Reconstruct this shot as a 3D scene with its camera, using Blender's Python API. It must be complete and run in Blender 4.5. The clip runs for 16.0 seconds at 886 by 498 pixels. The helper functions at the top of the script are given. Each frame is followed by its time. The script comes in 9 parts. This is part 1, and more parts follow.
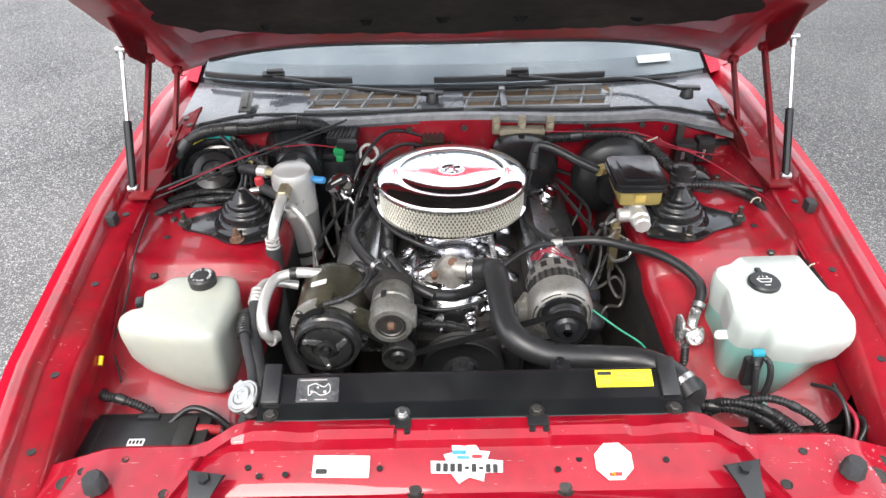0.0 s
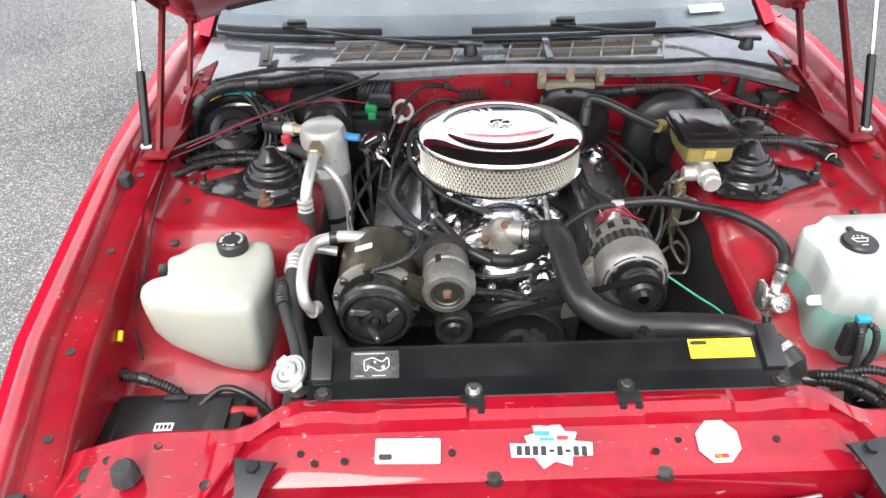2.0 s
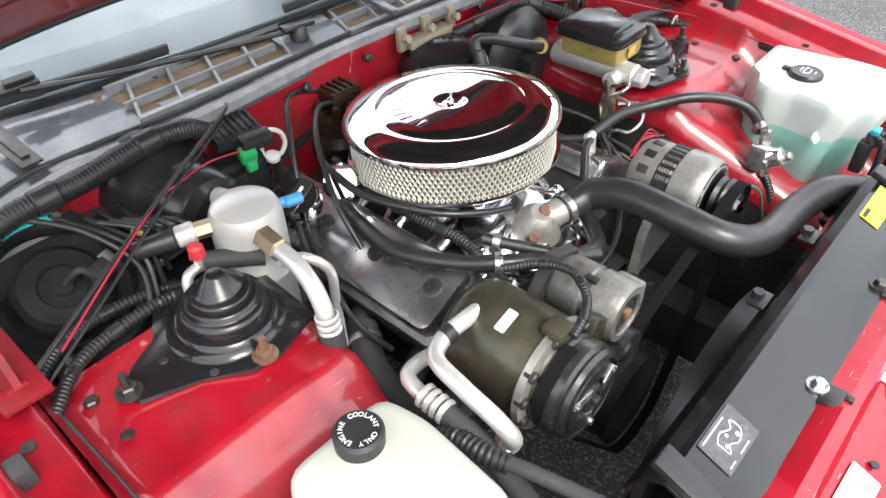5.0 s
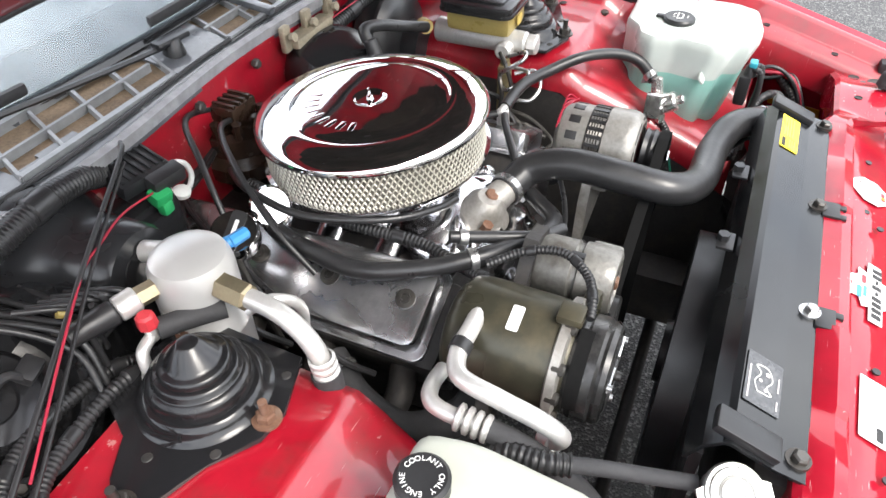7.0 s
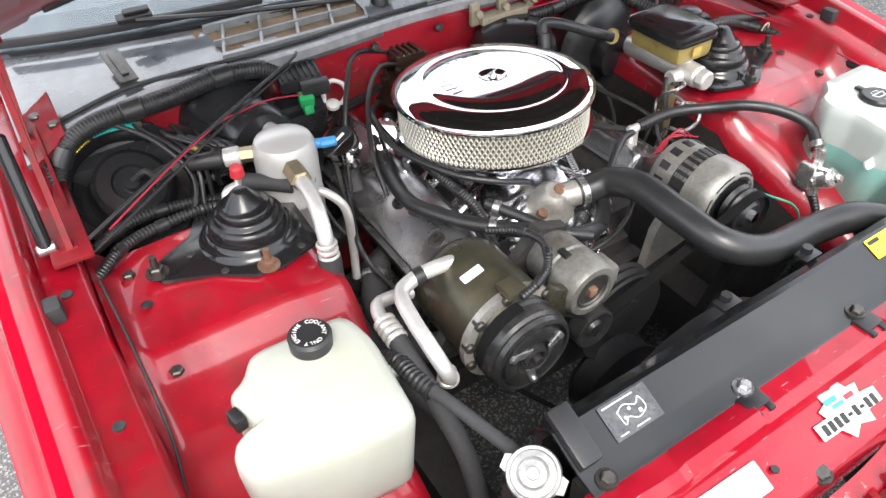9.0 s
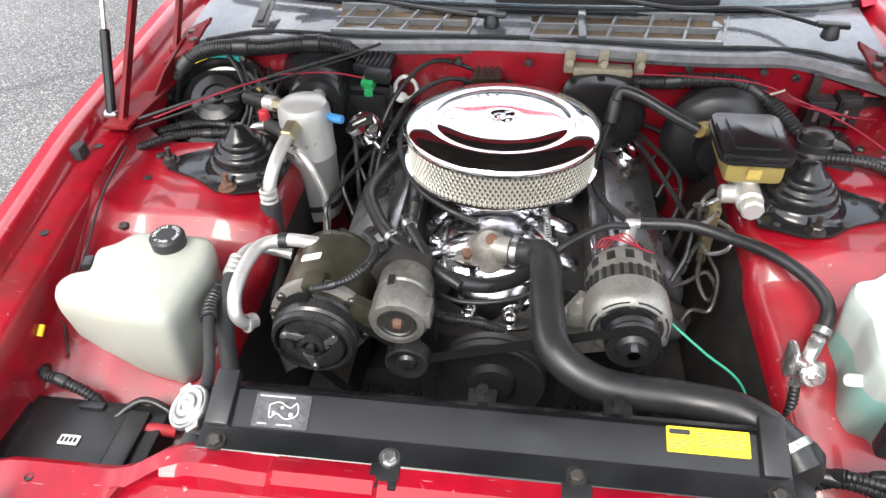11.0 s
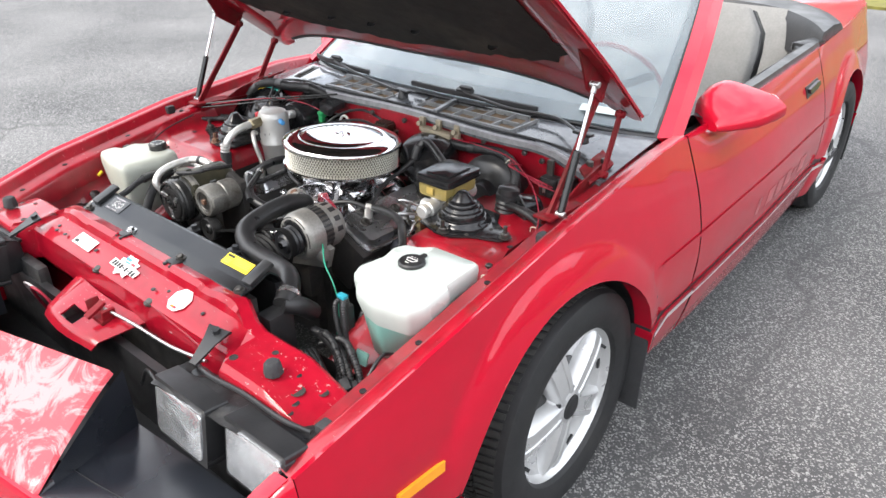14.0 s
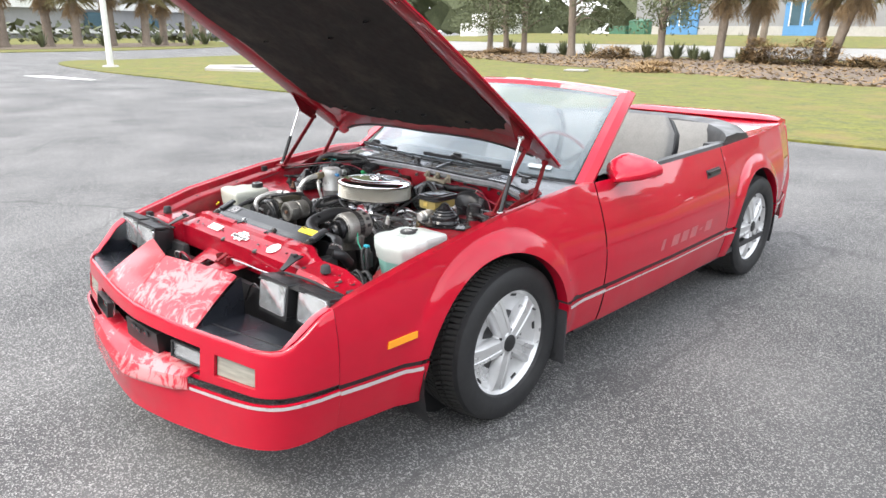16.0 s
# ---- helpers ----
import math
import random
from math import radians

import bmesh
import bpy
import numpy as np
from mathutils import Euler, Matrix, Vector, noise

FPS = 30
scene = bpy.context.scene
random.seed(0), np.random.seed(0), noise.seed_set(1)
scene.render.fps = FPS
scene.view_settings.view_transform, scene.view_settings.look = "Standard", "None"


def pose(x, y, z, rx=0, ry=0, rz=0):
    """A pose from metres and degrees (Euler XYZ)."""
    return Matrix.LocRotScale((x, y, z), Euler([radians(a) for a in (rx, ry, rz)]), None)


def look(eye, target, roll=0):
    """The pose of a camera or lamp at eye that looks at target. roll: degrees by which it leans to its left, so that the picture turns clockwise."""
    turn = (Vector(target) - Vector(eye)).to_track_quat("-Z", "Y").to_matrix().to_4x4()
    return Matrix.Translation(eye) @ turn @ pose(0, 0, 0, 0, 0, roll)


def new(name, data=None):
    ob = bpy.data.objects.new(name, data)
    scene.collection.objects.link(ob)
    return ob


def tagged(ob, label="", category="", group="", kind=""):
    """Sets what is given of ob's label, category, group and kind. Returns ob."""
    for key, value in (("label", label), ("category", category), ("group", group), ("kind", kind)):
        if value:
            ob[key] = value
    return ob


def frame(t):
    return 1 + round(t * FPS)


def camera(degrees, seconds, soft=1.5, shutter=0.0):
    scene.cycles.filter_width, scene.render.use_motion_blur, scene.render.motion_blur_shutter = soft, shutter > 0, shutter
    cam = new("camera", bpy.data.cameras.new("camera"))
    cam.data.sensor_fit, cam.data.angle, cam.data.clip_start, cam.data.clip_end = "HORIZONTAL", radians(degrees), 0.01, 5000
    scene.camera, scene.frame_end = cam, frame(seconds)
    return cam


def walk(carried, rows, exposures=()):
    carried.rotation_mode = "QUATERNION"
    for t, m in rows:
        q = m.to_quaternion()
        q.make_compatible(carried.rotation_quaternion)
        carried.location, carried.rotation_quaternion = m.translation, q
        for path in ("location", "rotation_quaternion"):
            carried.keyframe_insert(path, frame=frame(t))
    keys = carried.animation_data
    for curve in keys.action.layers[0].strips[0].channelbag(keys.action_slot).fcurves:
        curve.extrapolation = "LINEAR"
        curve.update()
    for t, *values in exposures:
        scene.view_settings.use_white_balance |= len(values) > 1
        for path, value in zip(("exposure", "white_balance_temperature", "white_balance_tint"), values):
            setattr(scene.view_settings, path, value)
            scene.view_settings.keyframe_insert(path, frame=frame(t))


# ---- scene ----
cam = camera(64.5, 16.0)
PATH = [
    (0, (-0.041, -1.31, 1.631), (-0.04, 0.32, 0.473), -1.1),
    (0.5, (-0.045, -1.304, 1.633), (-0.045, 0.315, 0.459), -1.0),
    (1, (-0.055, -1.301, 1.627), (-0.059, 0.311, 0.443), -1.0),
    (1.5, (-0.103, -1.263, 1.584), (-0.097, 0.339, 0.388), -0.9),
    (2, (-0.165, -1.216, 1.515), (-0.133, 0.387, 0.32), -0.9),
    (2.5, (-0.244, -1.096, 1.467), (-0.114, 0.498, 0.266), -1.0),
    (3, (-0.388, -0.999, 1.449), (-0.075, 0.564, 0.242), -0.8),
    (3.5, (-0.571, -0.927, 1.444), (0.018, 0.539, 0.217), -1.1),
    (4, (-0.676, -0.839, 1.421), (0.163, 0.479, 0.173), -1.2),
    (4.2, (-0.694, -0.786, 1.409), (0.207, 0.481, 0.151), -1.2),
    (6.3, (-0.819, -0.375, 1.379), (0.527, 0.306, 0.065), -1.1),
    (6.5, (-0.82, -0.374, 1.381), (0.534, 0.277, 0.06), -1.1),
    (7, (-0.799, -0.383, 1.372), (0.554, 0.242, 0.038), -1.3),
    (7.5, (-0.758, -0.438, 1.365), (0.568, 0.215, 0.018), -1.4),
    (8, (-0.757, -0.518, 1.379), (0.441, 0.346, 0.031), -1.3),
    (8.5, (-0.733, -0.648, 1.396), (0.263, 0.447, 0.05), -1.3),
    (8.7, (-0.712, -0.704, 1.408), (0.212, 0.462, 0.071), -1.2),
    (10.8, (-0.093, -0.976, 1.482), (-0.217, 0.525, 0.165), -0.9),
    (11, (0.02, -0.99, 1.482), (-0.186, 0.511, 0.177), -1.3),
    (11.5, (0.239, -1.012, 1.479), (-0.112, 0.491, 0.207), -1.5),
    (12, (0.39, -0.95, 1.457), (-0.076, 0.53, 0.195), -1.3),
    (12.5, (0.555, -0.918, 1.472), (-0.13, 0.492, 0.231), -1.0),
    (13, (0.844, -0.958, 1.494), (-0.046, 0.391, 0.316), -0.4),
    (13.5, (1.156, -1.059, 1.53), (0.105, 0.262, 0.457), -0.3),
    (14, (1.471, -1.231, 1.542), (0.342, 0.117, 0.588), -0.3),
    (14.5, (1.761, -1.421, 1.528), (0.583, -0.032, 0.699), 0.0),
    (15, (2.014, -1.595, 1.499), (0.789, -0.18, 0.795), -0.0),
    (15.5, (2.211, -1.82, 1.476), (0.949, -0.41, 0.828), 0.3),
    (16, (2.394, -1.984, 1.506), (1.075, -0.602, 0.912), 0.5),
]
walk(cam, [(t, look(eye, target, roll)) for t, eye, target, roll in PATH],
     exposures=((0.0, 1.02), (2.5, 1.11), (4.0, 1.2), (6.5, 1.44), (8.0, 1.38), (8.7, 1.28), (11.0, 1.16), (12.5, 1.26), (13.0, 1.2), (14.0, 1.05), (14.5, 1.04), (16.0, 0.99)))

# ---------------------------------------------------------------- world and light
world = bpy.data.worlds.new("world")
scene.world = world
world.use_nodes = True
wn = world.node_tree.nodes
sky = wn.new("ShaderNodeTexSky")
sky.sky_type = "NISHITA"
sky.sun_disc = False
sky.sun_elevation = radians(48)
sky.sun_rotation = radians(200)
sky.air_density, sky.dust_density, sky.ozone_density = 1.0, 4.0, 1.0
wn["Background"].inputs["Strength"].default_value = 0.15
# a broken layer of bright cloud over the sky
wl = world.node_tree.links.new
wco = wn.new("ShaderNodeTexCoord")
cl = wn.new("ShaderNodeTexNoise")
cl.inputs["Scale"].default_value, cl.inputs["Detail"].default_value, cl.inputs["Roughness"].default_value = 2.6, 8, 0.6
wl(wco.outputs["Generated"], cl.inputs["Vector"])
cr = wn.new("ShaderNodeMapRange")
cr.inputs[1].default_value, cr.inputs[2].default_value, cr.inputs[3].default_value, cr.inputs[4].default_value = 0.42, 0.60, 0.38, 1.0
wl(cl.outputs["Fac"], cr.inputs[0])
cm = wn.new("ShaderNodeMix")
cm.data_type = "RGBA"
cm.inputs["B"].default_value = (11.6, 11.9, 12.4, 1)
wl(cr.outputs[0], cm.inputs["Factor"])
wl(sky.outputs["Color"], cm.inputs["A"])
wl(cm.outputs["Result"], wn["Background"].inputs["Color"])
sun = new("sun", bpy.data.lights.new("sun", "SUN"))
sun.data.energy, sun.data.angle, sun.data.color = 1.3, radians(24), (1.0, 0.96, 0.9)
sun.matrix_world = look((-3, -8, 10), (0, 0, 0))

# ---------------------------------------------------------------- materials


def nodes_of(name):
    m = bpy.data.materials.new(name)
    m.use_nodes = True
    nt = m.node_tree
    return m, nt, nt.nodes["Principled BSDF"]


def material(name, colour, rough=0.5, metal=0.0, vary=0.12, scale=12.0, bump=0.0, bump_scale=None, coat=0.0, tint=None, tint_amount=0.0, tint_scale=3.0,
             rough_vary=0.1, transmission=0.0, alpha=1.0, spec=0.5, stretch=None, chips=None, chip_scale=90.0, scratches=None):
    """A surface with variation at two scales, an optional second tint in stains, and fine relief."""
    m, nt, b = nodes_of(name)
    n, link = nt.nodes, nt.links.new
    co = n.new("ShaderNodeTexCoord")
    place = co.outputs["Object"]
    if stretch:
        mp = n.new("ShaderNodeMapping")
        mp.inputs["Scale"].default_value = stretch
        link(place, mp.inputs["Vector"])
        place = mp.outputs["Vector"]
    fine = n.new("ShaderNodeTexNoise")
    fine.inputs["Scale"].default_value, fine.inputs["Detail"].default_value = scale * 6, 6
    wide = n.new("ShaderNodeTexNoise")
    wide.inputs["Scale"].default_value, wide.inputs["Detail"].default_value = scale, 4
    link(place, fine.inputs["Vector"])
    link(place, wide.inputs["Vector"])
    add = n.new("ShaderNodeMath")
    add.operation = "ADD"
    link(fine.outputs["Fac"], add.inputs[0])
    link(wide.outputs["Fac"], add.inputs[1])
    ramp = n.new("ShaderNodeMapRange")
    ramp.inputs[1].default_value, ramp.inputs[2].default_value = 0.6, 1.4
    ramp.inputs[3].default_value, ramp.inputs[4].default_value = 1 - vary, 1 + vary
    link(add.outputs[0], ramp.inputs[0])
    mul = n.new("ShaderNodeMix")
    mul.data_type, mul.blend_type = "RGBA", "MULTIPLY"
    mul.inputs["Factor"].default_value = 1.0
    mul.inputs["A"].default_value = (*colour, 1)
    link(ramp.outputs[0], mul.inputs["B"])
    out = mul.outputs["Result"]
    if tint:
        st = n.new("ShaderNodeTexNoise")
        st.inputs["Scale"].default_value, st.inputs["Detail"].default_value, st.inputs["Roughness"].default_value = tint_scale, 8, 0.65
        link(place, st.inputs["Vector"])
        mr = n.new("ShaderNodeMapRange")
        mr.inputs[1].default_value, mr.inputs[2].default_value = 0.5, 0.72
        mr.inputs[3].default_value, mr.inputs[4].default_value = 0.0, tint_amount
        link(st.outputs["Fac"], mr.inputs[0])
        mx = n.new("ShaderNodeMix")
        mx.data_type = "RGBA"
        link(mr.outputs[0], mx.inputs["Factor"])
        link(out, mx.inputs["A"])
        mx.inputs["B"].default_value = (*tint, 1)
        out = mx.outputs["Result"]
    if chips:
        cn = n.new("ShaderNodeTexNoise")
        cn.inputs["Scale"].default_value, cn.inputs["Detail"].default_value, cn.inputs["Roughness"].default_value = chip_scale, 3, 0.7
        link(place, cn.inputs["Vector"])
        cg = n.new("ShaderNodeMath")
        cg.operation = "MULTIPLY_ADD"
        cg.inputs[1].default_value = 0.5
        link(wide.outputs["Fac"], cg.inputs[0])
        link(cn.outputs["Fac"], cg.inputs[2])
        cr_ = n.new("ShaderNodeMapRange")
        cr_.inputs[1].default_value, cr_.inputs[2].default_value, cr_.inputs[3].default_value, cr_.inputs[4].default_value = 0.955, 1.0, 0.0, 0.6
        link(cg.outputs[0], cr_.inputs[0])
        cx = n.new("ShaderNodeMix")
        cx.data_type = "RGBA"
        link(cr_.outputs[0], cx.inputs["Factor"])
        link(out, cx.inputs["A"])
        cx.inputs["B"].default_value = (*chips, 1)
        out = cx.outputs["Result"]
    if scratches:
        for turn, thr in (((0.2, 0.3, 0.5), 0.765), ((0.5, 0.1, 2.3), 0.755), ((1.2, 0.4, 1.2), 0.76)):
            sm = n.new("ShaderNodeMapping")
            sm.inputs["Rotation"].default_value, sm.inputs["Scale"].default_value = turn, (26, 560, 26)
            link(co.outputs["Object"], sm.inputs["Vector"])
            sn = n.new("ShaderNodeTexNoise")
            sn.inputs["Scale"].default_value, sn.inputs["Detail"].default_value = 1.0, 1.5
            link(sm.outputs["Vector"], sn.inputs["Vector"])
            sr = n.new("ShaderNodeMapRange")
            sr.inputs[1].default_value, sr.inputs[2].default_value, sr.inputs[3].default_value, sr.inputs[4].default_value = thr, thr + 0.05, 0.0, 0.75
            link(sn.outputs["Fac"], sr.inputs[0])
            sx = n.new("ShaderNodeMix")
            sx.data_type = "RGBA"
            link(sr.outputs[0], sx.inputs["Factor"])
            link(out, sx.inputs["A"])
            sx.inputs["B"].default_value = (*scratches, 1)
            out = sx.outputs["Result"]
    link(out, b.inputs["Base Color"])
    rr = n.new("ShaderNodeMapRange")
    rr.inputs[1].default_value, rr.inputs[2].default_value = 0.3, 0.7
    rr.inputs[3].default_value, rr.inputs[4].default_value = max(0.02, rough - rough_vary), min(1, rough + rough_vary)
    link(wide.outputs["Fac"], rr.inputs[0])
    link(rr.outputs[0], b.inputs["Roughness"])
    b.inputs["Metallic"].default_value = metal
    b.inputs["Coat Weight"].default_value = coat
    b.inputs["Specular IOR Level"].default_value = spec
    b.inputs["Coat Roughness"].default_value = 0.03
    b.inputs["Coat IOR"].default_value = 1.45
    b.inputs["Transmission Weight"].default_value = transmission
    if bump:
        bp = n.new("ShaderNodeBump")
        bp.inputs["Strength"].default_value, bp.inputs["Distance"].default_value = min(1.0, bump), 0.004
        if bump_scale:
            bn = n.new("ShaderNodeTexNoise")
            bn.inputs["Scale"].default_value, bn.inputs["Detail"].default_value = bump_scale, 5
            link(place, bn.inputs["Vector"])
            link(bn.outputs["Fac"], bp.inputs["Height"])
        else:
            link(fine.outputs["Fac"], bp.inputs["Height"])
        link(bp.outputs["Normal"], b.inputs["Normal"])
    return m


RED = material("red_paint", (0.44, 0.002, 0.02), 0.42, 0.0, 0.07, 3, 0.3, 3, coat=1.0, rough_vary=0.06, spec=0.12)
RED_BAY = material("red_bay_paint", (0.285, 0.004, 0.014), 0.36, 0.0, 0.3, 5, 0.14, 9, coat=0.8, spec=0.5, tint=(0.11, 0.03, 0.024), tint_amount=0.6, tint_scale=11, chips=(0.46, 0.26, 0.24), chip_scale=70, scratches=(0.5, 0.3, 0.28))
RED_FADED = material("faded_red_paint", (0.3, 0.004, 0.016), 0.4, 0.0, 0.25, 6, 0.1, 12, coat=0.8, spec=0.1, tint=(0.24, 0.02, 0.025), tint_amount=0.4, tint_scale=7, chips=(0.58, 0.4, 0.38), chip_scale=75, scratches=(0.62, 0.5, 0.47))
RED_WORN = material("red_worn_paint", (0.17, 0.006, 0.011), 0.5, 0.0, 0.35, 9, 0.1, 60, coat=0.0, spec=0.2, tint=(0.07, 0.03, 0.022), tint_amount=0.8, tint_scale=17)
BLACK = material("black_plastic", (0.018, 0.018, 0.019), 0.42, 0.0, 0.2, 20, 0.05, 300)
BLACK_SATIN = material("black_satin_paint", (0.014, 0.0145, 0.016), 0.36, 0.0, 0.15, 8, 0.04, 200, tint=(0.05, 0.047, 0.043), tint_amount=0.35, tint_scale=14)
BLACK_GLOSS = material("black_gloss_paint", (0.012, 0.012, 0.013), 0.16, 0.0, 0.15, 12, 0.05, 30)
RUBBER = material("rubber_hose", (0.02, 0.02, 0.021), 0.36, 0.0, 0.2, 30, 0.08, 150)
RUBBER_DULL = material("dull_rubber", (0.03, 0.03, 0.032), 0.75, 0.0, 0.25, 30, 0.1, 200)
TYRE = material("tyre_rubber", (0.014, 0.014, 0.015), 0.62, 0.0, 0.2, 10, 0.1, 120, tint=(0.045, 0.043, 0.04), tint_amount=0.35, tint_scale=6)
TREAD = material("dusty_tread_rubber", (0.034, 0.033, 0.031), 0.75, 0.0, 0.25, 14, 0.15, 90)
CHROME = material("chrome", (0.86, 0.85, 0.86), 0.05, 1.0, 0.03, 6, rough_vary=0.025)
POLISHED = material("polished_aluminium", (0.72, 0.72, 0.74), 0.17, 1.0, 0.15, 14, 0.25, 22, rough_vary=0.08)
ALUMINIUM = material("cast_aluminium", (0.33, 0.315, 0.29), 0.45, 0.55, 0.2, 30, 0.18, 140, tint=(0.13, 0.11, 0.085), tint_amount=0.6, tint_scale=22)
DIRTY_CAST = material("dirty_cast_metal", (0.19, 0.185, 0.17), 0.45, 0.5, 0.3, 30, 0.25, 120, tint=(0.07, 0.055, 0.04), tint_amount=0.8, tint_scale=24)
ALT_CAST = material("pale_cast_housing", (0.27, 0.262, 0.245), 0.45, 0.5, 0.25, 30, 0.15, 160, tint=(0.2, 0.18, 0.15), tint_amount=0.5, tint_scale=18)
ALU_TUBE = material("aluminium_tube", (0.66, 0.65, 0.63), 0.4, 0.6, 0.1, 30, 0.06, 200, tint=(0.5, 0.47, 0.42), tint_amount=0.4, tint_scale=20)
STEEL_DARK = material("dark_steel", (0.09, 0.086, 0.08), 0.4, 0.75, 0.3, 16, 0.12, 90, tint=(0.05, 0.035, 0.025), tint_amount=0.7, tint_scale=20)
STEEL = material("zinc_steel", (0.5, 0.5, 0.5), 0.3, 0.9, 0.15, 30, 0.05, 200)
RUST = material("rusty_steel", (0.15, 0.075, 0.045), 0.8, 0.2, 0.35, 30, 0.3, 150, tint=(0.26, 0.21, 0.17), tint_amount=0.5, tint_scale=30)
IRON = material("dark_iron", (0.035, 0.033, 0.032), 0.6, 0.3, 0.3, 20, 0.2, 120, tint=(0.1, 0.08, 0.06), tint_amount=0.4, tint_scale=16)
WHITE_PLASTIC = material("milky_plastic", (0.41, 0.425, 0.375), 0.36, 0.0, 0.06, 8, 0.05, 60, tint=(0.5, 0.46, 0.3), tint_amount=0.35, tint_scale=5)
AMBER = material("amber_plastic", (0.28, 0.215, 0.07), 0.35, 0.0, 0.15, 30)
ORANGE = material("amber_lens", (0.8, 0.3, 0.02), 0.15, 0.0, 0.1, 60)
PAPER = material("white_label", (0.75, 0.75, 0.73), 0.5, 0.0, 0.05, 40)
YELLOW = material("yellow_label", (0.85, 0.66, 0.02), 0.4, 0.0, 0.05, 40)
INK = material("black_ink", (0.02, 0.02, 0.02), 0.6)
BLUE = material("blue_plastic", (0.05, 0.25, 0.55), 0.4)
CAPRED = material("red_cap", (0.45, 0.03, 0.04), 0.5)
GREEN = material("green_plastic", (0.02, 0.28, 0.09), 0.4)
TEAL = material("teal_label", (0.02, 0.3, 0.27), 0.4)
WIRE_RED = material("red_wire", (0.3, 0.01, 0.03), 0.45)
FABRIC = material("grey_fabric", (0.23, 0.225, 0.215), 0.9, 0.0, 0.15, 20, 0.2, 400)
COVER = material("dusty_black_cover", (0.008, 0.0085, 0.0095), 0.19, 0.0, 0.2, 8, 0.008, 60, spec=0.5, tint=(0.02, 0.025, 0.023), tint_amount=0.35, tint_scale=14)
VINYL = material("black_vinyl", (0.026, 0.026, 0.028), 0.38, 0.0, 0.2, 10, 0.15, 60)
LINER = material("hood_liner", (0.026, 0.025, 0.023), 0.9, 0.0, 0.35, 5, 0.4, 30, tint=(0.075, 0.066, 0.053), tint_amount=0.8, tint_scale=2.6, spec=0.2)
WHEEL = material("painted_alloy", (0.62, 0.62, 0.62), 0.33, 0.55, 0.05, 8, tint=(0.4, 0.4, 0.4), tint_amount=0.25, tint_scale=10)
POCKET = material("dark_pocket_plastic", (0.013, 0.015, 0.02), 0.3, 0.0, 0.2, 5, 0.03, 120, spec=0.8, tint=(0.03, 0.033, 0.04), tint_amount=0.5, tint_scale=6)
SHROUD = material("dusty_black_shroud", (0.016, 0.016, 0.017), 0.5, 0.0, 0.3, 14, 0.5, 60, tint=(0.09, 0.085, 0.075), tint_amount=0.5, tint_scale=16)
LAMP_GLASS = material("lamp_glass", (0.72, 0.73, 0.74), 0.14, 0.75, 0.3, 7, 0.35, 45, coat=1.0, rough_vary=0.08, tint=(0.16, 0.16, 0.16), tint_amount=0.8, tint_scale=15)
COWL = material("faded_cowl_paint", (0.075, 0.08, 0.088), 0.3, 0.0, 0.35, 7, 0.12, 14, coat=0.9, tint=(0.2, 0.205, 0.215), tint_amount=0.7, tint_scale=7, chips=(0.3, 0.3, 0.3), chip_scale=60)
MESH_BROWN = material("brown_vent_mesh", (0.15, 0.105, 0.065), 0.8, 0.0, 0.4, 40, 0.3, 300)
TURN_GLASS = material("turn_lens", (0.33, 0.32, 0.27), 0.16, 0.2, 0.3, 7, 0.5, 40, stretch=(0.3, 0.3, 3))
EMBLEM = material("dull_emblem", (0.5, 0.13, 0.14), 0.4, 0.2, 0.25, 20)
STRIPE = material("silver_stripe", (0.55, 0.5, 0.5), 0.35, 0.3, 0.08, 20)

# ---------------------------------------------------------------- mesh helpers


def link_mesh(name, bm, mat, parent=None, label="", smooth=True, angle=38):
    me = bpy.data.meshes.new(name)
    bmesh.ops.recalc_face_normals(bm, faces=bm.faces)
    for f in bm.faces:
        f.smooth = smooth
    if smooth:
        lim = radians(angle)
        for e in bm.edges:
            if len(e.link_faces) == 2 and e.calc_face_angle(0) > lim:
                e.smooth = False
    bm.to_mesh(me)
    bm.free()
    for one in mat if isinstance(mat, (list, tuple)) else [mat]:
        me.materials.append(one)
    ob = new(name, me)
    if parent is not None:
        ob.parent = parent
    if label:
        ob["label"] = label
    return ob


def part(name, bm, mat, parent, label="", smooth=True, angle=38):
    return link_mesh(name, bm, mat, parent, label, smooth, angle)


def thing(name, label, category, group="", kind=""):
    return tagged(new(name), label, category, group, kind)


def B():
    return bmesh.new()


def frame_of(axis):
    a = Vector(axis).normalized()
    u = a.orthogonal().normalized() if abs(a.z) > 0.95 else a.cross(Vector((0, 0, 1))).normalized()
    return u, a.cross(u).normalized(), a


def lathe(bm, origin, axis, profile, seg=32, start=0.0):
    """Turns (radius, height) pairs round an axis."""
    u, v, a = frame_of(axis)
    o = Vector(origin)
    rings = []
    for r, h in profile:
        if r < 1e-6:
            rings.append([bm.verts.new(o + a * h)])
        else:
            rings.append([bm.verts.new(o + a * h + (u * math.cos(start + 2 * math.pi * i / seg) + v * math.sin(start + 2 * math.pi * i / seg)) * r) for i in range(seg)])
    for p, q in zip(rings, rings[1:]):
        for i in range(seg):
            j = (i + 1) % seg
            if len(p) == 1 and len(q) == 1:
                continue
            if len(p) == 1:
                bm.faces.new((p[0], q[i], q[j]))
            elif len(q) == 1:
                bm.faces.new((p[i], p[j], q[0]))
            else:
                bm.faces.new((p[i], p[j], q[j], q[i]))
    return bm


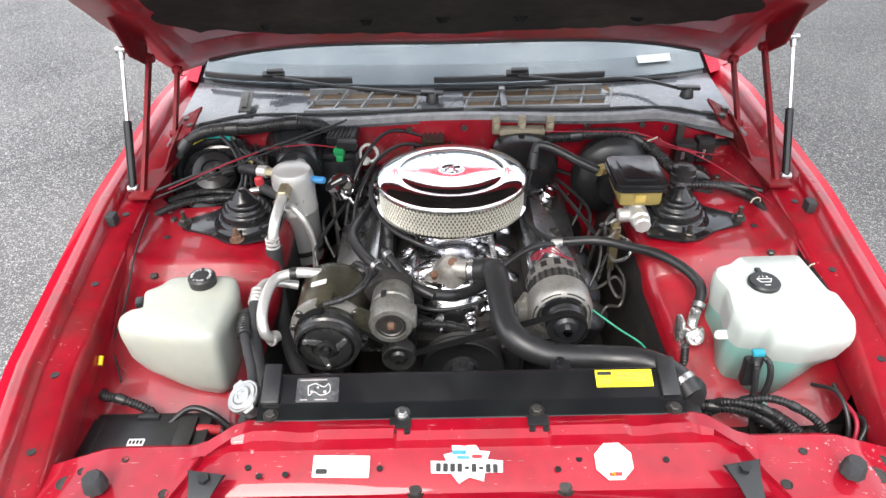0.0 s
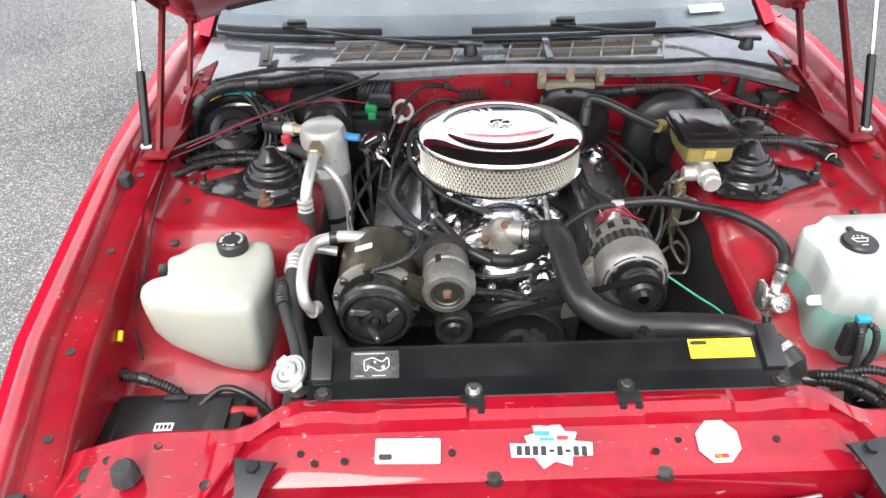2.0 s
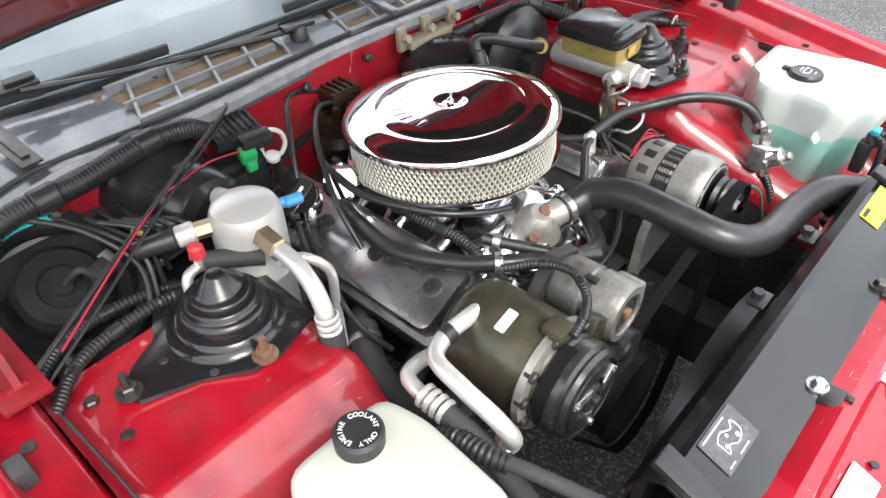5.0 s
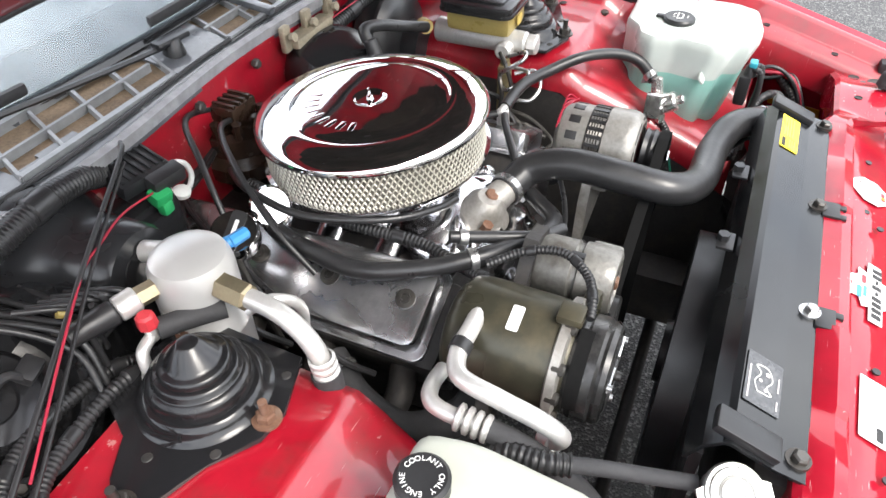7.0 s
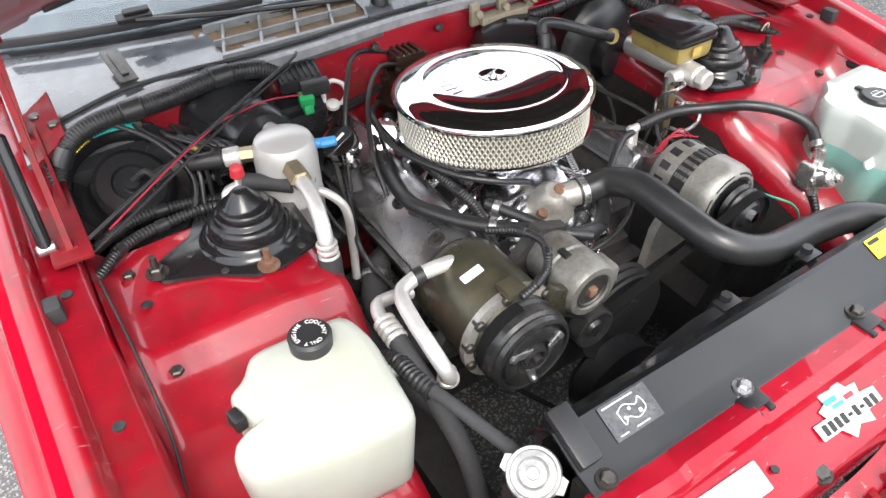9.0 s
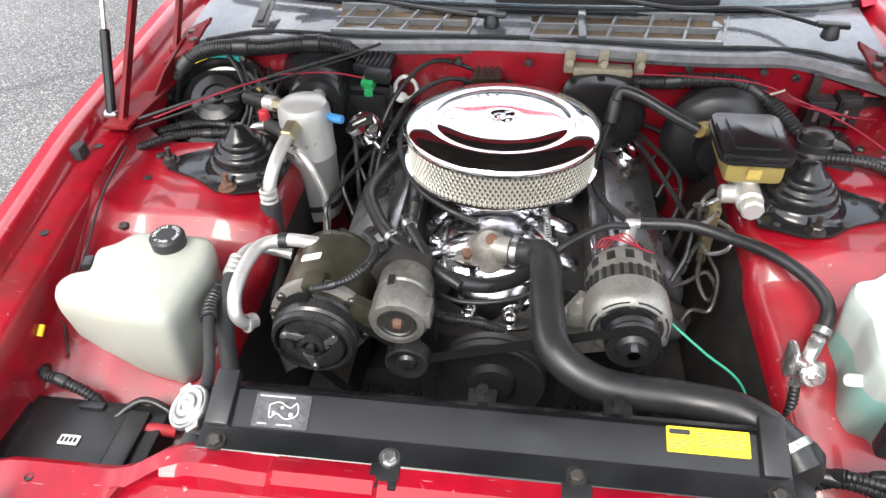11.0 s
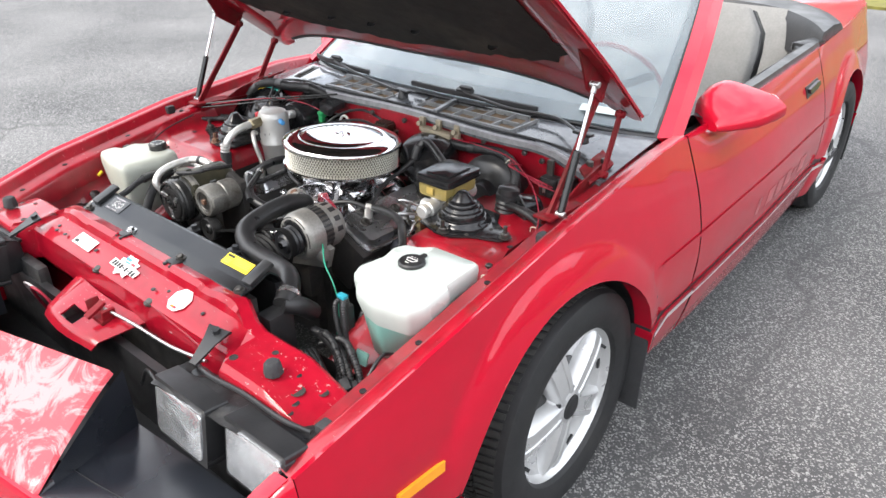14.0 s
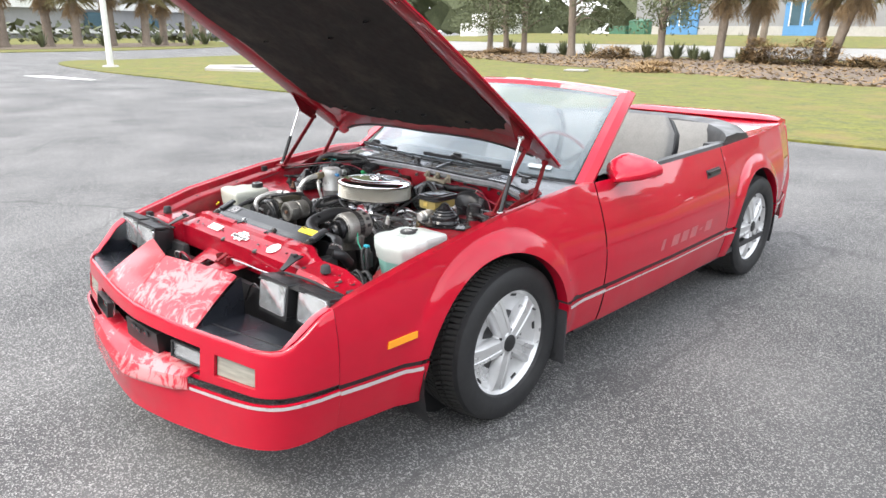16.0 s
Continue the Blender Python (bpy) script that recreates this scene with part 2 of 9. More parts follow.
def cyl(bm, p0, p1, r0, r1=None, seg=20, bev=0.0):
    p0, p1 = Vector(p0), Vector(p1)
    r1 = r0 if r1 is None else r1
    d = (p1 - p0).length
    b = min(bev, d / 3)
    prof = [(0, 0), (r0 - b, 0), (r0, b), (r1, d - b), (r1 - b, d), (0, d)] if b else [(0, 0), (r0, 0), (r1, d), (0, d)]
    return lathe(bm, p0, p1 - p0, prof, seg)


def box(bm, c, s, bev=0.0, rot=(0, 0, 0), segs=1):
    m = Matrix.Translation(c) @ Euler([radians(a) for a in rot]).to_matrix().to_4x4() @ Matrix.Diagonal((*s, 1))
    made = bmesh.ops.create_cube(bm, size=1, matrix=m)["verts"]
    if bev:
        edges = list({e for v in made for e in v.link_edges})
        bmesh.ops.bevel(bm, geom=edges, offset=bev, segments=segs + 1, profile=0.6, affect="EDGES")
    return bm


def spline(pts, n=8):
    """Catmull-Rom through the points."""
    p = [Vector(q) for q in pts]
    if len(p) < 3:
        return p
    p = [2 * p[0] - p[1]] + p + [2 * p[-1] - p[-2]]
    out = []
    for i in range(1, len(p) - 2):
        a, b, c, d = p[i - 1 : i + 3]
        for k in range(n):
            t = k / n
            out.append(0.5 * (2 * b + (c - a) * t + (2 * a - 5 * b + 4 * c - d) * t * t + (3 * b - a - 3 * c + d) * t**3))
    return out + [p[-2]]


def tube(bm, pts, r, seg=10, n=8, rib=0.0, pitch=0.008, cap=True):
    """A hose or wire along a smooth line; rib: how far the corrugations stand out."""
    line = spline(pts, n)
    if rib:
        fine, left = [line[0]], 0.0
        step = pitch / 4
        for a, b in zip(line, line[1:]):
            d = (b - a).length
            k = step - left
            while k < d:
                fine.append(a.lerp(b, k / d))
                k += step
            left = d - (k - step)
        line = fine
    rings, u = [], None
    for i, p in enumerate(line):
        t = (line[min(i + 1, len(line) - 1)] - line[max(i - 1, 0)]).normalized()
        if u is None:
            u = frame_of(t)[0]
        u = (u - t * u.dot(t)).normalized()
        v = t.cross(u)
        rad = r(i / max(1, len(line) - 1)) if callable(r) else r
        if rib:
            rad = rad - rib if (i % 4) < 2 else rad
        rings.append([bm.verts.new(p + (u * math.cos(2 * math.pi * k / seg) + v * math.sin(2 * math.pi * k / seg)) * rad) for k in range(seg)])
    for a, b in zip(rings, rings[1:]):
        for k in range(seg):
            bm.faces.new((a[k], a[(k + 1) % seg], b[(k + 1) % seg], b[k]))
    if cap:
        bm.faces.new(rings[0])
        bm.faces.new(rings[-1])
    return bm


def loft(bm, rings, closed=True, cap=True):
    """Skins rings of points; each ring has the same number of points."""
    rows = [[bm.verts.new(p) for p in r] for r in rings]
    n = len(rows[0])
    for a, b in zip(rows, rows[1:]):
        for k in range(n if closed else n - 1):
            bm.faces.new((a[k], a[(k + 1) % n], b[(k + 1) % n], b[k]))
    if cap and closed:
        bm.faces.new(rows[0])
        bm.faces.new(rows[-1])
    return bm


def sheet(bm, f, us, vs, skip=None, thick=0.0):
    """A surface over the grid us x vs, with cells left out where skip says so; thick: doubled inwards along its normals."""
    g = [[bm.verts.new(f(u, v)) for v in vs] for u in us]
    faces = []
    for i in range(len(us) - 1):
        for j in range(len(vs) - 1):
            if skip and skip((us[i] + us[i + 1]) / 2, (vs[j] + vs[j + 1]) / 2):
                continue
            faces.append(bm.faces.new((g[i][j], g[i + 1][j], g[i + 1][j + 1], g[i][j + 1])))
    if thick:
        bm.normal_update()
        low = {}
        for f_ in faces:
            for v in f_.verts:
                if v not in low:
                    low[v] = bm.verts.new(v.co - v.normal * thick)
        rim = [e for f_ in faces for e in f_.edges if len(e.link_faces) == 1]
        under = [[low[v] for v in reversed(f_.verts)] for f_ in faces]
        for e in rim:
            a, b = e.verts
            bm.faces.new((a, b, low[b], low[a]))
        for q in under:
            bm.faces.new(q)
    bmesh.ops.delete(bm, geom=[v for v in bm.verts if not v.link_faces], context="VERTS")
    return bm


def prism(bm, outline, h, m=None, bev=0.0):
    """An outline in the plane z = 0, raised by h, laid by the matrix m."""
    m = m or Matrix.Identity(4)
    low = [bm.verts.new(m @ Vector((x, y, 0))) for x, y in outline]
    high = [bm.verts.new(m @ Vector((x, y, h))) for x, y in outline]
    n = len(outline)
    top = bm.faces.new(high)
    bm.faces.new(low[::-1])
    for k in range(n):
        bm.faces.new((low[k], low[(k + 1) % n], high[(k + 1) % n], high[k]))
    if bev:
        bmesh.ops.bevel(bm, geom=list(top.edges), offset=bev, segments=2, profile=0.6, affect="EDGES")
    return bm


def rounded(w, d, r, n=5):
    """A rounded rectangle's outline about the origin."""
    out = []
    for cx, cy, a0 in ((w / 2 - r, d / 2 - r, 0), (-w / 2 + r, d / 2 - r, 90), (-w / 2 + r, -d / 2 + r, 180), (w / 2 - r, -d / 2 + r, 270)):
        for k in range(n):
            a = radians(a0 + 90 * k / (n - 1))
            out.append((cx + r * math.cos(a), cy + r * math.sin(a)))
    return out


def lin(a, b, n):
    return [a + (b - a) * i / (n - 1) for i in range(n)]


def both(f):
    """Calls f for the driver's side and the passenger's side."""
    return [f(1), f(-1)]


# ---------------------------------------------------------------- ground
ASPHALT, nt, bs = nodes_of("worn_asphalt")


def asphalt_nodes():
    n, link = nt.nodes, nt.links.new
    co = n.new("ShaderNodeTexCoord")
    vor = n.new("ShaderNodeTexVoronoi")
    vor.inputs["Scale"].default_value = 200
    big = n.new("ShaderNodeTexNoise")
    big.inputs["Scale"].default_value, big.inputs["Detail"].default_value = 0.7, 10
    mid = n.new("ShaderNodeTexNoise")
    mid.inputs["Scale"].default_value, mid.inputs["Detail"].default_value = 60, 4
    for t in (vor, big, mid):
        link(co.outputs["Object"], t.inputs["Vector"])
    r1 = n.new("ShaderNodeValToRGB")
    r1.color_ramp.elements[0].color, r1.color_ramp.elements[0].position = (0.032, 0.032, 0.034, 1), 0.3
    r1.color_ramp.elements[1].color, r1.color_ramp.elements[1].position = (0.125, 0.123, 0.121, 1), 0.7
    link(big.outputs["Fac"], r1.inputs["Fac"])
    sep = n.new("ShaderNodeSeparateColor")
    link(vor.outputs["Color"], sep.inputs["Color"])
    stone = n.new("ShaderNodeMapRange")
    stone.inputs[1].default_value, stone.inputs[2].default_value, stone.inputs[3].default_value, stone.inputs[4].default_value = 0.66, 0.9, 0.0, 1.0
    link(sep.outputs["Red"], stone.inputs[0])
    speck = n.new("ShaderNodeMath")
    speck.operation = "MULTIPLY"
    link(stone.outputs[0], speck.inputs[0])
    link(mid.outputs["Fac"], speck.inputs[1])
    mx = n.new("ShaderNodeMix")
    mx.data_type = "RGBA"
    link(speck.outputs[0], mx.inputs["Factor"])
    link(r1.outputs["Color"], mx.inputs["A"])
    mx.inputs["B"].default_value = (0.52, 0.51, 0.49, 1)
    # tar seams
    wv = n.new("ShaderNodeTexVoronoi")
    wv.feature, wv.inputs["Scale"].default_value = "DISTANCE_TO_EDGE", 0.16
    warp = n.new("ShaderNodeVectorMath")
    warp.operation = "ADD"
    wn2 = n.new("ShaderNodeTexNoise")
    wn2.inputs["Scale"].default_value, wn2.inputs["Detail"].default_value = 1.3, 5
    link(co.outputs["Object"], wn2.inputs["Vector"])
    link(co.outputs["Object"], warp.inputs[0])
    link(wn2.outputs["Color"], warp.inputs[1])
    link(warp.outputs[0], wv.inputs["Vector"])
    cr = n.new("ShaderNodeMapRange")
    cr.inputs[1].default_value, cr.inputs[2].default_value, cr.inputs[3].default_value, cr.inputs[4].default_value = 0.0, 0.006, 0.6, 0.0
    link(wv.outputs["Distance"], cr.inputs[0])
    mx2 = n.new("ShaderNodeMix")
    mx2.data_type = "RGBA"
    link(cr.outputs[0], mx2.inputs["Factor"])
    # the asphalt gets darker towards +x, beside the car, than the rest of the lot
    xyz = n.new("ShaderNodeSeparateXYZ")
    link(warp.outputs[0], xyz.inputs[0])
    x_tone = n.new("ShaderNodeMapRange")
    x_tone.inputs[1].default_value, x_tone.inputs[2].default_value, x_tone.inputs[3].default_value, x_tone.inputs[4].default_value = 0.9, 2.6, 1.06, 0.66
    link(xyz.outputs["X"], x_tone.inputs[0])
    tone = n.new("ShaderNodeMix")
    tone.data_type, tone.blend_type = "RGBA", "MULTIPLY"
    tone.inputs["Factor"].default_value = 1.0
    link(mx.outputs["Result"], tone.inputs["A"])
    link(x_tone.outputs[0], tone.inputs["B"])
    link(tone.outputs["Result"], mx2.inputs["A"])
    mx2.inputs["B"].default_value = (0.05, 0.05, 0.05, 1)
    link(mx2.outputs["Result"], bs.inputs["Base Color"])
    bs.inputs["Roughness"].default_value = 0.75
    bp = n.new("ShaderNodeBump")
    bp.inputs["Strength"].default_value, bp.inputs["Distance"].default_value = 0.6, 0.004
    link(vor.outputs["Distance"], bp.inputs["Height"])
    link(bp.outputs["Normal"], bs.inputs["Normal"])


asphalt_nodes()
bm = B()
sheet(bm, lambda x, y: (x, y, 0), [-900, -80, -30, -10, 0, 10, 40, 900], [-900, -60, -10, 0, 10, 40, 120, 900])
tagged(link_mesh("ground", bm, ASPHALT), "worn grey asphalt parking lot with pale stones", "asphalt", kind="structure")

# old cracks across the pale part of the lot
CRACK = material("crack_tar", (0.075, 0.074, 0.072), 0.85, 0.0, 0.3, 6)
rnd = random.Random(5)
for line in ([(-2.7, -1.1), (-2.9, -0.55), (-3.0, -0.28), (-3.45, 0.2), (-4.2, 0.75), (-4.9, 1.4), (-5.6, 1.9), (-6.4, 2.4), (-8.5, 3.4)], [(-4.3, 0.9), (-4.4, 1.6), (-4.9, 2.3), (-5.2, 3.2)]):
    pts = [p + Vector((rnd.gauss(0, 0.025), rnd.gauss(0, 0.025), 0)) for p in spline([(x, y, 0.0) for x, y in line], 9)]
    bm = B()
    rows = []
    for i, p in enumerate(pts):
        d = (pts[min(i + 1, len(pts) - 1)] - pts[max(i - 1, 0)]).normalized()
        w = rnd.uniform(0.0012, 0.004)
        v = Vector((-d.y, d.x, 0)) * w
        rows.append((bm.verts.new(p - v + Vector((0, 0, 0.003))), bm.verts.new(p + v + Vector((0, 0, 0.003)))))
    for a, b in zip(rows, rows[1:]):
        bm.faces.new((a[0], a[1], b[1], b[0]))
    tagged(link_mesh("asphalt_crack", bm, CRACK, smooth=False), "thin dark crack in the asphalt", "crack", kind="structure")

# ---------------------------------------------------------------- car body
car = thing("convertible_car", "red two-door convertible, hood open, top folded down, on asphalt", "car")

YS = [-1.0, -0.915, -0.86, -0.814, -0.77, -0.69, -0.43, 0.0, 0.475, 0.74, 1.3, 2.0, 2.565, 3.0, 3.3, 3.48]
ZC = [0.566, 0.574, 0.622, 0.664, 0.685, 0.71, 0.775, 0.845, 0.885, 0.878, 0.882, 0.893, 0.905, 0.915, 0.915, 0.9]
XC = [0.69, 0.72, 0.745, 0.758, 0.768, 0.777, 0.80, 0.805, 0.80, 0.79, 0.795, 0.79, 0.77, 0.735, 0.67, 0.62]
XM = [0.70, 0.74, 0.762, 0.775, 0.788, 0.802, 0.834, 0.862, 0.882, 0.888, 0.894, 0.884, 0.858, 0.82, 0.745, 0.68]
ARCHES, ARCH_R, ARCH_H, HUB_Z = (-0.045, 2.44), 0.4, 0.394, 0.325


def zc(y):
    return float(np.interp(y, YS, ZC))


def xc(y):
    return float(np.interp(y, YS, XC))


def xm(y):
    return float(np.interp(y, YS, XM))


def arch(y, z):
    """How near a place on the side is to the rim of a wheel arch, in metres beyond it."""
    return min((math.hypot((y - c) / ARCH_R, (z - HUB_Z) / ARCH_H) - 1) * 0.39 for c in ARCHES)


def xside(y, z):
    top, mid = zc(y), 0.53
    if z >= mid:
        t = min(1, max(0, (top - z) / (top - mid)))
        x = xc(y) + (xm(y) - xc(y)) * math.sin(t * math.pi / 2)
    else:
        x = xm(y) - 0.05 * ((mid - z) / 0.3) ** 2
    d = arch(y, z)
    return x + 0.022 * max(0, 1 - max(0, d) / 0.075) ** 0.6 * (1 if z < top - 0.04 else 0.3)


def low_edge(y, base):
    out = base
    for c in ARCHES:
        if abs(y - c) < ARCH_R:
            out = max(out, HUB_Z + ARCH_H * math.sqrt(1 - ((y - c) / ARCH_R) ** 2))
    return out


def side_panel(side, y0, y1, base, n, name, label="", mat=None, m=18, top=None, lift=0.0):
    """Outer skin between two stations, from a lower edge or the wheel arch up to the crown line, turned in along its edges."""
    ys = sorted(set([round(y, 4) for y in lin(y0, y1, n)] + [round(c + s * (ARCH_R - e), 4) for c in ARCHES for e in (0.0, 0.001, 0.004, 0.012) for s in (-1, 1) if y0 < c + s * (ARCH_R - e) < y1]))
    bm = B()

    def f(y, s):
        lo, hi = low_edge(y, base), top if top else zc(y)
        if s < 0:
            z = lo + 0.002
            return (side * (xside(y, lo) + lift + s * 0.05), y, z)
        if s > 1:
            return (side * (xside(y, hi) + lift - 0.014), y, hi - 0.006)
        return (side * (xside(y, lo + (hi - lo) * s) + lift), y, lo + (hi - lo) * s)

    sheet(bm, f, ys, [-1.0, -0.001] + lin(0, 1, m) + [1.5], (lambda y, q: low_edge(y, base) > top) if top else None)
    return part(name, bm, mat or RED, car, label, angle=50)


SILL = 0.43
STRIPES = ((-0.765, ARCHES[0] - ARCH_R - 0.01), (ARCHES[0] + ARCH_R + 0.01, ARCHES[1] - ARCH_R - 0.01), (ARCHES[1] + ARCH_R + 0.01, 3.3))
for side in (1, -1):
    side_panel(side, -0.765, 0.640, SILL, 46, "front_fender")
    side_panel(side, 0.648, 1.95, SILL, 20, "door")
    side_panel(side, 1.958, 3.30, SILL, 46, "quarter_panel")
    # lower skirts with their stripe groove
    side_panel(side, -0.765, ARCHES[0] - ARCH_R * 0.955, 0.262, 14, "front_skirt", top=SILL - 0.012, lift=0.006, m=8)
    side_panel(side, ARCHES[0] + ARCH_R * 0.955, 0.640, 0.255, 14, "front_skirt", top=SILL - 0.012, lift=0.008, m=8)
    side_panel(side, 0.648, 1.95, 0.25, 14, "side_skirt", top=SILL - 0.012, lift=0.01, m=8)
    side_panel(side, 1.958, ARCHES[1] - ARCH_R * 0.955, 0.25, 8, "rear_skirt", top=SILL - 0.012, lift=0.01, m=8)
    side_panel(side, ARCHES[1] + ARCH_R * 0.955, 3.30, 0.25, 14, "rear_skirt", top=SILL - 0.012, lift=0.006, m=8)
    for a, b in STRIPES:
        part("stripe", sheet(B(), lambda y, z: (side * (xside(y, SILL) - 0.004), y, z), lin(a, b, 16), [SILL - 0.02, SILL + 0.006]), BLACK, car, "thin black pinstripe")
        part("stripe", sheet(B(), lambda y, z: (side * (xside(y, SILL - 0.02) + 0.009), y, z), lin(a, b, 16), [SILL - 0.034, SILL - 0.02]), STRIPE, car, "thin silver pinstripe")
    # fender top: rolled flange and the gutter along the hood opening
    bm = B()
    ys = lin(-0.765, 0.66, 30)

    def gut(y, k):
        x, z = xc(y), zc(y)
        prof = [(x - 0.013, z - 0.0055), (x - 0.032, z - 0.0), (x - 0.042, z - 0.006), (x - 0.046, z - 0.03), (x - 0.05, z - 0.034), (x - 0.092, z - 0.036), (x - 0.1, z - 0.05), (x - 0.102, z - 0.11)]
        return (side * prof[k][0], y, prof[k][1])

    sheet(bm, gut, ys, list(range(8)), thick=0)
    part("fender_gutter", bm, RED_BAY, car, angle=65)
    # wheel-house liners
    for c in ARCHES:
        bm = B()
        sheet(bm, lambda a, x: (side * x, c + (ARCH_R + 0.01) * math.cos(a), HUB_Z + float(np.interp(x, [0.72, 0.82], [0.338, ARCH_H + 0.005])) * math.sin(a)), lin(-0.4, math.pi + 0.4, 24), [0.60, 0.72, 0.82, 0.85])
        lathe(bm, (side * 0.60, c, HUB_Z), (side, 0, 0), [(0, 0), (0.338, 0)], 30)
        part("wheel_housing", bm, BLACK, car)

# wheels


def wheel(side, y):
    w = part("wheel", lathe(B(), (0, 0, 0), (1, 0, 0), [(0.0, -0.11), (0.19, -0.11), (0.205, -0.1), (0.2, -0.02), (0.2, 0.05)], 40), BLACK, car)
    w.location = (side * 0.716, y, HUB_Z)
    if side < 0:
        w.rotation_euler = (0, 0, math.pi)
    R, rr = 0.325, 0.215
    prof = [(rr, -0.125), (0.235, -0.128), (0.285, -0.128), (0.31, -0.12), (0.319, -0.1), (R - 0.005, -0.07), (R - 0.005, 0.07), (0.319, 0.1), (0.312, 0.118), (0.29, 0.13), (0.25, 0.13), (0.222, 0.12), (rr, 0.108), (rr, -0.125)]
    part("tyre", lathe(B(), (0, 0, 0), (1, 0, 0), prof, 72), TYRE, w, "wide black radial tyre")
    bm = B()
    for k in range(90):
        a = 2 * math.pi * k / 90
        for x0, x1, lean in ((-0.095, -0.05, 0.03), (0.05, 0.1, -0.03), (-0.04, -0.004, 0.05), (0.004, 0.04, -0.05)):
            p = [(x0, a), (x1, a + lean), (x1, a + lean + 0.045), (x0, a + 0.045)]
            lo = [bm.verts.new((x, (R - 0.007) * math.cos(t), (R - 0.007) * math.sin(t))) for x, t in p]
            hi = [bm.verts.new((x, (R + (0.003 if abs(x) < 0.09 else -0.004)) * math.cos(t), (R + (0.003 if abs(x) < 0.09 else -0.004)) * math.sin(t))) for x, t in p]
            bm.faces.new(hi)
            for i in range(4):
                bm.faces.new((lo[i], lo[(i + 1) % 4], hi[(i + 1) % 4], hi[i]))
    part("tread", bm, TREAD, w, smooth=False)
    # rim: barrel with lip, five broad spokes, hub
    part("rim", lathe(B(), (0, 0, 0), (1, 0, 0), [(0.19, -0.11), (0.19, 0.06), (0.2, 0.085), (0.207, 0.1), (0.22, 0.112), (0.223, 0.106), (0.221, 0.09)], 60), WHEEL, w)
    part("dish", lathe(B(), (0, 0, 0), (1, 0, 0), [(0.03, 0.082), (0.08, 0.07), (0.14, 0.068), (0.18, 0.076), (0.206, 0.09)], 50), WHEEL, w)
    for k in range(5):
        m = Matrix.Rotation(radians(76 + 72 * k), 4, "X")
        rings = [[m @ Vector((x, r, w_)) for r, w_ in ((0.072, -0.006), (0.072, 0.006), (0.122, 0.026), (0.128, 0.0), (0.122, -0.026))] for x in (0.058, 0.0735)]
        part("rim_window", loft(B(), rings), BLACK, w)
        rings = [[m @ Vector((x, r, w_)) for r, w_ in ((0.187, -0.017), (0.187, 0.012), (0.197, 0.014), (0.197, -0.019))] for x in (0.074, 0.0865)]
        part("rim_slot", loft(B(), rings), BLACK, w)
    for k in range(5):
        m = Matrix.Rotation(radians(40 + 72 * k), 4, "X")
        bm = B()
        rings = []
        for r, hw, x in ((0.03, 0.024, 0.112), (0.06, 0.027, 0.114), (0.11, 0.029, 0.112), (0.16, 0.031, 0.108), (0.19, 0.034, 0.102), (0.207, 0.04, 0.094)):
            pts = [(x - 0.045, -hw * 1.45), (x - 0.014, -hw * 1.3), (x - 0.001, -hw), (x - 0.001, -hw * 0.5), (x - 0.004, -hw * 0.42), (x - 0.004, hw * 0.42), (x - 0.001, hw * 0.5), (x - 0.001, hw), (x - 0.014, hw * 1.3), (x - 0.045, hw * 1.45)]
            rings.append([m @ Vector((px, r, py)) for px, py in pts])
        loft(bm, rings)
        part("spoke", bm, WHEEL, w, angle=30)
    part("valve_stem", cyl(B(), (0.09, 0.16, 0.1), (0.115, 0.158, 0.098), 0.005, 0.004, 8), BLACK, w)
    part("hub", lathe(B(), (0, 0, 0), (1, 0, 0), [(0.07, 0.065), (0.066, 0.09), (0.048, 0.11), (0.036, 0.113)], 30), WHEEL, w)
    part("hub_cap", lathe(B(), (0, 0, 0), (1, 0, 0), [(0.034, 0.1), (0.034, 0.115), (0.028, 0.118), (0, 0.118)], 24), BLACK, w, "black round centre cap")
    for k in range(5):
        a = radians(76 + 72 * k)
        part("lug_nut", cyl(B(), (0.085, 0.052 * math.cos(a), 0.052 * math.sin(a)), (0.108, 0.052 * math.cos(a), 0.052 * math.sin(a)), 0.009, 0.008, 6), BLACK, w)
    bm = B()
    lathe(bm, (0, 0, 0), (1, 0, 0), [(0.09, -0.02), (0.15, -0.02), (0.15, -0.035), (0.09, -0.035)], 40)
    part("brake_disc", bm, STEEL_DARK, w)
    return w


for side in (1, -1):
    for y in (0.044, 2.527):
        wheel(side, y)
    bm = B()
    box(bm, (side * 0.805, 0.352, 0.34), (0.165, 0.01, 0.38), 0.003, rot=(-3, 0, 0))
    part("mud_flap", bm, RUBBER_DULL, car, "black rubber mud flap")
    bm = B()
    y0, z0 = -0.529, 0.52
    loft(bm, [[(side * (xside(y, z) + d), y, z) for y, z in ((y0 - 0.06, z0 - 0.012), (y0 + 0.055, z0 + 0.0), (y0 + 0.06, z0 + 0.02), (y0 - 0.055, z0 + 0.012))] for d in (-0.004, 0.005, 0.007)])
    part("side_marker", bm, ORANGE, car, "amber side marker lamp")

# ---------------------------------------------------------------- nose of the car
NOSE = [(0.0, -1.064), (0.1, -1.058), (0.22, -1.046), (0.38, -1.022), (0.55, -0.99), (0.63, -0.973), (0.68, -0.953), (0.712, -0.925), (0.736, -0.885), (0.755, -0.83), (0.77, -0.768)]
NS = [0.0]
for a, b in zip(NOSE, NOSE[1:]):
    NS.append(NS[-1] + math.hypot(b[0] - a[0], b[1] - a[1]))


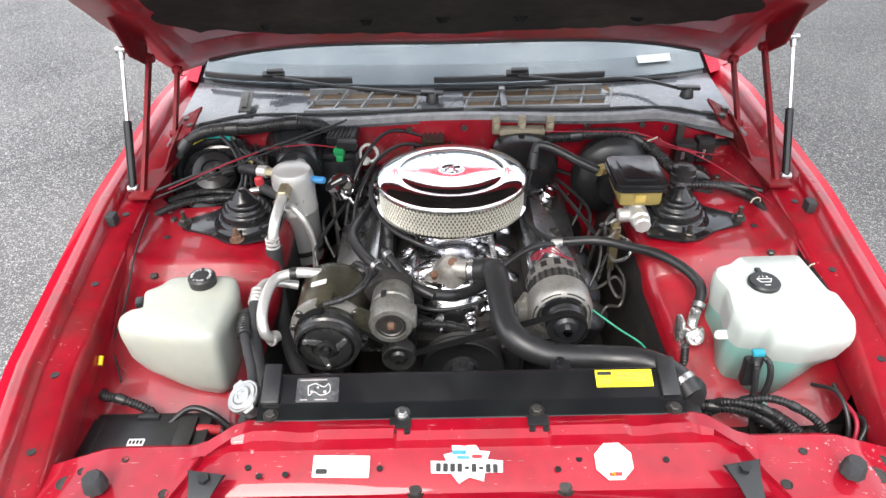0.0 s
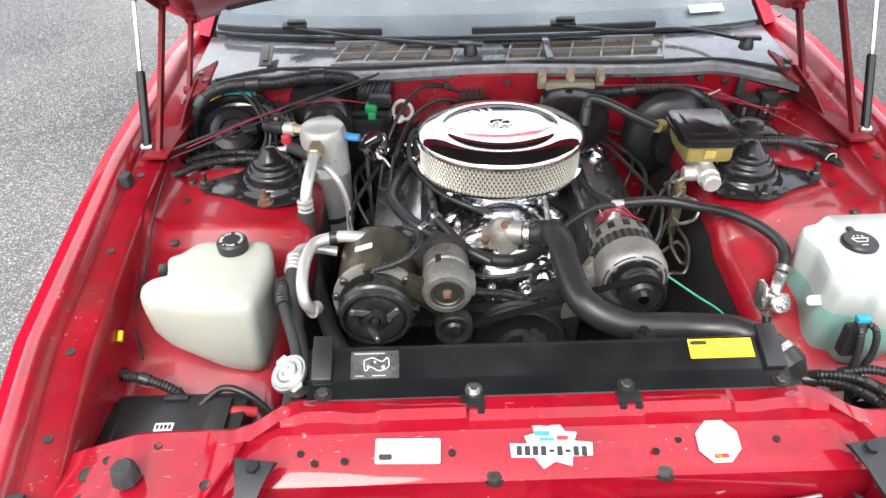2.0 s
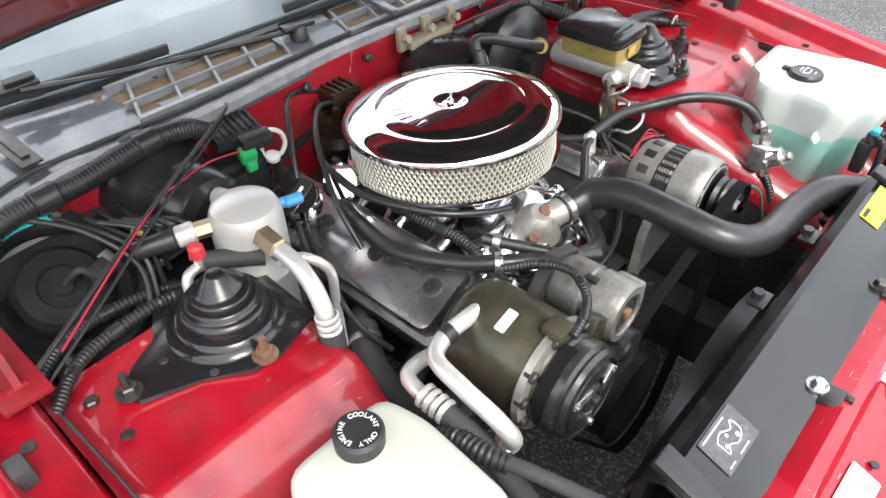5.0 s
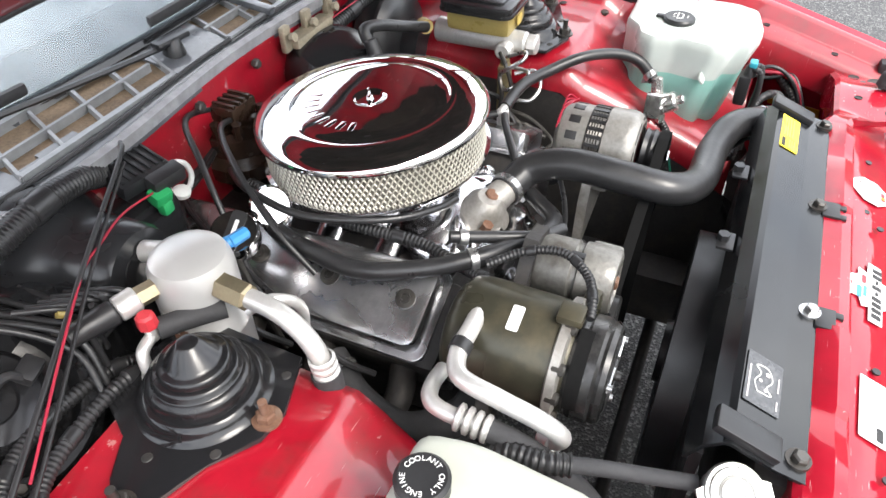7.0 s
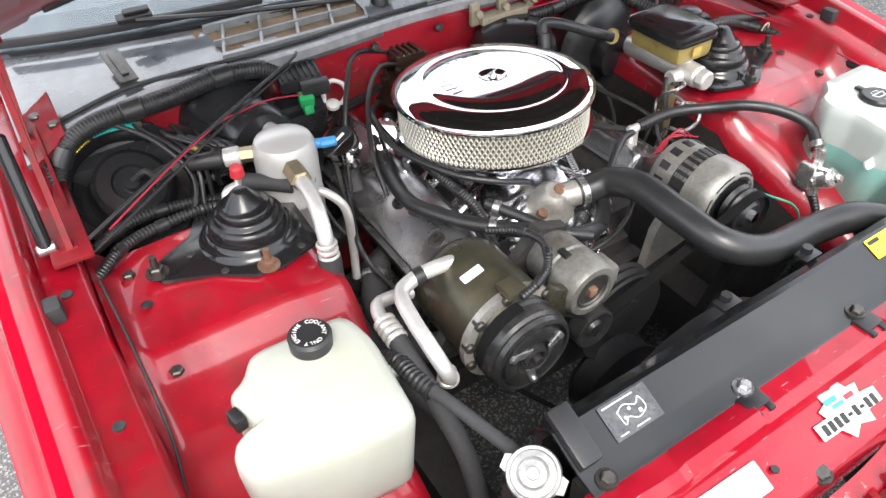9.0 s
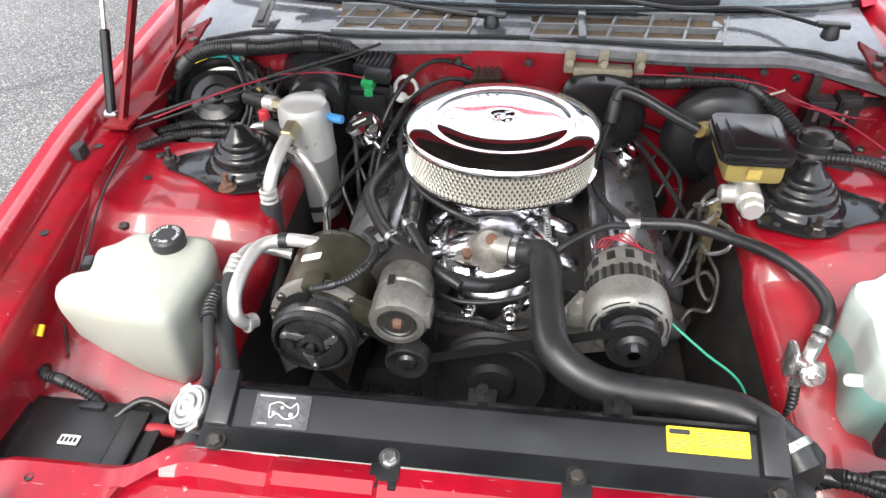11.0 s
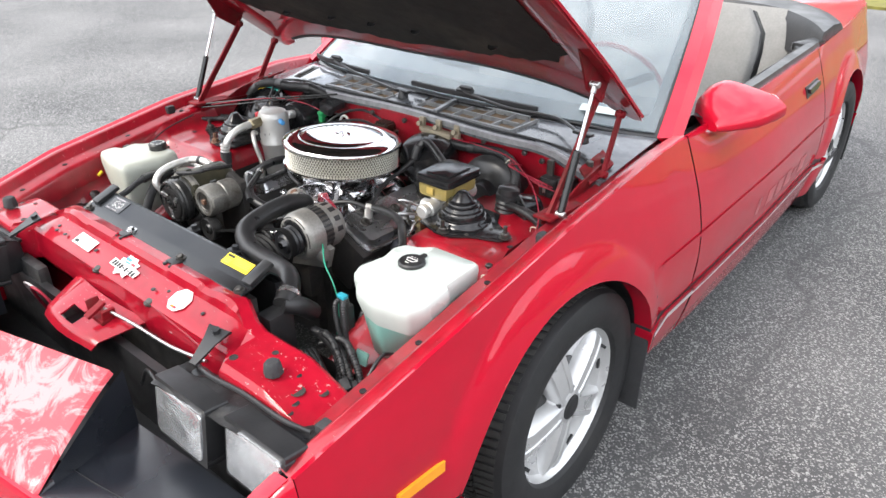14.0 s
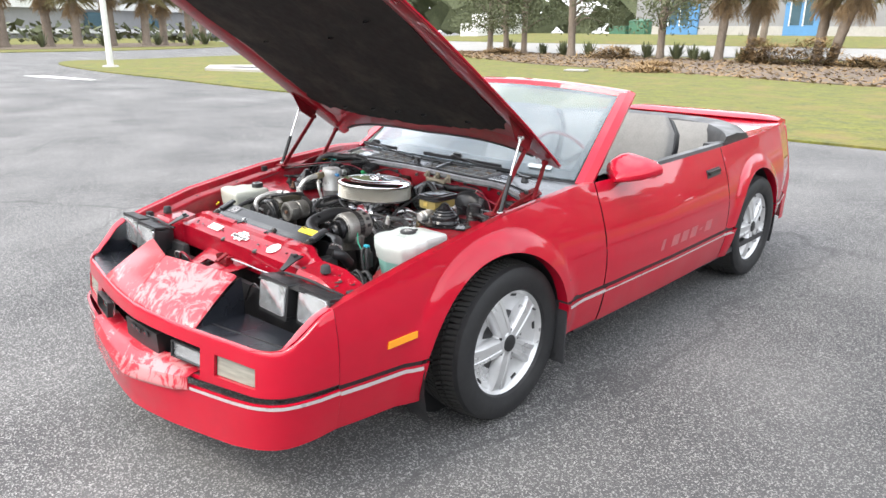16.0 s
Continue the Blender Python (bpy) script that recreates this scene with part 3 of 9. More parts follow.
def nose(s):
    """The nose's outline in plan, by the length along it from the middle."""
    a = abs(s)
    return math.copysign(float(np.interp(a, NS, [p[0] for p in NOSE])), s), float(np.interp(a, NS, [p[1] for p in NOSE]))


def nose_top(s):
    x, y = nose(s)
    return max(0.568, zc(y))


def nose_normal(s):
    """Outwards, in plan."""
    (x0, y0), (x1, y1) = nose(abs(s) - 0.03 if abs(s) > 0.03 else 0.0), nose(min(NS[-1], abs(s) + 0.03))
    d = math.hypot(x1 - x0, y1 - y0)
    return math.copysign((y1 - y0) / d, s), -(x1 - x0) / d


def nose_place(s, z):
    x, y = nose(s)
    nx, ny = nose_normal(s)
    f = max(0.0, min(1.0, (abs(s) / NS[-1] - 0.62) / 0.38))
    front = 0.018 * math.sin(max(0.0, min(1.0, (nose_top(s) - z) / 0.2)) * math.pi / 2) + (0.02 if z < 0.37 else 0)
    z += (0.015 + 0.05 * abs(s) / NS[-1]) * max(0.0, min(1.0, (0.46 - z) / 0.08)) + 0.022 * (s / NS[-1]) ** 2 * max(0.0, min(1.0, (0.34 - z) / 0.1))
    flank = xside(-0.768, max(0.25, min(zc(-0.768), z + 0.05 * (1 - f)))) - xc(-0.768) + (0.008 if z < 0.425 else 0.001)
    out = front * (1 - f) + flank * f
    e = max(0.0, (f - 0.5) / 0.5)
    return (x + (nx * (1 - e) + math.copysign(e, s)) * out, y + ny * out * (1 - e), z)


def snear(x):
    return float(np.interp(x, [p[0] for p in NOSE], NS))


S_END = NS[-1]
cuts = [snear(v) for v in (0.2, 0.235, 0.395, 0.462, 0.642)]
ss = sorted(set([round(v, 4) for v in cuts + lin(0, S_END, 28)]))
ss = [-v for v in ss[::-1] if v > 0] + ss


def fascia_hole(s, q):
    a, z = abs(s), 0.0
    return (a < cuts[2] and 0.39 < q < 0.52) or (cuts[3] < a < cuts[4] and 0.425 < q < 0.515)


zs = [0.372, 0.39, 0.425, 0.45, 0.48, 0.515, 0.52, 0.54, 0.556, 0.566, 0.99, 1.0]


def fascia(s, q):
    if q == 1.0:
        x, y, z = nose_place(s, nose_top(s))
        nx, ny = nose_normal(s)
        return (x - nx * 0.013, y - ny * 0.013, z + 0.002)
    top = nose_top(s) - 0.004
    if q == 0.99:
        x, y, z = nose_place(s, nose_top(s))
        nx, ny = nose_normal(s)
        return (x - nx * 0.004, y - ny * 0.004, z + 0.001)
    z = q if q <= 0.515 else 0.515 + (q - 0.515) / (0.566 - 0.515) * (top - 0.515)
    return nose_place(s, z)


bm = B()
sheet(bm, fascia, ss, zs, fascia_hole, thick=0.012)
part("front_fascia", bm, RED, car, "glossy red front bumper skin")
bm = B()
DAM = [0.178, 0.19, 0.21, 0.24, 0.27, 0.295, 0.306, 0.32, 0.345, 0.352]
sheet(bm, lambda s, z: Vector(nose_place(s, z)) + Vector((0, -0.022 * max(0.0, 1 - (abs(s + 0.03) / 0.37) ** 2) * float(np.interp(z, [0.2, 0.3, 0.31, 0.345], [0.2, 0.9, 0.8, 0.0])), 0)), ss, DAM, thick=0.01)
part("air_dam", bm, RED, car, "glossy red lower air dam")
bm = B()
sheet(bm, lambda s, z: Vector(nose_place(s, 0.375)) - Vector((*nose_normal(s), 0)) * 0.004 + Vector((0, 0, z - 0.36)), ss, [0.35, 0.375])
part("stripe", bm, BLACK, car, "thin black pinstripe")
for half in ([s for s in ss if s < -snear(0.36)], [s for s in ss if s > snear(0.36)]):
    part("stripe", sheet(B(), lambda s, z: Vector(nose_place(s, 0.345)) + Vector((*nose_normal(s), 0)) * 0.003 + Vector((0, 0, z - 0.345)), half, [0.338, 0.35]), STRIPE, car, "thin silver pinstripe")



def peeling():
    """Red paint whose clear coat has flaked off in pale veins."""
    m, nt2, b = nodes_of("peeling_red_paint")
    n, link = nt2.nodes, nt2.links.new
    co = n.new("ShaderNodeTexCoord")
    a = n.new("ShaderNodeTexNoise")
    a.inputs["Scale"].default_value, a.inputs["Detail"].default_value, a.inputs["Roughness"].default_value, a.inputs["Distortion"].default_value = 8.0, 12, 0.66, 4.5
    link(co.outputs["Object"], a.inputs["Vector"])
    w = n.new("ShaderNodeTexNoise")
    w.inputs["Scale"].default_value, w.inputs["Detail"].default_value = 2.6, 3
    link(co.outputs["Object"], w.inputs["Vector"])
    s = n.new("ShaderNodeMath")
    s.operation = "MULTIPLY_ADD"
    s.inputs[1].default_value, s.inputs[2].default_value = 0.9, 0.0
    link(w.outputs["Fac"], s.inputs[0])
    t = n.new("ShaderNodeMath")
    t.operation = "ADD"
    link(a.outputs["Fac"], t.inputs[0])
    link(s.outputs[0], t.inputs[1])
    r = n.new("ShaderNodeMapRange")
    r.inputs[1].default_value, r.inputs[2].default_value = 0.985, 1.08
    link(t.outputs[0], r.inputs[0])
    mx = n.new("ShaderNodeMix")
    mx.data_type = "RGBA"
    mx.inputs["A"].default_value, mx.inputs["B"].default_value = (0.43, 0.003, 0.02, 1), (0.52, 0.19, 0.195, 1)
    link(r.outputs[0], mx.inputs["Factor"])
    link(mx.outputs["Result"], b.inputs["Base Color"])
    b.inputs["Roughness"].default_value, b.inputs["Coat Weight"].default_value, b.inputs["Coat Roughness"].default_value = 0.5, 0.6, 0.12
    return m


PEEL = peeling()
# centre nose panel with a crease along the middle
bm = B()


def panel_edge(side, v):
    """Where the nose panel's side runs, from its rear corner to the front."""
    return 0.276 + 0.069 * v if side > 0 else -0.36 - 0.012 * v


def centre(u, v):
    x = -0.035 + abs(u) * (panel_edge(1 if u > 0 else -1, v) + 0.035)
    yb = -0.811 - 0.10 * (1 - abs(u))
    yf = nose(snear(abs(x)))[1] + 0.013
    y = yb + (yf - yb) * v
    crease = 0.007 if abs(u) < 0.012 else 0.0
    edge = 0.006 * max(0.0, (abs(u) - 0.985) / 0.015) + 0.005 * max(0.0, (v - 0.97) / 0.03)
    return (x, y, 0.682 + 0.024 * (1 - abs(u)) * (1 - v) - 0.115 * v**1.12 - crease - edge)


sheet(bm, centre, [-1, -0.985, -0.75, -0.5, -0.25, -0.02, -0.008, 0.008, 0.02, 0.25, 0.5, 0.75, 0.985, 1], lin(0, 0.96, 9) + [0.98, 1.0], thick=0.007)
nose_panel = part("nose_panel", bm, PEEL, car, "red nose panel with pale peeling clear coat")
bm = B()
LIP = [(0.396, 0.05), (0.39, 0.006), (0.376, -0.002), (0.348, -0.01), (0.32, -0.022), (0.311, -0.026), (0.305, -0.024), (0.3, -0.02)]


def jut(s):
    """How far the lip below the grille stands forward, from its point to its ends."""
    t = min(1.0, abs(s + 0.03) / snear(0.36))
    return (1 - 0.35 * t) * min(1.0, (1 - t) / 0.06)


def valance(s, k):
    """A shelf below the grille that runs forwards to a shallow pointed lip."""
    z, out = LIP[int(k)]
    return Vector(nose_place(s, z)) + Vector((0, out * jut(s) - 0.002 if out < 0 else out, 0.035 * abs(s / 0.36) * max(0.0, min(1.0, (0.385 - z) / 0.04))))


sheet(bm, valance, lin(-snear(0.36), snear(0.36), 41), list(range(8)), thick=0.004)
part("lower_panel", bm, PEEL, car, "red valance with pale peeling clear coat")

# grille cavity, centre block, fog and turn lamps
bm = B()
sheet(bm, lambda s, z: Vector(nose_place(s, z)) + Vector((0, 0.09, 0)), lin(-cuts[4] - 0.02, cuts[4] + 0.02, 20), [0.36, 0.56])
sheet(bm, lambda s, q: Vector(nose_place(s, 0.388)) + Vector((0, q, 0)), lin(-cuts[2] - 0.02, cuts[2] + 0.02, 16), [0.0, 0.1])
sheet(bm, lambda s, q: Vector(nose_place(s, 0.522)) + Vector((0, q, 0)), lin(-cuts[2] - 0.02, cuts[2] + 0.02, 16), [0.006, 0.1])
part("grille", bm, BLACK, car, "black recessed grille opening")
bm = B()
loft(bm, [[(x, nose(x)[1] + d, z) for x, z in ((-0.112, 0.392), (0.118, 0.392), (0.13, 0.43), (0.126, 0.488), (-0.12, 0.488), (-0.124, 0.43))] for d in (0.08, 0.014, 0.006)])
part("grille_block", bm, BLACK_SATIN, car, "black centre bumper block")
for k in range(3):
    bm = B()
    box(bm, (-0.05 + 0.05 * k, nose(0)[1] + 0.006 + abs(-0.05 + 0.05 * k) * 0.1, 0.47), (0.035, 0.004, 0.016), 0.001)
    part("raised_bar", bm, BLACK_GLOSS, car)
for side in (1, -1):
    for s0, s1, z0, z1, nm, lab in ((cuts[1], cuts[2], 0.44, 0.505, "fog_lamp", "rectangular clear fog lamp"), (cuts[3] + 0.005, cuts[4] - 0.005, 0.43, 0.51, "turn_lamp", "rectangular clear turn signal lamp")):
        bm = B()
        sheet(bm, lambda s, z: Vector(nose_place(side * s, z)) + Vector((0, 0.012, 0)), lin(s0 + (0.006 if nm == "fog_lamp" else -0.004), s1 - (0.006 if nm == "fog_lamp" else -0.004), 5), [z0 + (0.006 if nm == "fog_lamp" else -0.004), (z0 + z1) / 2, z1 - (0.006 if nm == "fog_lamp" else -0.004)], thick=0.006)
        lamp = part(nm, bm, LAMP_GLASS, car, lab)
        bm = B()
        for q0, q1, zz0, zz1 in ((s0, s0 + 0.006, z0, z1), (s1 - 0.006, s1, z0, z1), (s0, s1, z0, z0 + 0.006), (s0, s1, z1 - 0.006, z1)):
            sheet(bm, lambda s, z: Vector(nose_place(side * s, z)) + Vector((0, 0.004, 0)), lin(q0, q1, 3), [zz0, zz1], thick=0.02)
        if nm == "fog_lamp":
            part("bezel", bm, BLACK, lamp)
        else:
            bm.free()
            lamp.data.materials[0] = TURN_GLASS
    # headlight pocket
    bm = B()

    def pan(u, v):
        i0, i1 = abs(panel_edge(side, 0)) + 0.006, abs(panel_edge(side, 1)) + 0.006
        a = Vector((i0, -0.79, 0.0)).lerp(Vector((0.715, -0.76, 0)), u)
        xx = i1 + (0.715 - i1) * u
        b = Vector((xx, nose(snear(xx))[1] + 0.014, 0))
        p = a.lerp(b, v)
        z = 0.538 + (0.568 - 0.538) * v**1.15
        return (side * p.x, p.y, z)

    sheet(bm, pan, lin(0, 1, 8), lin(0, 1, 8))
    sheet(bm, lambda v, h: Vector(pan(0, v)).lerp(Vector((panel_edge(side, v), pan(0, v)[1], 0.676 - 0.117 * v**1.12)), h), lin(0, 1, 8), [0, 0.5, 1])
    sheet(bm, lambda v, h: Vector(pan(1, v)).lerp(Vector((side * (xc(pan(1, v)[1]) - 0.03), pan(1, v)[1], zc(pan(1, v)[1]) - 0.004)), h), lin(0, 1, 8), [0, 0.5, 1])
    part("headlight_pocket", bm, POCKET, car, "satin blue-black headlight recess")
    # outer top of the nose between the pocket and the side
    bm = B()

    def cheek(y, k):
        xo, z = nose(float(np.interp(y, [p[1] for p in NOSE[5:]], NS[5:])))[0], zc(y)
        return (side * (xo - 0.008 - k * 0.035 * min(1.0, 0.05 + (y + 0.975) / 0.12)), y, z + 0.0035 - 0.006 * k * k)

    sheet(bm, cheek, lin(-0.975, -0.772, 14), [0, 0.35, 0.7, 1.0], thick=0.004)
    part("nose_cheek", bm, RED, car)
    for x0 in ((0.465, 0.662) if side > 0 else (0.505, 0.695)):
        m = Matrix.Translation((side * x0, -0.782 + 0.09 * (x0 - 0.465), 0.648)) @ Euler((radians(90 - 8), 0, 0)).to_matrix().to_4x4()
        hl = part("headlight", prism(B(), rounded(0.146, 0.102, 0.012), 0.01, m, 0.003), LAMP_GLASS, car, "rectangular sealed-beam headlight glass")
        bm = B()
        for w, d, px, py in ((0.166, 0.014, 0, 0.056), (0.166, 0.014, 0, -0.056), (0.014, 0.1, 0.076, 0), (0.014, 0.1, -0.076, 0)):
            prism(bm, [(px + q[0], py + q[1]) for q in rounded(w, d, 0.005)], 0.048, m @ Matrix.Translation((0, 0, -0.044)))
        part("bezel", bm, BLACK, hl)
        bm = B()
        box(bm, (side * x0, -0.722, 0.645), (0.15, 0.07, 0.1), 0.02)
        part("housing", bm, BLACK_SATIN, hl)
    bm = B()

    def shroud(x, k):
        """A crumpled thin cover over the lamps, torn along its rear."""
        y = -0.782 + 0.024 * k + 0.02 * math.sin(x * 55) * (k / 4)
        return (side * x, y + 0.09 * (x - 0.465), 0.7 + 0.003 * k - 0.0012 * k * k + 0.005 * noise.noise((x * 30, k * 0.9, 3.1 * side)) - 0.1 * max(0.0, x - 0.6))

    sheet(bm, shroud, lin(0.385 if side > 0 else 0.43, 0.742, 26), lin(0, 4, 9), thick=0.003)
    box(bm, (side * 0.56, -0.69, 0.57), (0.46, 0.03, 0.14), 0.01)
    part("headlight_carrier", bm, SHROUD, car, "dusty crumpled black headlight cover")
    bm = B()
    tube(bm, [(side * 0.40, -0.70, 0.70), (side * 0.47, -0.715, 0.713), (side * 0.56, -0.705, 0.712), (side * 0.66, -0.70, 0.705), (side * 0.71, -0.68, 0.69)], 0.005, 8)
    part("lamp_wire", bm, RUBBER, car)

# inner front: black boxes added as the shade between the nose panel and the core support
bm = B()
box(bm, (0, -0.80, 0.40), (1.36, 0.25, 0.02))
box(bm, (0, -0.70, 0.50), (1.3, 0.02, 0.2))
part("nose_shade_fill", bm, BLACK, car)
bm = B()


def plate(u, v):
    return (-0.055 + u * (0.165 - 0.05 * v), -0.648 - 0.117 * v - 0.014 * (1 - u * u), 0.652 - 0.028 * v - 0.008 * abs(u) ** 6 - 0.012 * max(0.0, v - 0.86) / 0.14)


sheet(bm, plate, lin(-1, 1, 13), [0, 0.15, 0.3, 0.48, 0.66, 0.8, 0.86, 0.93, 1], lambda u, v: abs(u + 0.08) < 0.27 and 0.46 < v < 0.82, thick=-0.004)
part("latch_plate", bm, RED_FADED, car, "red hood latch plate with a square hole")
bm = B()
box(bm, (-0.065, -0.73, 0.60), (0.1, 0.08, 0.004))
part("latch_slot", bm, BLACK, car)
bm = B()
for x in (-0.03, 0.035):
    box(bm, (x, -0.70, 0.648), (0.008, 0.03, 0.05), 0.002, rot=(0, 14 * (1 if x > 0 else -1), 0))
box(bm, (0.0, -0.705, 0.642), (0.08, 0.03, 0.012), 0.003)
box(bm, (0.01, -0.715, 0.667), (0.02, 0.05, 0.008), 0.002, rot=(25, 0, 0))
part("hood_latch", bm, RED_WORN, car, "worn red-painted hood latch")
bm = B()
tube(bm, [(0.0, -0.70, 0.665), (0.12, -0.685, 0.66), (0.25, -0.675, 0.655), (0.36, -0.66, 0.66)], 0.004)
part("latch_cable", bm, STEEL, car)

# ---------------------------------------------------------------- hood, hinges and struts
HOOD_A = radians(35.2)
HOOD_L = 1.29
HC = (0.475, 0.948)


def hood_at(x, l, h=0.0):
    """A place on the open hood: x across, l metres from its rear edge, h above its underside."""
    bow = 0.03 * math.sin(math.pi * l / HOOD_L) + (0.075 + 0.03 * max(0.0, 1 - l / 0.5)) * (1 - (x / 0.74) ** 4)
    rear = -0.01 * (1 - (x / 0.74) ** 2)
    y, z = HC
    ll = l * (1 + rear / HOOD_L) - rear
    return Vector((x, y - math.cos(HOOD_A) * ll - math.sin(HOOD_A) * (h + bow), z + math.sin(HOOD_A) * ll + math.cos(HOOD_A) * (h + bow)))


def hood_half(l):
    return float(np.interp(l, [0, 0.3, 0.9, HOOD_L], [0.735, 0.75, 0.735, 0.70]))


bm = B()
sheet(bm, lambda u, l: hood_at(u * hood_half(l), l, 0.03 - 0.012 * abs(u) ** 6), lin(-1, 1, 25), lin(0, HOOD_L, 20), thick=0.006)
hood = part("hood", bm, RED, car, "open red hood with a dark worn liner beneath")
bm = B()
# pressed inner frame along the rim, and the sheet behind the liner
sheet(bm, lambda u, l: hood_at(u * (hood_half(l) - 0.012), l, 0.018), lin(-1, 1, 21), lin(0.01, HOOD_L - 0.01, 16))
for sgn in (1, -1):
    loft(bm, [[hood_at(sgn * (hood_half(l) - e), l, h) for e, h in ((0.005, 0.03), (0.004, 0.0), (0.03, -0.012), (0.09, -0.012), (0.11, 0.018))] for l in lin(0.005, HOOD_L - 0.005, 16)], closed=False, cap=False)
for l0, l1, lab in ((0.012, 0.11, 0), (HOOD_L - 0.12, HOOD_L - 0.01, 1)):
    loft(bm, [[hood_at(x, l, h) for l, h in ((l0, 0.03), (l0 + 0.004, -0.008), (l0 + 0.03, -0.018), (l1 - 0.03, -0.018), (l1, 0.016))] for x in lin(-0.70, 0.70, 21)], closed=False, cap=False)
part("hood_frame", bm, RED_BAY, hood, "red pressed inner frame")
bm = B()


def liner(u, l):
    e = 0.62 - 0.05 * math.cos(l * 9) * (1 if l < 0.3 else 0.2) + 0.012 * noise.noise((l * 9, u * 3, 0))
    return hood_at(u * e, l + (max(0.0, 1 - (l - 0.075) / 0.3) * (0.10 * u * u + 0.05 * abs(noise.noise((u * 7, 0.3, 5)))) if l < 0.375 else 0), 0.008 - 0.014 * (1 - u**8) + 0.007 * noise.noise((u * 5, l * 6, 2)))


sheet(bm, liner, lin(-1, 1, 50), lin(0.075, HOOD_L - 0.11, 40), thick=0.004)
part("hood_liner", bm, LINER, hood, "dark felt sound liner, sagging and stained")
for x, l in ((-0.42, 0.2), (-0.2, 0.2), (-0.03, 0.2), (0.14, 0.2), (0.4, 0.2), (-0.4, 0.75), (0.1, 0.78), (0.42, 0.9)):
    part("liner_clip", lathe(B(), hood_at(x, l, -0.006), tuple(hood_at(x, l, -1) - hood_at(x, l, 0)), [(0.016, 0), (0.014, 0.003), (0.006, 0.004), (0, 0.005)], 14), BLACK, hood, "black push clip")
bm = B()
tube(bm, [hood_at(x, 0.03 + 0.012 * abs(math.sin(x * 5)), -0.012) for x in lin(-0.62, 0.62, 14)], 0.007, 8)
part("cowl_seal", bm, RUBBER_DULL, hood, "grey-black rubber seal along the hood's rear edge")

for side in (1, -1):
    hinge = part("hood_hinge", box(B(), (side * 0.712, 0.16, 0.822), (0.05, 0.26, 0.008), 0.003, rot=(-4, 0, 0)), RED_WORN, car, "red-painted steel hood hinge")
    for (p, q, w) in (((0.712, 0.058, 0.825), (0.705, 0.262, 1.066), 0.018), ((0.712, 0.315, 0.85), (0.70, 0.40, 0.985), 0.018)):
        a, b = Vector((side * p[0], p[1], p[2])), Vector((side * q[0], q[1], q[2]))
        bm = B()
        d = (b - a).normalized()
        n1 = d.cross(Vector((1, 0, 0))).normalized()
        t = 0.004
        rings = []
        for c in (a - d * 0.01, a.lerp(b, 0.03), a.lerp(b, 0.5), a.lerp(b, 0.97), b + d * 0.01):
            k = w * (0.7 if c in (a, b) else 1)
            rings.append([c + n1 * k * 0.5 + Vector((t, 0, 0)), c + n1 * k * 0.5 - Vector((t, 0, 0)), c - n1 * k * 0.5 - Vector((t, 0, 0)), c - n1 * k * 0.5 + Vector((t, 0, 0))])
        loft(bm, rings)
        for c in (a, b):
            cyl(bm, c - Vector((0.012, 0, 0)), c + Vector((0.012, 0, 0)), 0.01, seg=12, bev=0.002)
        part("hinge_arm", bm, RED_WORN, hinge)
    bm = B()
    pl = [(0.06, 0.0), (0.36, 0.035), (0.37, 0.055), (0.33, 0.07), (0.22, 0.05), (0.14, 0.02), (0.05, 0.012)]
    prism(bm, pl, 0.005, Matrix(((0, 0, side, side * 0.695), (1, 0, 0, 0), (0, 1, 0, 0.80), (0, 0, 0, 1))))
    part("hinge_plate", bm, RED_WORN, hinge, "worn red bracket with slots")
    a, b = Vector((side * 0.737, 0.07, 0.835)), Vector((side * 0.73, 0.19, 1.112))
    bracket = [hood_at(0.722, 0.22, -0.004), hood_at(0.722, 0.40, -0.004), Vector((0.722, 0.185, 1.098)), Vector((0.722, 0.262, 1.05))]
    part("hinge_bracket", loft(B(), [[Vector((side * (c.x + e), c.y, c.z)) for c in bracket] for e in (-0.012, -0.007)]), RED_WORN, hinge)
    strut = part("gas_strut", cyl(B(), a, a.lerp(b, 0.5), 0.009, seg=16, bev=0.003), BLACK_GLOSS, car, "gas strut with black body and bright rod")
    part("rod", cyl(B(), a.lerp(b, 0.49), a.lerp(b, 0.95), 0.0045, seg=10), CHROME, strut)
    part("ball_joint", cyl(B(), a - Vector((0.012, 0, 0)), a + Vector((0.012, 0, 0)), 0.008, seg=12, bev=0.002), STEEL, strut)
    bm = cyl(B(), b - Vector((0.012, 0, 0)), b + Vector((0.012, 0, 0)), 0.008, seg=12, bev=0.002)
    cyl(bm, a.lerp(b, 0.93), b, 0.007, seg=10, bev=0.002)
    part("ball_joint", bm, STEEL, strut)

# ---------------------------------------------------------------- windscreen, cabin and tail
WB = lambda u: (0.735 * u, 0.442 + 0.15 * u**2 + 0.03 * u**6, 0.917 - 0.035 * u * u)
WT = lambda u: (0.588 * u, 1.125 + 0.06 * u**2, 1.245 - 0.032 * u**2)


def screen(u, v):
    a, b = Vector(WB(u)), Vector(WT(u))
    p = a.lerp(b, v)
    return p + Vector((0.012 * u, -0.01, 0.018)) * math.sin(math.pi * v)


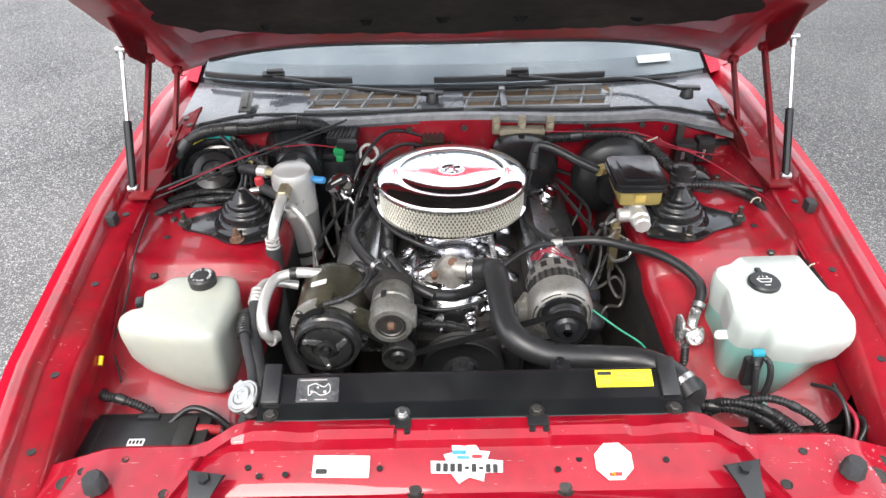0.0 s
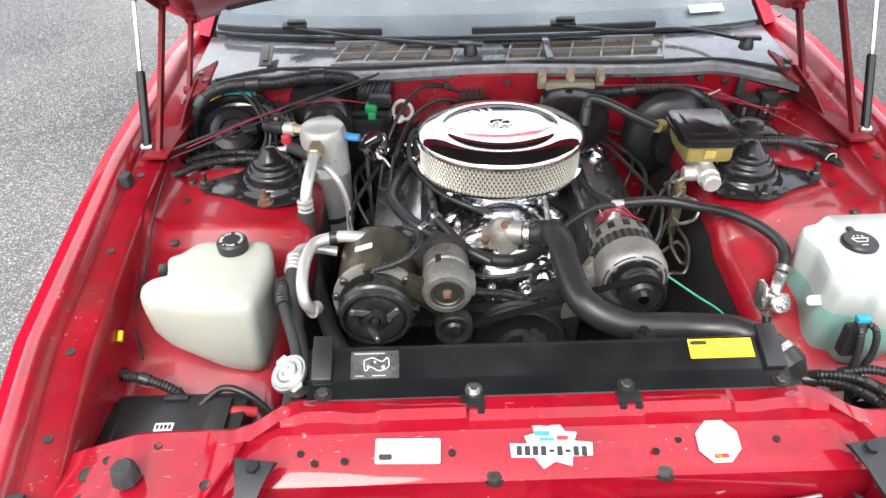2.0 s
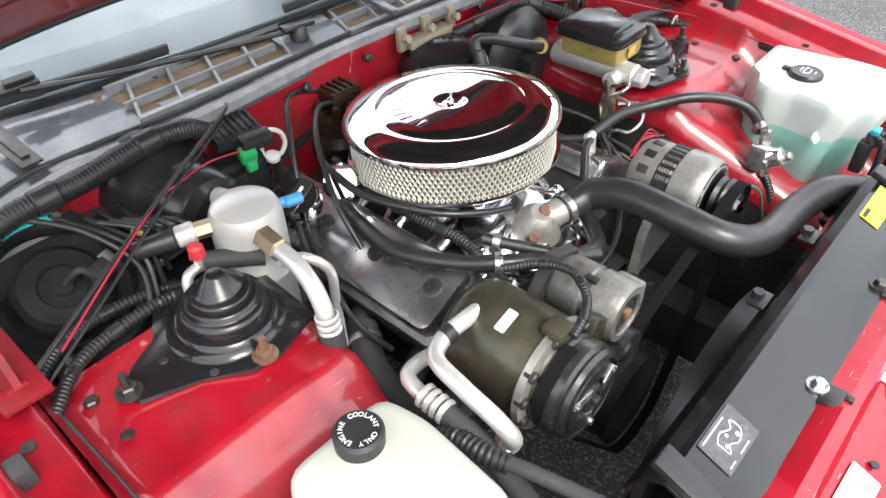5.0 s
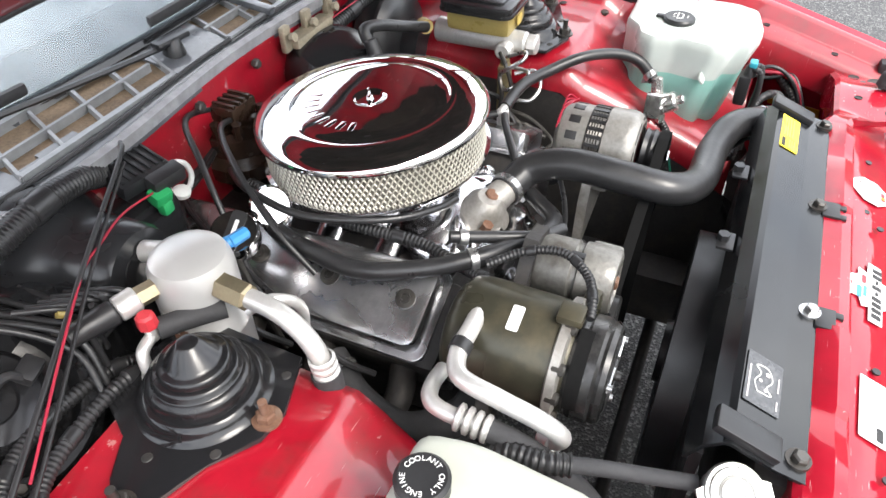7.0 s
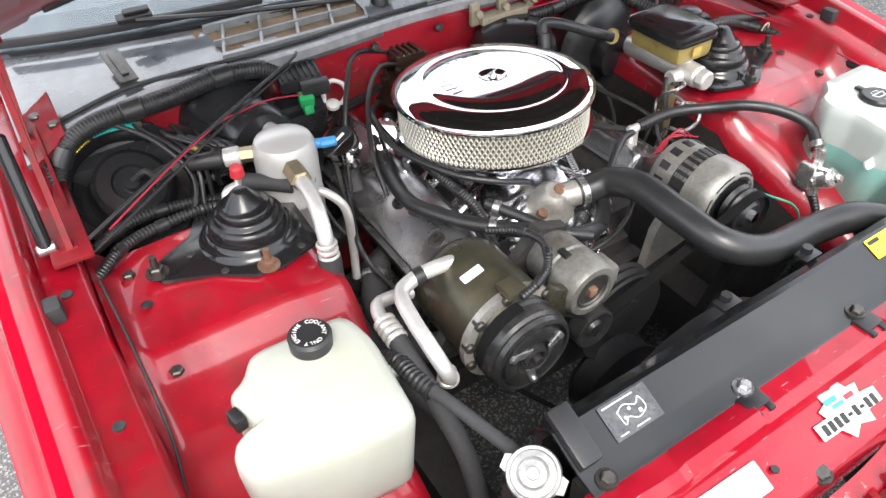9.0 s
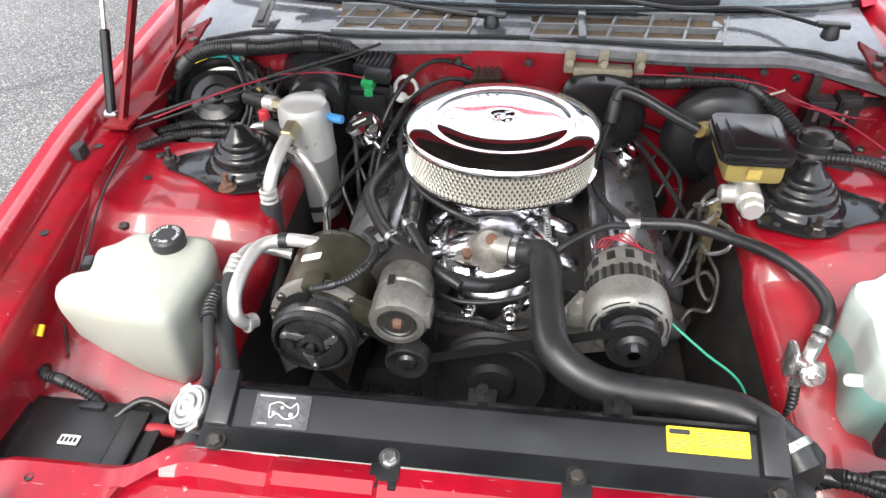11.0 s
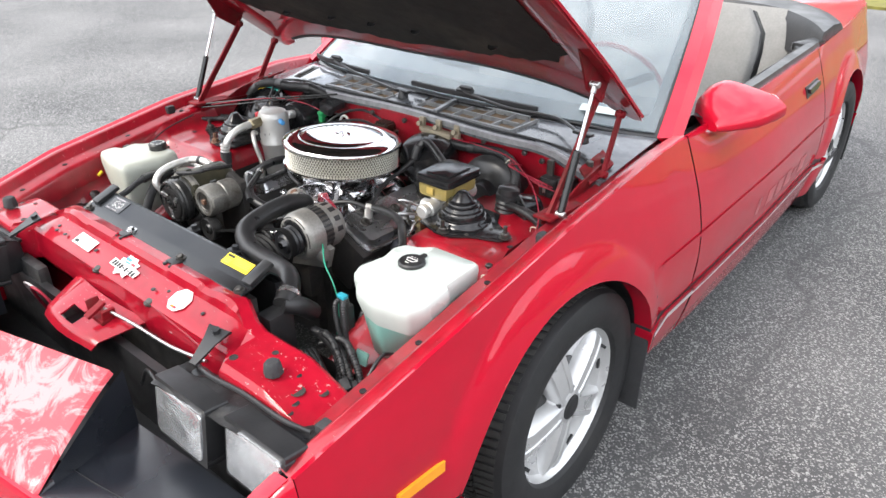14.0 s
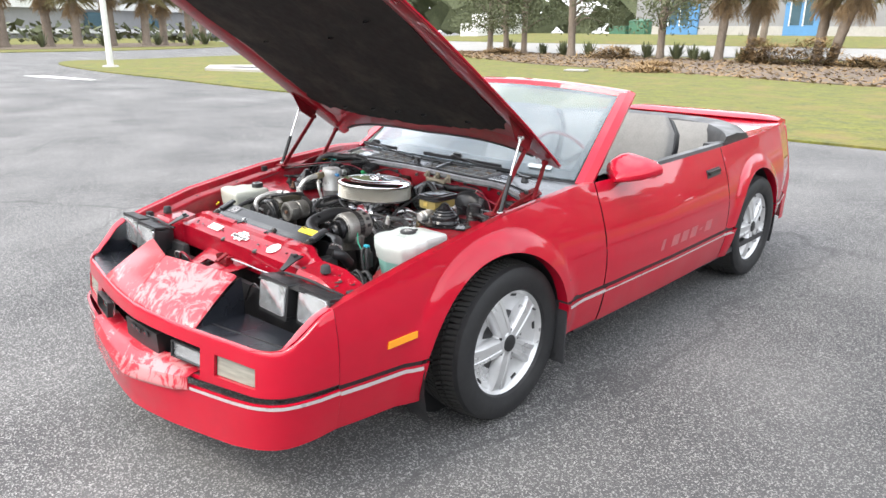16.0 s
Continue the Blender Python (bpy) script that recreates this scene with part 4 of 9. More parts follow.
SCREEN, nt3, b3 = nodes_of("windscreen_glass")
b3.inputs["Base Color"].default_value = (0.5, 0.57, 0.61, 1)
b3.inputs["Roughness"].default_value, b3.inputs["Transmission Weight"].default_value, b3.inputs["IOR"].default_value = 0.02, 0.9, 1.52
bm = B()
sheet(bm, screen, lin(-0.97, 0.97, 25), lin(0.0, 0.97, 10), thick=0.005)
ws = part("windscreen", bm, SCREEN, car, "laminated windscreen glass, bluish")
ws.visible_shadow = False
bm = B()
for u0, u1, v0, v1 in ((-0.99, -0.93, 0, 1), (0.93, 0.99, 0, 1), (-0.99, 0.99, 0.93, 0.985), (-0.99, 0.99, -0.02, 0.09)):
    sheet(bm, lambda u, v: screen(u, v) - Vector((0, -0.004, 0.006)), lin(u0, u1, 17), lin(v0, v1, 7), thick=0.003)
part("black_border", bm, BLACK_GLOSS, ws, "black ceramic band round the glass")
bm = B()
for sgn in (1, -1):
    rings = []
    for v in lin(-0.04, 1.02, 10):
        p = screen(sgn * 1.0, v)
        rings.append([p + Vector((sgn * a, b, c)) for a, b, c in ((-0.012, -0.008, 0.008), (0.022, 0.006, 0.012), (0.04, 0.045, 0.0), (0.03, 0.07, -0.012), (0.0, 0.03, -0.02))])
    loft(bm, rings)
rings = []
for u in lin(-1.04, 1.04, 21):
    p = screen(u, 1.0)
    rings.append([p + Vector((0, b, c)) for b, c in ((-0.022, -0.01), (-0.008, 0.012), (0.03, 0.02), (0.065, 0.008), (0.05, -0.022), (0.0, -0.03))])
loft(bm, rings)
part("windscreen_frame", bm, RED, car, "red windscreen surround")
bm = B()
rings = []
for u in lin(-1.0, 1.0, 21):
    p = screen(u, 1.0)
    rings.append([p + Vector((0, b, c)) for b, c in ((0.055, 0.008), (0.085, 0.004), (0.085, -0.02), (0.055, -0.022))])
loft(bm, rings)
part("header_trim", bm, VINYL, car, "black header trim and seal")
bm = B()
sheet(bm, lambda u, v: screen(u, v) + Vector((0, -0.006, 0.006)), lin(0.69, 0.83, 4), [0.05, 0.085])
part("windscreen_sticker", bm, material("pale_slip", (0.34, 0.38, 0.385), 0.4), ws, "small white paper slip low on the glass")

# dash, floor, seats, tub
bm = B()
sheet(bm, lambda x, k: (x, 0.50 + 0.2 * (x / 0.72) ** 2 + (0, 0.15, 0.35, 0.42, 0.42)[int(k)], (0.89, 0.875, 0.87, 0.84, 0.6)[int(k)]), lin(-0.72, 0.72, 13), [0, 1, 2, 3, 4])
part("dashboard", bm, VINYL, car, "dark grey dashboard")
bm = B()
box(bm, (0, 1.7, 0.24), (1.66, 2.4, 0.03))
box(bm, (0, 2.62, 0.5), (1.5, 0.04, 0.5))
for sgn in (1, -1):
    box(bm, (sgn * 0.745, 1.45, 0.56), (0.03, 1.4, 0.58), 0.01)
box(bm, (0, 1.5, 0.36), (0.22, 1.5, 0.2), 0.03)
part("cabin_tub", bm, VINYL, car, "dark cabin floor and door trims")


def cushion(bm, c, s, rot, puff=0.03):
    m = Matrix.Translation(c) @ Euler([radians(a) for a in rot]).to_matrix().to_4x4()
    rings = []
    for k in lin(-1, 1, 9):
        e = 1 - abs(k) ** 6 * 0.25
        rings.append([m @ Vector((x * s[0] / 2 * e, y * s[1] / 2 * (1 - 0.35 * abs(k) ** 8), k * s[2] / 2)) for x, y in rounded(2, 2, 0.5, 5)])
    return loft(bm, rings)


for side in (1, -1):
    seat = part("front_seat", cushion(B(), (side * 0.38, 1.32, 0.47), (0.5, 0.52, 0.16), (6, 0, 0)), FABRIC, car, "grey cloth bucket seat")
    part("backrest", cushion(B(), (side * 0.38, 1.63, 0.76), (0.5, 0.13, 0.62), (-17, 0, 0)), FABRIC, seat)
    part("back_shell", cushion(B(), (side * 0.38, 1.70, 0.75), (0.505, 0.1, 0.6), (-17, 0, 0)), BLACK, seat, "black seat back shell")
bm = B()
for side in (1, -1):
    cushion(bm, (side * 0.33, 2.3, 0.72), (0.6, 0.14, 0.5), (-18, 0, 0))
    cushion(bm, (side * 0.33, 2.1, 0.48), (0.6, 0.42, 0.14), (8, 0, 0))
part("rear_seat", bm, FABRIC, car, "grey cloth rear bench")
bm = B()
for sgn in (1, -1):
    for k in range(4):
        tube(bm, [(sgn * (0.12 + 0.0 * k), 2.215 + 0.03 * k, 0.62 + 0.08 * k), (sgn * 0.55, 2.215 + 0.03 * k, 0.62 + 0.08 * k)], 0.006, 6)
part("seam", bm, VINYL, car)
wheel_rim = lathe(B(), (0, 0, 0), (0, 0, 1), [(0.175 + 0.009 * math.cos(a), 0.009 * math.sin(a)) for a in lin(0, 2 * math.pi, 11)], 40)
sw = part("steering_wheel", wheel_rim, RED_WORN, car, "thin steering wheel behind the glass")
sw.matrix_local = Matrix.Translation((0.38, 1.02, 0.87)) @ Euler((radians(-62), 0, 0)).to_matrix().to_4x4()
bm = B()
for a in (0, 120, 240):
    box(bm, (0.09 * math.cos(radians(a + 90)), 0.09 * math.sin(radians(a + 90)), -0.01), (0.03, 0.17, 0.012), 0.004, rot=(0, 0, a))
part("spoke", bm, VINYL, sw)

# belt line, folded-top boot, rear deck
for sgn in (1, -1):
    bm = B()
    loft(bm, [[(sgn * (xc(y) + a), y, zc(y) + b) for a, b in ((-0.012, -0.008), (-0.02, 0.012), (-0.05, 0.014), (-0.075, -0.004), (-0.07, -0.06))] for y in lin(0.80, 2.03, 20)], closed=False, cap=False)
    part("door_top_trim", bm, VINYL, car, "black door-top weatherstrip")
bm = B()


def boot(u):
    y0 = 2.04 + 0.40 * (1 - abs(u) ** 3.2)
    w = 0.36 + 0.02 * abs(u) ** 2
    lift = 0.935 - 0.03 * abs(u) ** 6
    prof = [(0.0, -0.12), (0.004, 0.0), (0.03, 0.032), (w * 0.45, 0.042), (w * 0.8, 0.03), (w * 0.96, 0.0), (w, -0.06)]
    return [Vector((u * 0.772 * (1 - 0.02 * (k == 0)), y0 + dy, lift + dz + 0.004 * noise.noise((u * 6, dy * 9, 1)))) for k, (dy, dz) in enumerate(prof)]


loft(bm, [boot(u) for u in lin(-1, 1, 41)])
part("folded_top_boot", bm, VINYL, car, "black vinyl boot over the folded top")
for sgn in (1, -1):
    bm = B()
    box(bm, (sgn * 0.735, 2.02, 0.89), (0.06, 0.16, 0.035), 0.012, rot=(0, 0, -sgn * 14))
    box(bm, (sgn * 0.72, 1.96, 0.88), (0.05, 0.13, 0.03), 0.008, rot=(0, 0, sgn * 25))
    part("top_latch", bm, BLACK, car)
bm = B()


def deck(u, v):
    ya = 2.22 + 0.42 * (1 - abs(u) ** 2.6)
    y = ya + (3.43 - ya) * v
    x = u * xc(min(3.45, y))
    return (x, y, zc(y) - 0.004 - 0.03 * (1 - abs(u) ** 6) * (1 - v ** 4))


sheet(bm, deck, [-1, -0.97] + lin(-0.92, 0.92, 17) + [0.97, 1], lin(0, 1, 14), thick=0.004)
part("rear_deck", bm, RED, car)
bm = B()
rings = []
for u in lin(-1, 1, 25):
    x = u * 0.63
    rise = 0.03 * (1 - abs(u) ** 10)
    yb = 3.30 + 0.0 * abs(u)
    rings.append([(x, yb, 0.915), (x, yb + 0.05, 0.925 + rise * 0.4), (x, 3.43, 0.915 + rise), (x, 3.455, 0.905 + rise), (x, 3.46, 0.88), (x, 3.36, 0.88)])
loft(bm, rings)
part("rear_spoiler", bm, RED, car, "low red ducktail spoiler")
bm = B()


def tail(u, z):
    x = u * (0.735 - 0.06 * max(0, (z - 0.55) / 0.35))
    y = 3.50 - 0.13 * abs(u) ** 5 - 0.05 * max(0, (z - 0.6) / 0.3) - 0.02 * max(0, (0.45 - z) / 0.2)
    return (x, y if abs(u) < 0.999 else 3.29, z)


sheet(bm, tail, [-1, -0.998] + lin(-0.97, 0.97, 17) + [0.998, 1], [0.22, 0.26, 0.4, 0.52, 0.66, 0.8, 0.885], thick=0.006)
part("rear_fascia", bm, RED, car)
bm = B()
for sgn in (1, -1):
    sheet(bm, lambda u, z: Vector(tail(sgn * u, z)) + Vector((0, 0.005, 0)), lin(0.35, 0.93, 8), [0.66, 0.72, 0.78], thick=0.004)
part("tail_lamp", bm, CAPRED, car, "dark red tail lamp")
# door mirrors and handles
for side in (1, -1):
    bm = B()
    rings = []
    for t, hw, hh, y in ((0.0, 0.02, 0.02, -0.10), (0.15, 0.05, 0.04, -0.085), (0.45, 0.1, 0.058, -0.04), (0.8, 0.115, 0.066, 0.02), (1.0, 0.115, 0.066, 0.055)):
        rings.append([(side * (0.85 + px * hw - (1 - t) * 0.035), 0.872 + y - 0.02 * px * (1 - t), 0.908 + pz * hh * ((0.95 - 0.38 * px) if pz > 0 else 0.42) - 0.034 * (1 - t) ** 1.5 + 0.006 * px) for px, pz in rounded(2, 2, 0.7, 6)])
    loft(bm, rings)
    box(bm, (side * 0.785, 0.87, 0.888), (0.09, 0.08, 0.035), 0.015)
    mirror = part("door_mirror", bm, RED, car, "red body-coloured door mirror")
    part("mirror_glass", prism(B(), rounded(0.19, 0.085, 0.03), 0.003, Matrix.Translation((side * 0.85, 0.928, 0.916)) @ Euler((radians(-90), 0, 0)).to_matrix().to_4x4()), CHROME, mirror)
    bm = B()
    yh, zh = 1.79, 0.775
    loft(bm, [[(side * (xside(y, z) + d), y, z) for y, z in ((yh - 0.085, zh - 0.022), (yh + 0.085, zh - 0.016), (yh + 0.085, zh + 0.024), (yh - 0.085, zh + 0.02))] for d in (-0.005, 0.003)])
    handle = part("door_handle", bm, BLACK, car, "black recessed door handle")
    bm = B()
    loft(bm, [[(side * (xside(y, z) + d), y, z) for y, z in ((yh - 0.07, zh - 0.004), (yh + 0.07, zh + 0.002), (yh + 0.07, zh + 0.018), (yh - 0.07, zh + 0.012))] for d in (0.002, 0.014, 0.016)])
    part("lever", bm, BLACK_GLOSS, handle)
    bm = B()
    sheet(bm, lambda y, z: (side * (xside(y, z) + 0.004), y, z), lin(0.40, 2.15, 30), [0.598, 0.603, 0.608])
    part("body_crease", bm, RED, car)
    # model emblem on the door, as plain slanted bars
    for k, (w, h) in enumerate(((0.03, 0.055), (0.075, 0.055), (0.075, 0.055), (0.075, 0.055), (0.04, 0.014), (0.08, 0.055))):
        y = 1.14 + 0.105 * k - (0.03 if k > 4 else 0)
        z = 0.507
        out = [(y, z - h / 2), (y + w, z - h / 2), (y + w + 0.02, z + h / 2), (y + 0.02, z + h / 2)]
        bm = B()
        a_ = [bm.verts.new((side * (xside(p, q) + 0.0015), p, q)) for p, q in out]
        bm.faces.new(a_)
        part("emblem_mark", bm, EMBLEM, car, "slanted dull emblem bar")

# ---------------------------------------------------------------- engine bay panels
AY = [-0.66, -0.5, -0.36, -0.24, -0.13, -0.09, 0.3, 0.36]
AZ = [0.46, 0.525, 0.605, 0.665, 0.715, 0.745, 0.755, 0.77]


def apron_z(y):
    return float(np.interp(y, AY, AZ))


for side in (1, -1):
    bm = B()
    back = 0.33 if side > 0 else 0.11

    def apron(y, k):
        z, zg = apron_z(y), zc(y) - 0.12
        inner = 0.40 if y > -0.12 else 0.40 + 0.04 * min(1, (-0.12 - y) / 0.2)
        dome = 0.012 * math.exp(-((y - 0.05) / 0.16) ** 2)
        prof = [(inner - 0.008, z - 0.055), (inner - 0.006, z - 0.04), (inner, z - 0.018), (inner + 0.022, z - 0.003), (0.5, z + dome), (0.6, z + dome * 0.7), (0.672, z + 0.004), (0.695, z + 0.03), (0.703, max(z + 0.05, zg + 0.01))]
        x, zz = prof[int(k)]
        return (side * x, y, zz)

    front = -0.66 if side < 0 else -0.425
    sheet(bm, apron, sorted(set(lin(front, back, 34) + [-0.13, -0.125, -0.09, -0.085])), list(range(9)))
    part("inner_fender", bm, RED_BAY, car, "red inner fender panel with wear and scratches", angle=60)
    # dark iron wall that carries on down from the red panel's inner edge
    bm = B()
    sheet(bm, lambda y, k: (side * ((0.40 if y > -0.12 else 0.40 + 0.04 * min(1, (-0.12 - y) / 0.2)) - (0.007, 0.02, 0.04)[int(k)]), y, (apron_z(y) - 0.053, 0.45, 0.3)[int(k)]), lin(-0.66, back, 24), [0, 1, 2])
    part("inner_wall", bm, IRON, car, "dark wheelhouse wall below the red panel")
    bm = B()
    box(bm, (side * 0.33, 0.0, 0.32), (0.08, 1.3, 0.12), 0.01)
    part("frame_rail", bm, IRON, car, "dark frame rail")
    # lap seam and small holes on the tower
    for x, y in ((0.655, -0.01), (0.62, -0.2), (0.66, 0.12)):
        part("plug", lathe(B(), (side * x, y, apron_z(y) + 0.006), (0, 0, 1), [(0.008, 0.002), (0.006, 0.003), (0, 0.0025)], 12), BLACK, car)

# dark sheet added as the wheelhouse's shadow, where the right apron is cut short
bm = B()
sheet(bm, lambda x, k: (x, (-0.425, -0.43, -0.47, -0.69)[int(k)], (0.575, 0.5, 0.43, 0.41)[int(k)] + 0.006 * noise.noise((x * 20, k, 5))), lin(0.40, 0.715, 10), [0, 1, 2, 3])
part("wheelhouse_shadow", bm, IRON, car, "dark sheet standing in for shadow ahead of the washer tank")
bm = B()
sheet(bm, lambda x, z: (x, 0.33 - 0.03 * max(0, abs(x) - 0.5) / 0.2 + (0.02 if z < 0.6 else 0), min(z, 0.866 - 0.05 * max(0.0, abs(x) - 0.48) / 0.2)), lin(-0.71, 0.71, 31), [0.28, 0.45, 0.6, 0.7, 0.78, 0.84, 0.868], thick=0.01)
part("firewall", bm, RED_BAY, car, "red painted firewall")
bm = B()
box(bm, (0, 0.40, 0.30), (1.3, 0.1, 0.03))
part("toe_board", bm, BLACK, car)

for x, z in ((0.53, 0.842), (0.47, 0.85), (0.33, 0.852), (0.02, 0.85), (-0.12, 0.848), (0.66, 0.80)):
    part("firewall_bolt", cyl(B(), (x, 0.322 - 0.03 * max(0, abs(x) - 0.5) / 0.2, z), (x, 0.310 - 0.03 * max(0, abs(x) - 0.5) / 0.2, z), 0.008, seg=6, bev=0.002), STEEL_DARK, car)
for x, y in ((0.66, -0.10), (0.64, 0.2), (-0.655, -0.12), (-0.66, 0.06)):
    part("panel_bolt", cyl(B(), (x, y, apron_z(y) + 0.003), (x, y, apron_z(y) + 0.012), 0.009, seg=6, bev=0.002), STEEL_DARK, car)

# cowl with two vent grilles
VENT_GREY = material("grey_vent_plastic", (0.2, 0.205, 0.21), 0.35, 0.0, 0.25, 12, 0.06, 60, coat=0.3)
VENTS = ((-0.385, -0.11), (0.02, 0.39))


def cowl(x, v):
    w = Vector(WB(x / 0.735))
    yf = 0.318 - 0.06 * max(0, abs(x) - 0.55) / 0.17 + 0.012 * math.cos(x * 9)
    zf = 0.872 - 0.035 * max(0, abs(x) - 0.5) / 0.2
    y = yf + (w.y + 0.03 - yf) * v
    z = zf + (w.z - 0.012 - zf) * v ** 0.8
    if v == 0:
        return Vector((x, yf + 0.004, zf - 0.014))
    return Vector((x, y, z + (0.004 if v < 0.08 else 0)))


def in_vent(x, v):
    y = cowl(x, v).y
    for a, b in VENTS:
        slope = 0.02 if a < 0 else 0.0
        if a < x < b and 0.362 + slope * ((x - a) / 0.1 < 1) < y < 0.455:
            return True
    return False


bm = B()
sheet(bm, cowl, lin(-0.725, 0.725, 73), [0, 0.03, 0.08, 0.12] + lin(0.16, 1, 22), in_vent, thick=0.004)
part("cowl_panel", bm, COWL, car, "faded grey-black cowl panel with weathering")
for a, b in VENTS:
    bm = B()
    sheet(bm, lambda x, y: (x, y, 0.877 + (y - 0.36) * 0.13), lin(a - 0.02, b + 0.02, 8), [0.34, 0.40, 0.475])
    grille = part("cowl_vent", bm, MESH_BROWN, car, "brown screen under a grey plastic vent grille")
    nb = 5 if a > 0 else 4
    zz = lambda y: 0.885 + (y - 0.36) * 0.14
    for k in range(nb + 1):
        x = a + (b - a) * k / nb
        bm = B()
        p, q = Vector((x, 0.358, zz(0.358))), Vector((x + (0.035 if a < 0 else 0.028), 0.458, zz(0.458)))
        loft(bm, [[c + Vector((dx, 0, dz)) for dx, dz in ((-0.0035, -0.008), (0.0035, -0.008), (0.0025, 0.002), (-0.0025, 0.002))] for c in (p, q)])
        part("vent_bar", bm, VENT_GREY, grille)
    for y, w in ((0.36, 0.010), (0.405, 0.005), (0.458, 0.010)):
        bm = B()
        loft(bm, [[(x, y + dy, zz(y) + dz) for dy, dz in ((-w / 2, -0.012), (w / 2, -0.012), (w / 2, 0.004), (-w / 2, 0.004))] for x in (a, (a + b) / 2, b)])
        part("vent_bar", bm, VENT_GREY, grille)
bm = B()
box(bm, (0.122, 0.40, 0.899), (0.016, 0.11, 0.012), 0.003, rot=(8, 0, 0))
part("vent_clip", bm, COWL, car)
bm = B()
tube(bm, [cowl(x, 0.2) + Vector((0, 0, 0.003)) for x in lin(-0.66, 0.66, 14)], 0.0035, 6)
part("cowl_seal", bm, RUBBER_DULL, car)
bm = B()
loft(bm, [[cowl(x, 0.05) + Vector((0, dy, dz)) for dy, dz in ((-0.008, -0.012), (-0.008, 0.003), (0.002, 0.006), (0.008, 0.003))] for x in lin(-0.7, 0.7, 41)], closed=False, cap=False)
part("cowl_edge", bm, material("worn_pale_edge", (0.3, 0.3, 0.31), 0.4, 0.2, 0.35, 9, 0.1, 40, tint=(0.1, 0.1, 0.105), tint_amount=0.8, tint_scale=9), car, "worn pale front edge of the cowl")
bm = B()
for x in (-0.545, ):
    box(bm, (x, 0.41, 0.893), (0.03, 0.1, 0.004), 0.0015, rot=(9, 0, 4))
    box(bm, (x, 0.41, 0.897), (0.012, 0.07, 0.004), 0.0015, rot=(9, 0, 4))
part("cowl_stay", bm, STEEL_DARK, car)
for sgn in (1, -1):
    bm = B()
    sheet(bm, lambda u, v: (sgn * (0.66 + 0.05 * u), 0.285 + 0.12 * v - 0.03 * u, 0.862 - 0.02 * u + 0.018 * v + 0.006 * noise.noise((u * 4, v * 4, 3))), lin(0, 1, 9), lin(0, 1, 9), thick=0.006)
    part("cowl_corner", bm, RED_WORN, car, "worn red sheet metal at the cowl corner")
    for k in range(2):
        part("corner_screw", cyl(B(), (sgn * (0.67 + 0.02 * k), 0.32 + 0.04 * k, 0.858), (sgn * (0.67 + 0.02 * k), 0.32 + 0.04 * k, 0.874), 0.01, seg=6, bev=0.002), STEEL_DARK, car)

# wipers
for x0, x1, px, py in ((-0.70, -0.27, -0.06, 0.40), (-0.055, 0.40, 0.60, 0.40)):
    xm_ = (x0 + x1) / 2 + (0.0 if x0 < -0.5 else -0.01)
    base = lambda x: Vector(WB(x / 0.735)) + Vector((0, -0.004, 0.012))
    bm = B()
    rings = []
    for x in lin(x0, x1, 12):
        c = base(x)
        rings.append([c + Vector((0, dy, dz)) for dy, dz in ((-0.004, 0), (0.0, -0.008), (0.004, 0.0), (0.003, 0.009), (-0.003, 0.008))])
    loft(bm, rings)
    wiper = part("wiper", bm, RUBBER_DULL, car, "black wiper lying on the windscreen's base")
    bm = B()
    box(bm, base(xm_) + Vector((0, -0.004, 0.016)), (0.06, 0.018, 0.01), 0.003, rot=(20, 0, 0))
    box(bm, base(xm_) + Vector((0.005, -0.006, 0.026)), (0.045, 0.012, 0.008), 0.003, rot=(20, 0, 0))
    part("blade_bracket", bm, BLACK, wiper)
    bm = B()
    a, b = Vector((px, py, 0.905)), base(xm_) + Vector((0, -0.012, 0.012))
    tube(bm, [a, Vector((a.x + (b.x - a.x) * 0.3, base(a.x + (b.x - a.x) * 0.3).y - 0.03, 0.912)), Vector((a.x + (b.x - a.x) * 0.65, base(a.x + (b.x - a.x) * 0.65).y - 0.02, 0.918)), b], 0.0045, 6)
    cyl(bm, (px, py, 0.885), (px, py, 0.915), 0.018, 0.013, 16, 0.003)
    box(bm, Vector((px, py, 0.912)), (0.06, 0.02, 0.009), 0.003, rot=(0, 0, -8))
    part("wiper_arm", bm, BLACK_SATIN, wiper)
bm = B()
tube(bm, [cowl(x, 0.85) + Vector((0, 0, 0.008)) for x in lin(-0.1, 0.62, 8)], 0.003, 6)
part("washer_tube", bm, RUBBER, car)

# core support with stickers and stoppers
bm = B()


def core(x, k):
    a = abs(x)
    top = 0.752 if a < 0.38 else (0.752 - 0.03 * (a - 0.38) / 0.07 if a < 0.45 else 0.722 - 0.04 * max(0.0, a - 0.58) / 0.11)
    rear = -0.54 if a < 0.36 else (-0.54 - 0.024 * (a - 0.36) / 0.06 if a < 0.42 else -0.564)
    wave = 0.006 * (1 if (0.12 < a < 0.25 or 0.3 < a < 0.36) else 0)
    e = max(0.0, min(1.0, (a - 0.43) / 0.04))
    flat = lambda y0, y1: y0 + (y1 - y0) * e
    prof = [(rear, top - 0.07), (rear, top - 0.004), (rear - 0.006, top), (rear - 0.03, top + wave - 0.003 * e), (flat(-0.582, -0.68), top - 0.006 + wave + 0.004 * e), (flat(-0.588, -0.687), top - 0.018 + 0.01 * e), (flat(-0.642, -0.692), min(0.71, top - 0.014)), (flat(-0.649, -0.694), min(0.704, top - 0.02)), (flat(-0.652, -0.695), 0.645), (flat(-0.647, -0.69), 0.62)]
    y, z = prof[int(k)]
    return (x, y, z)


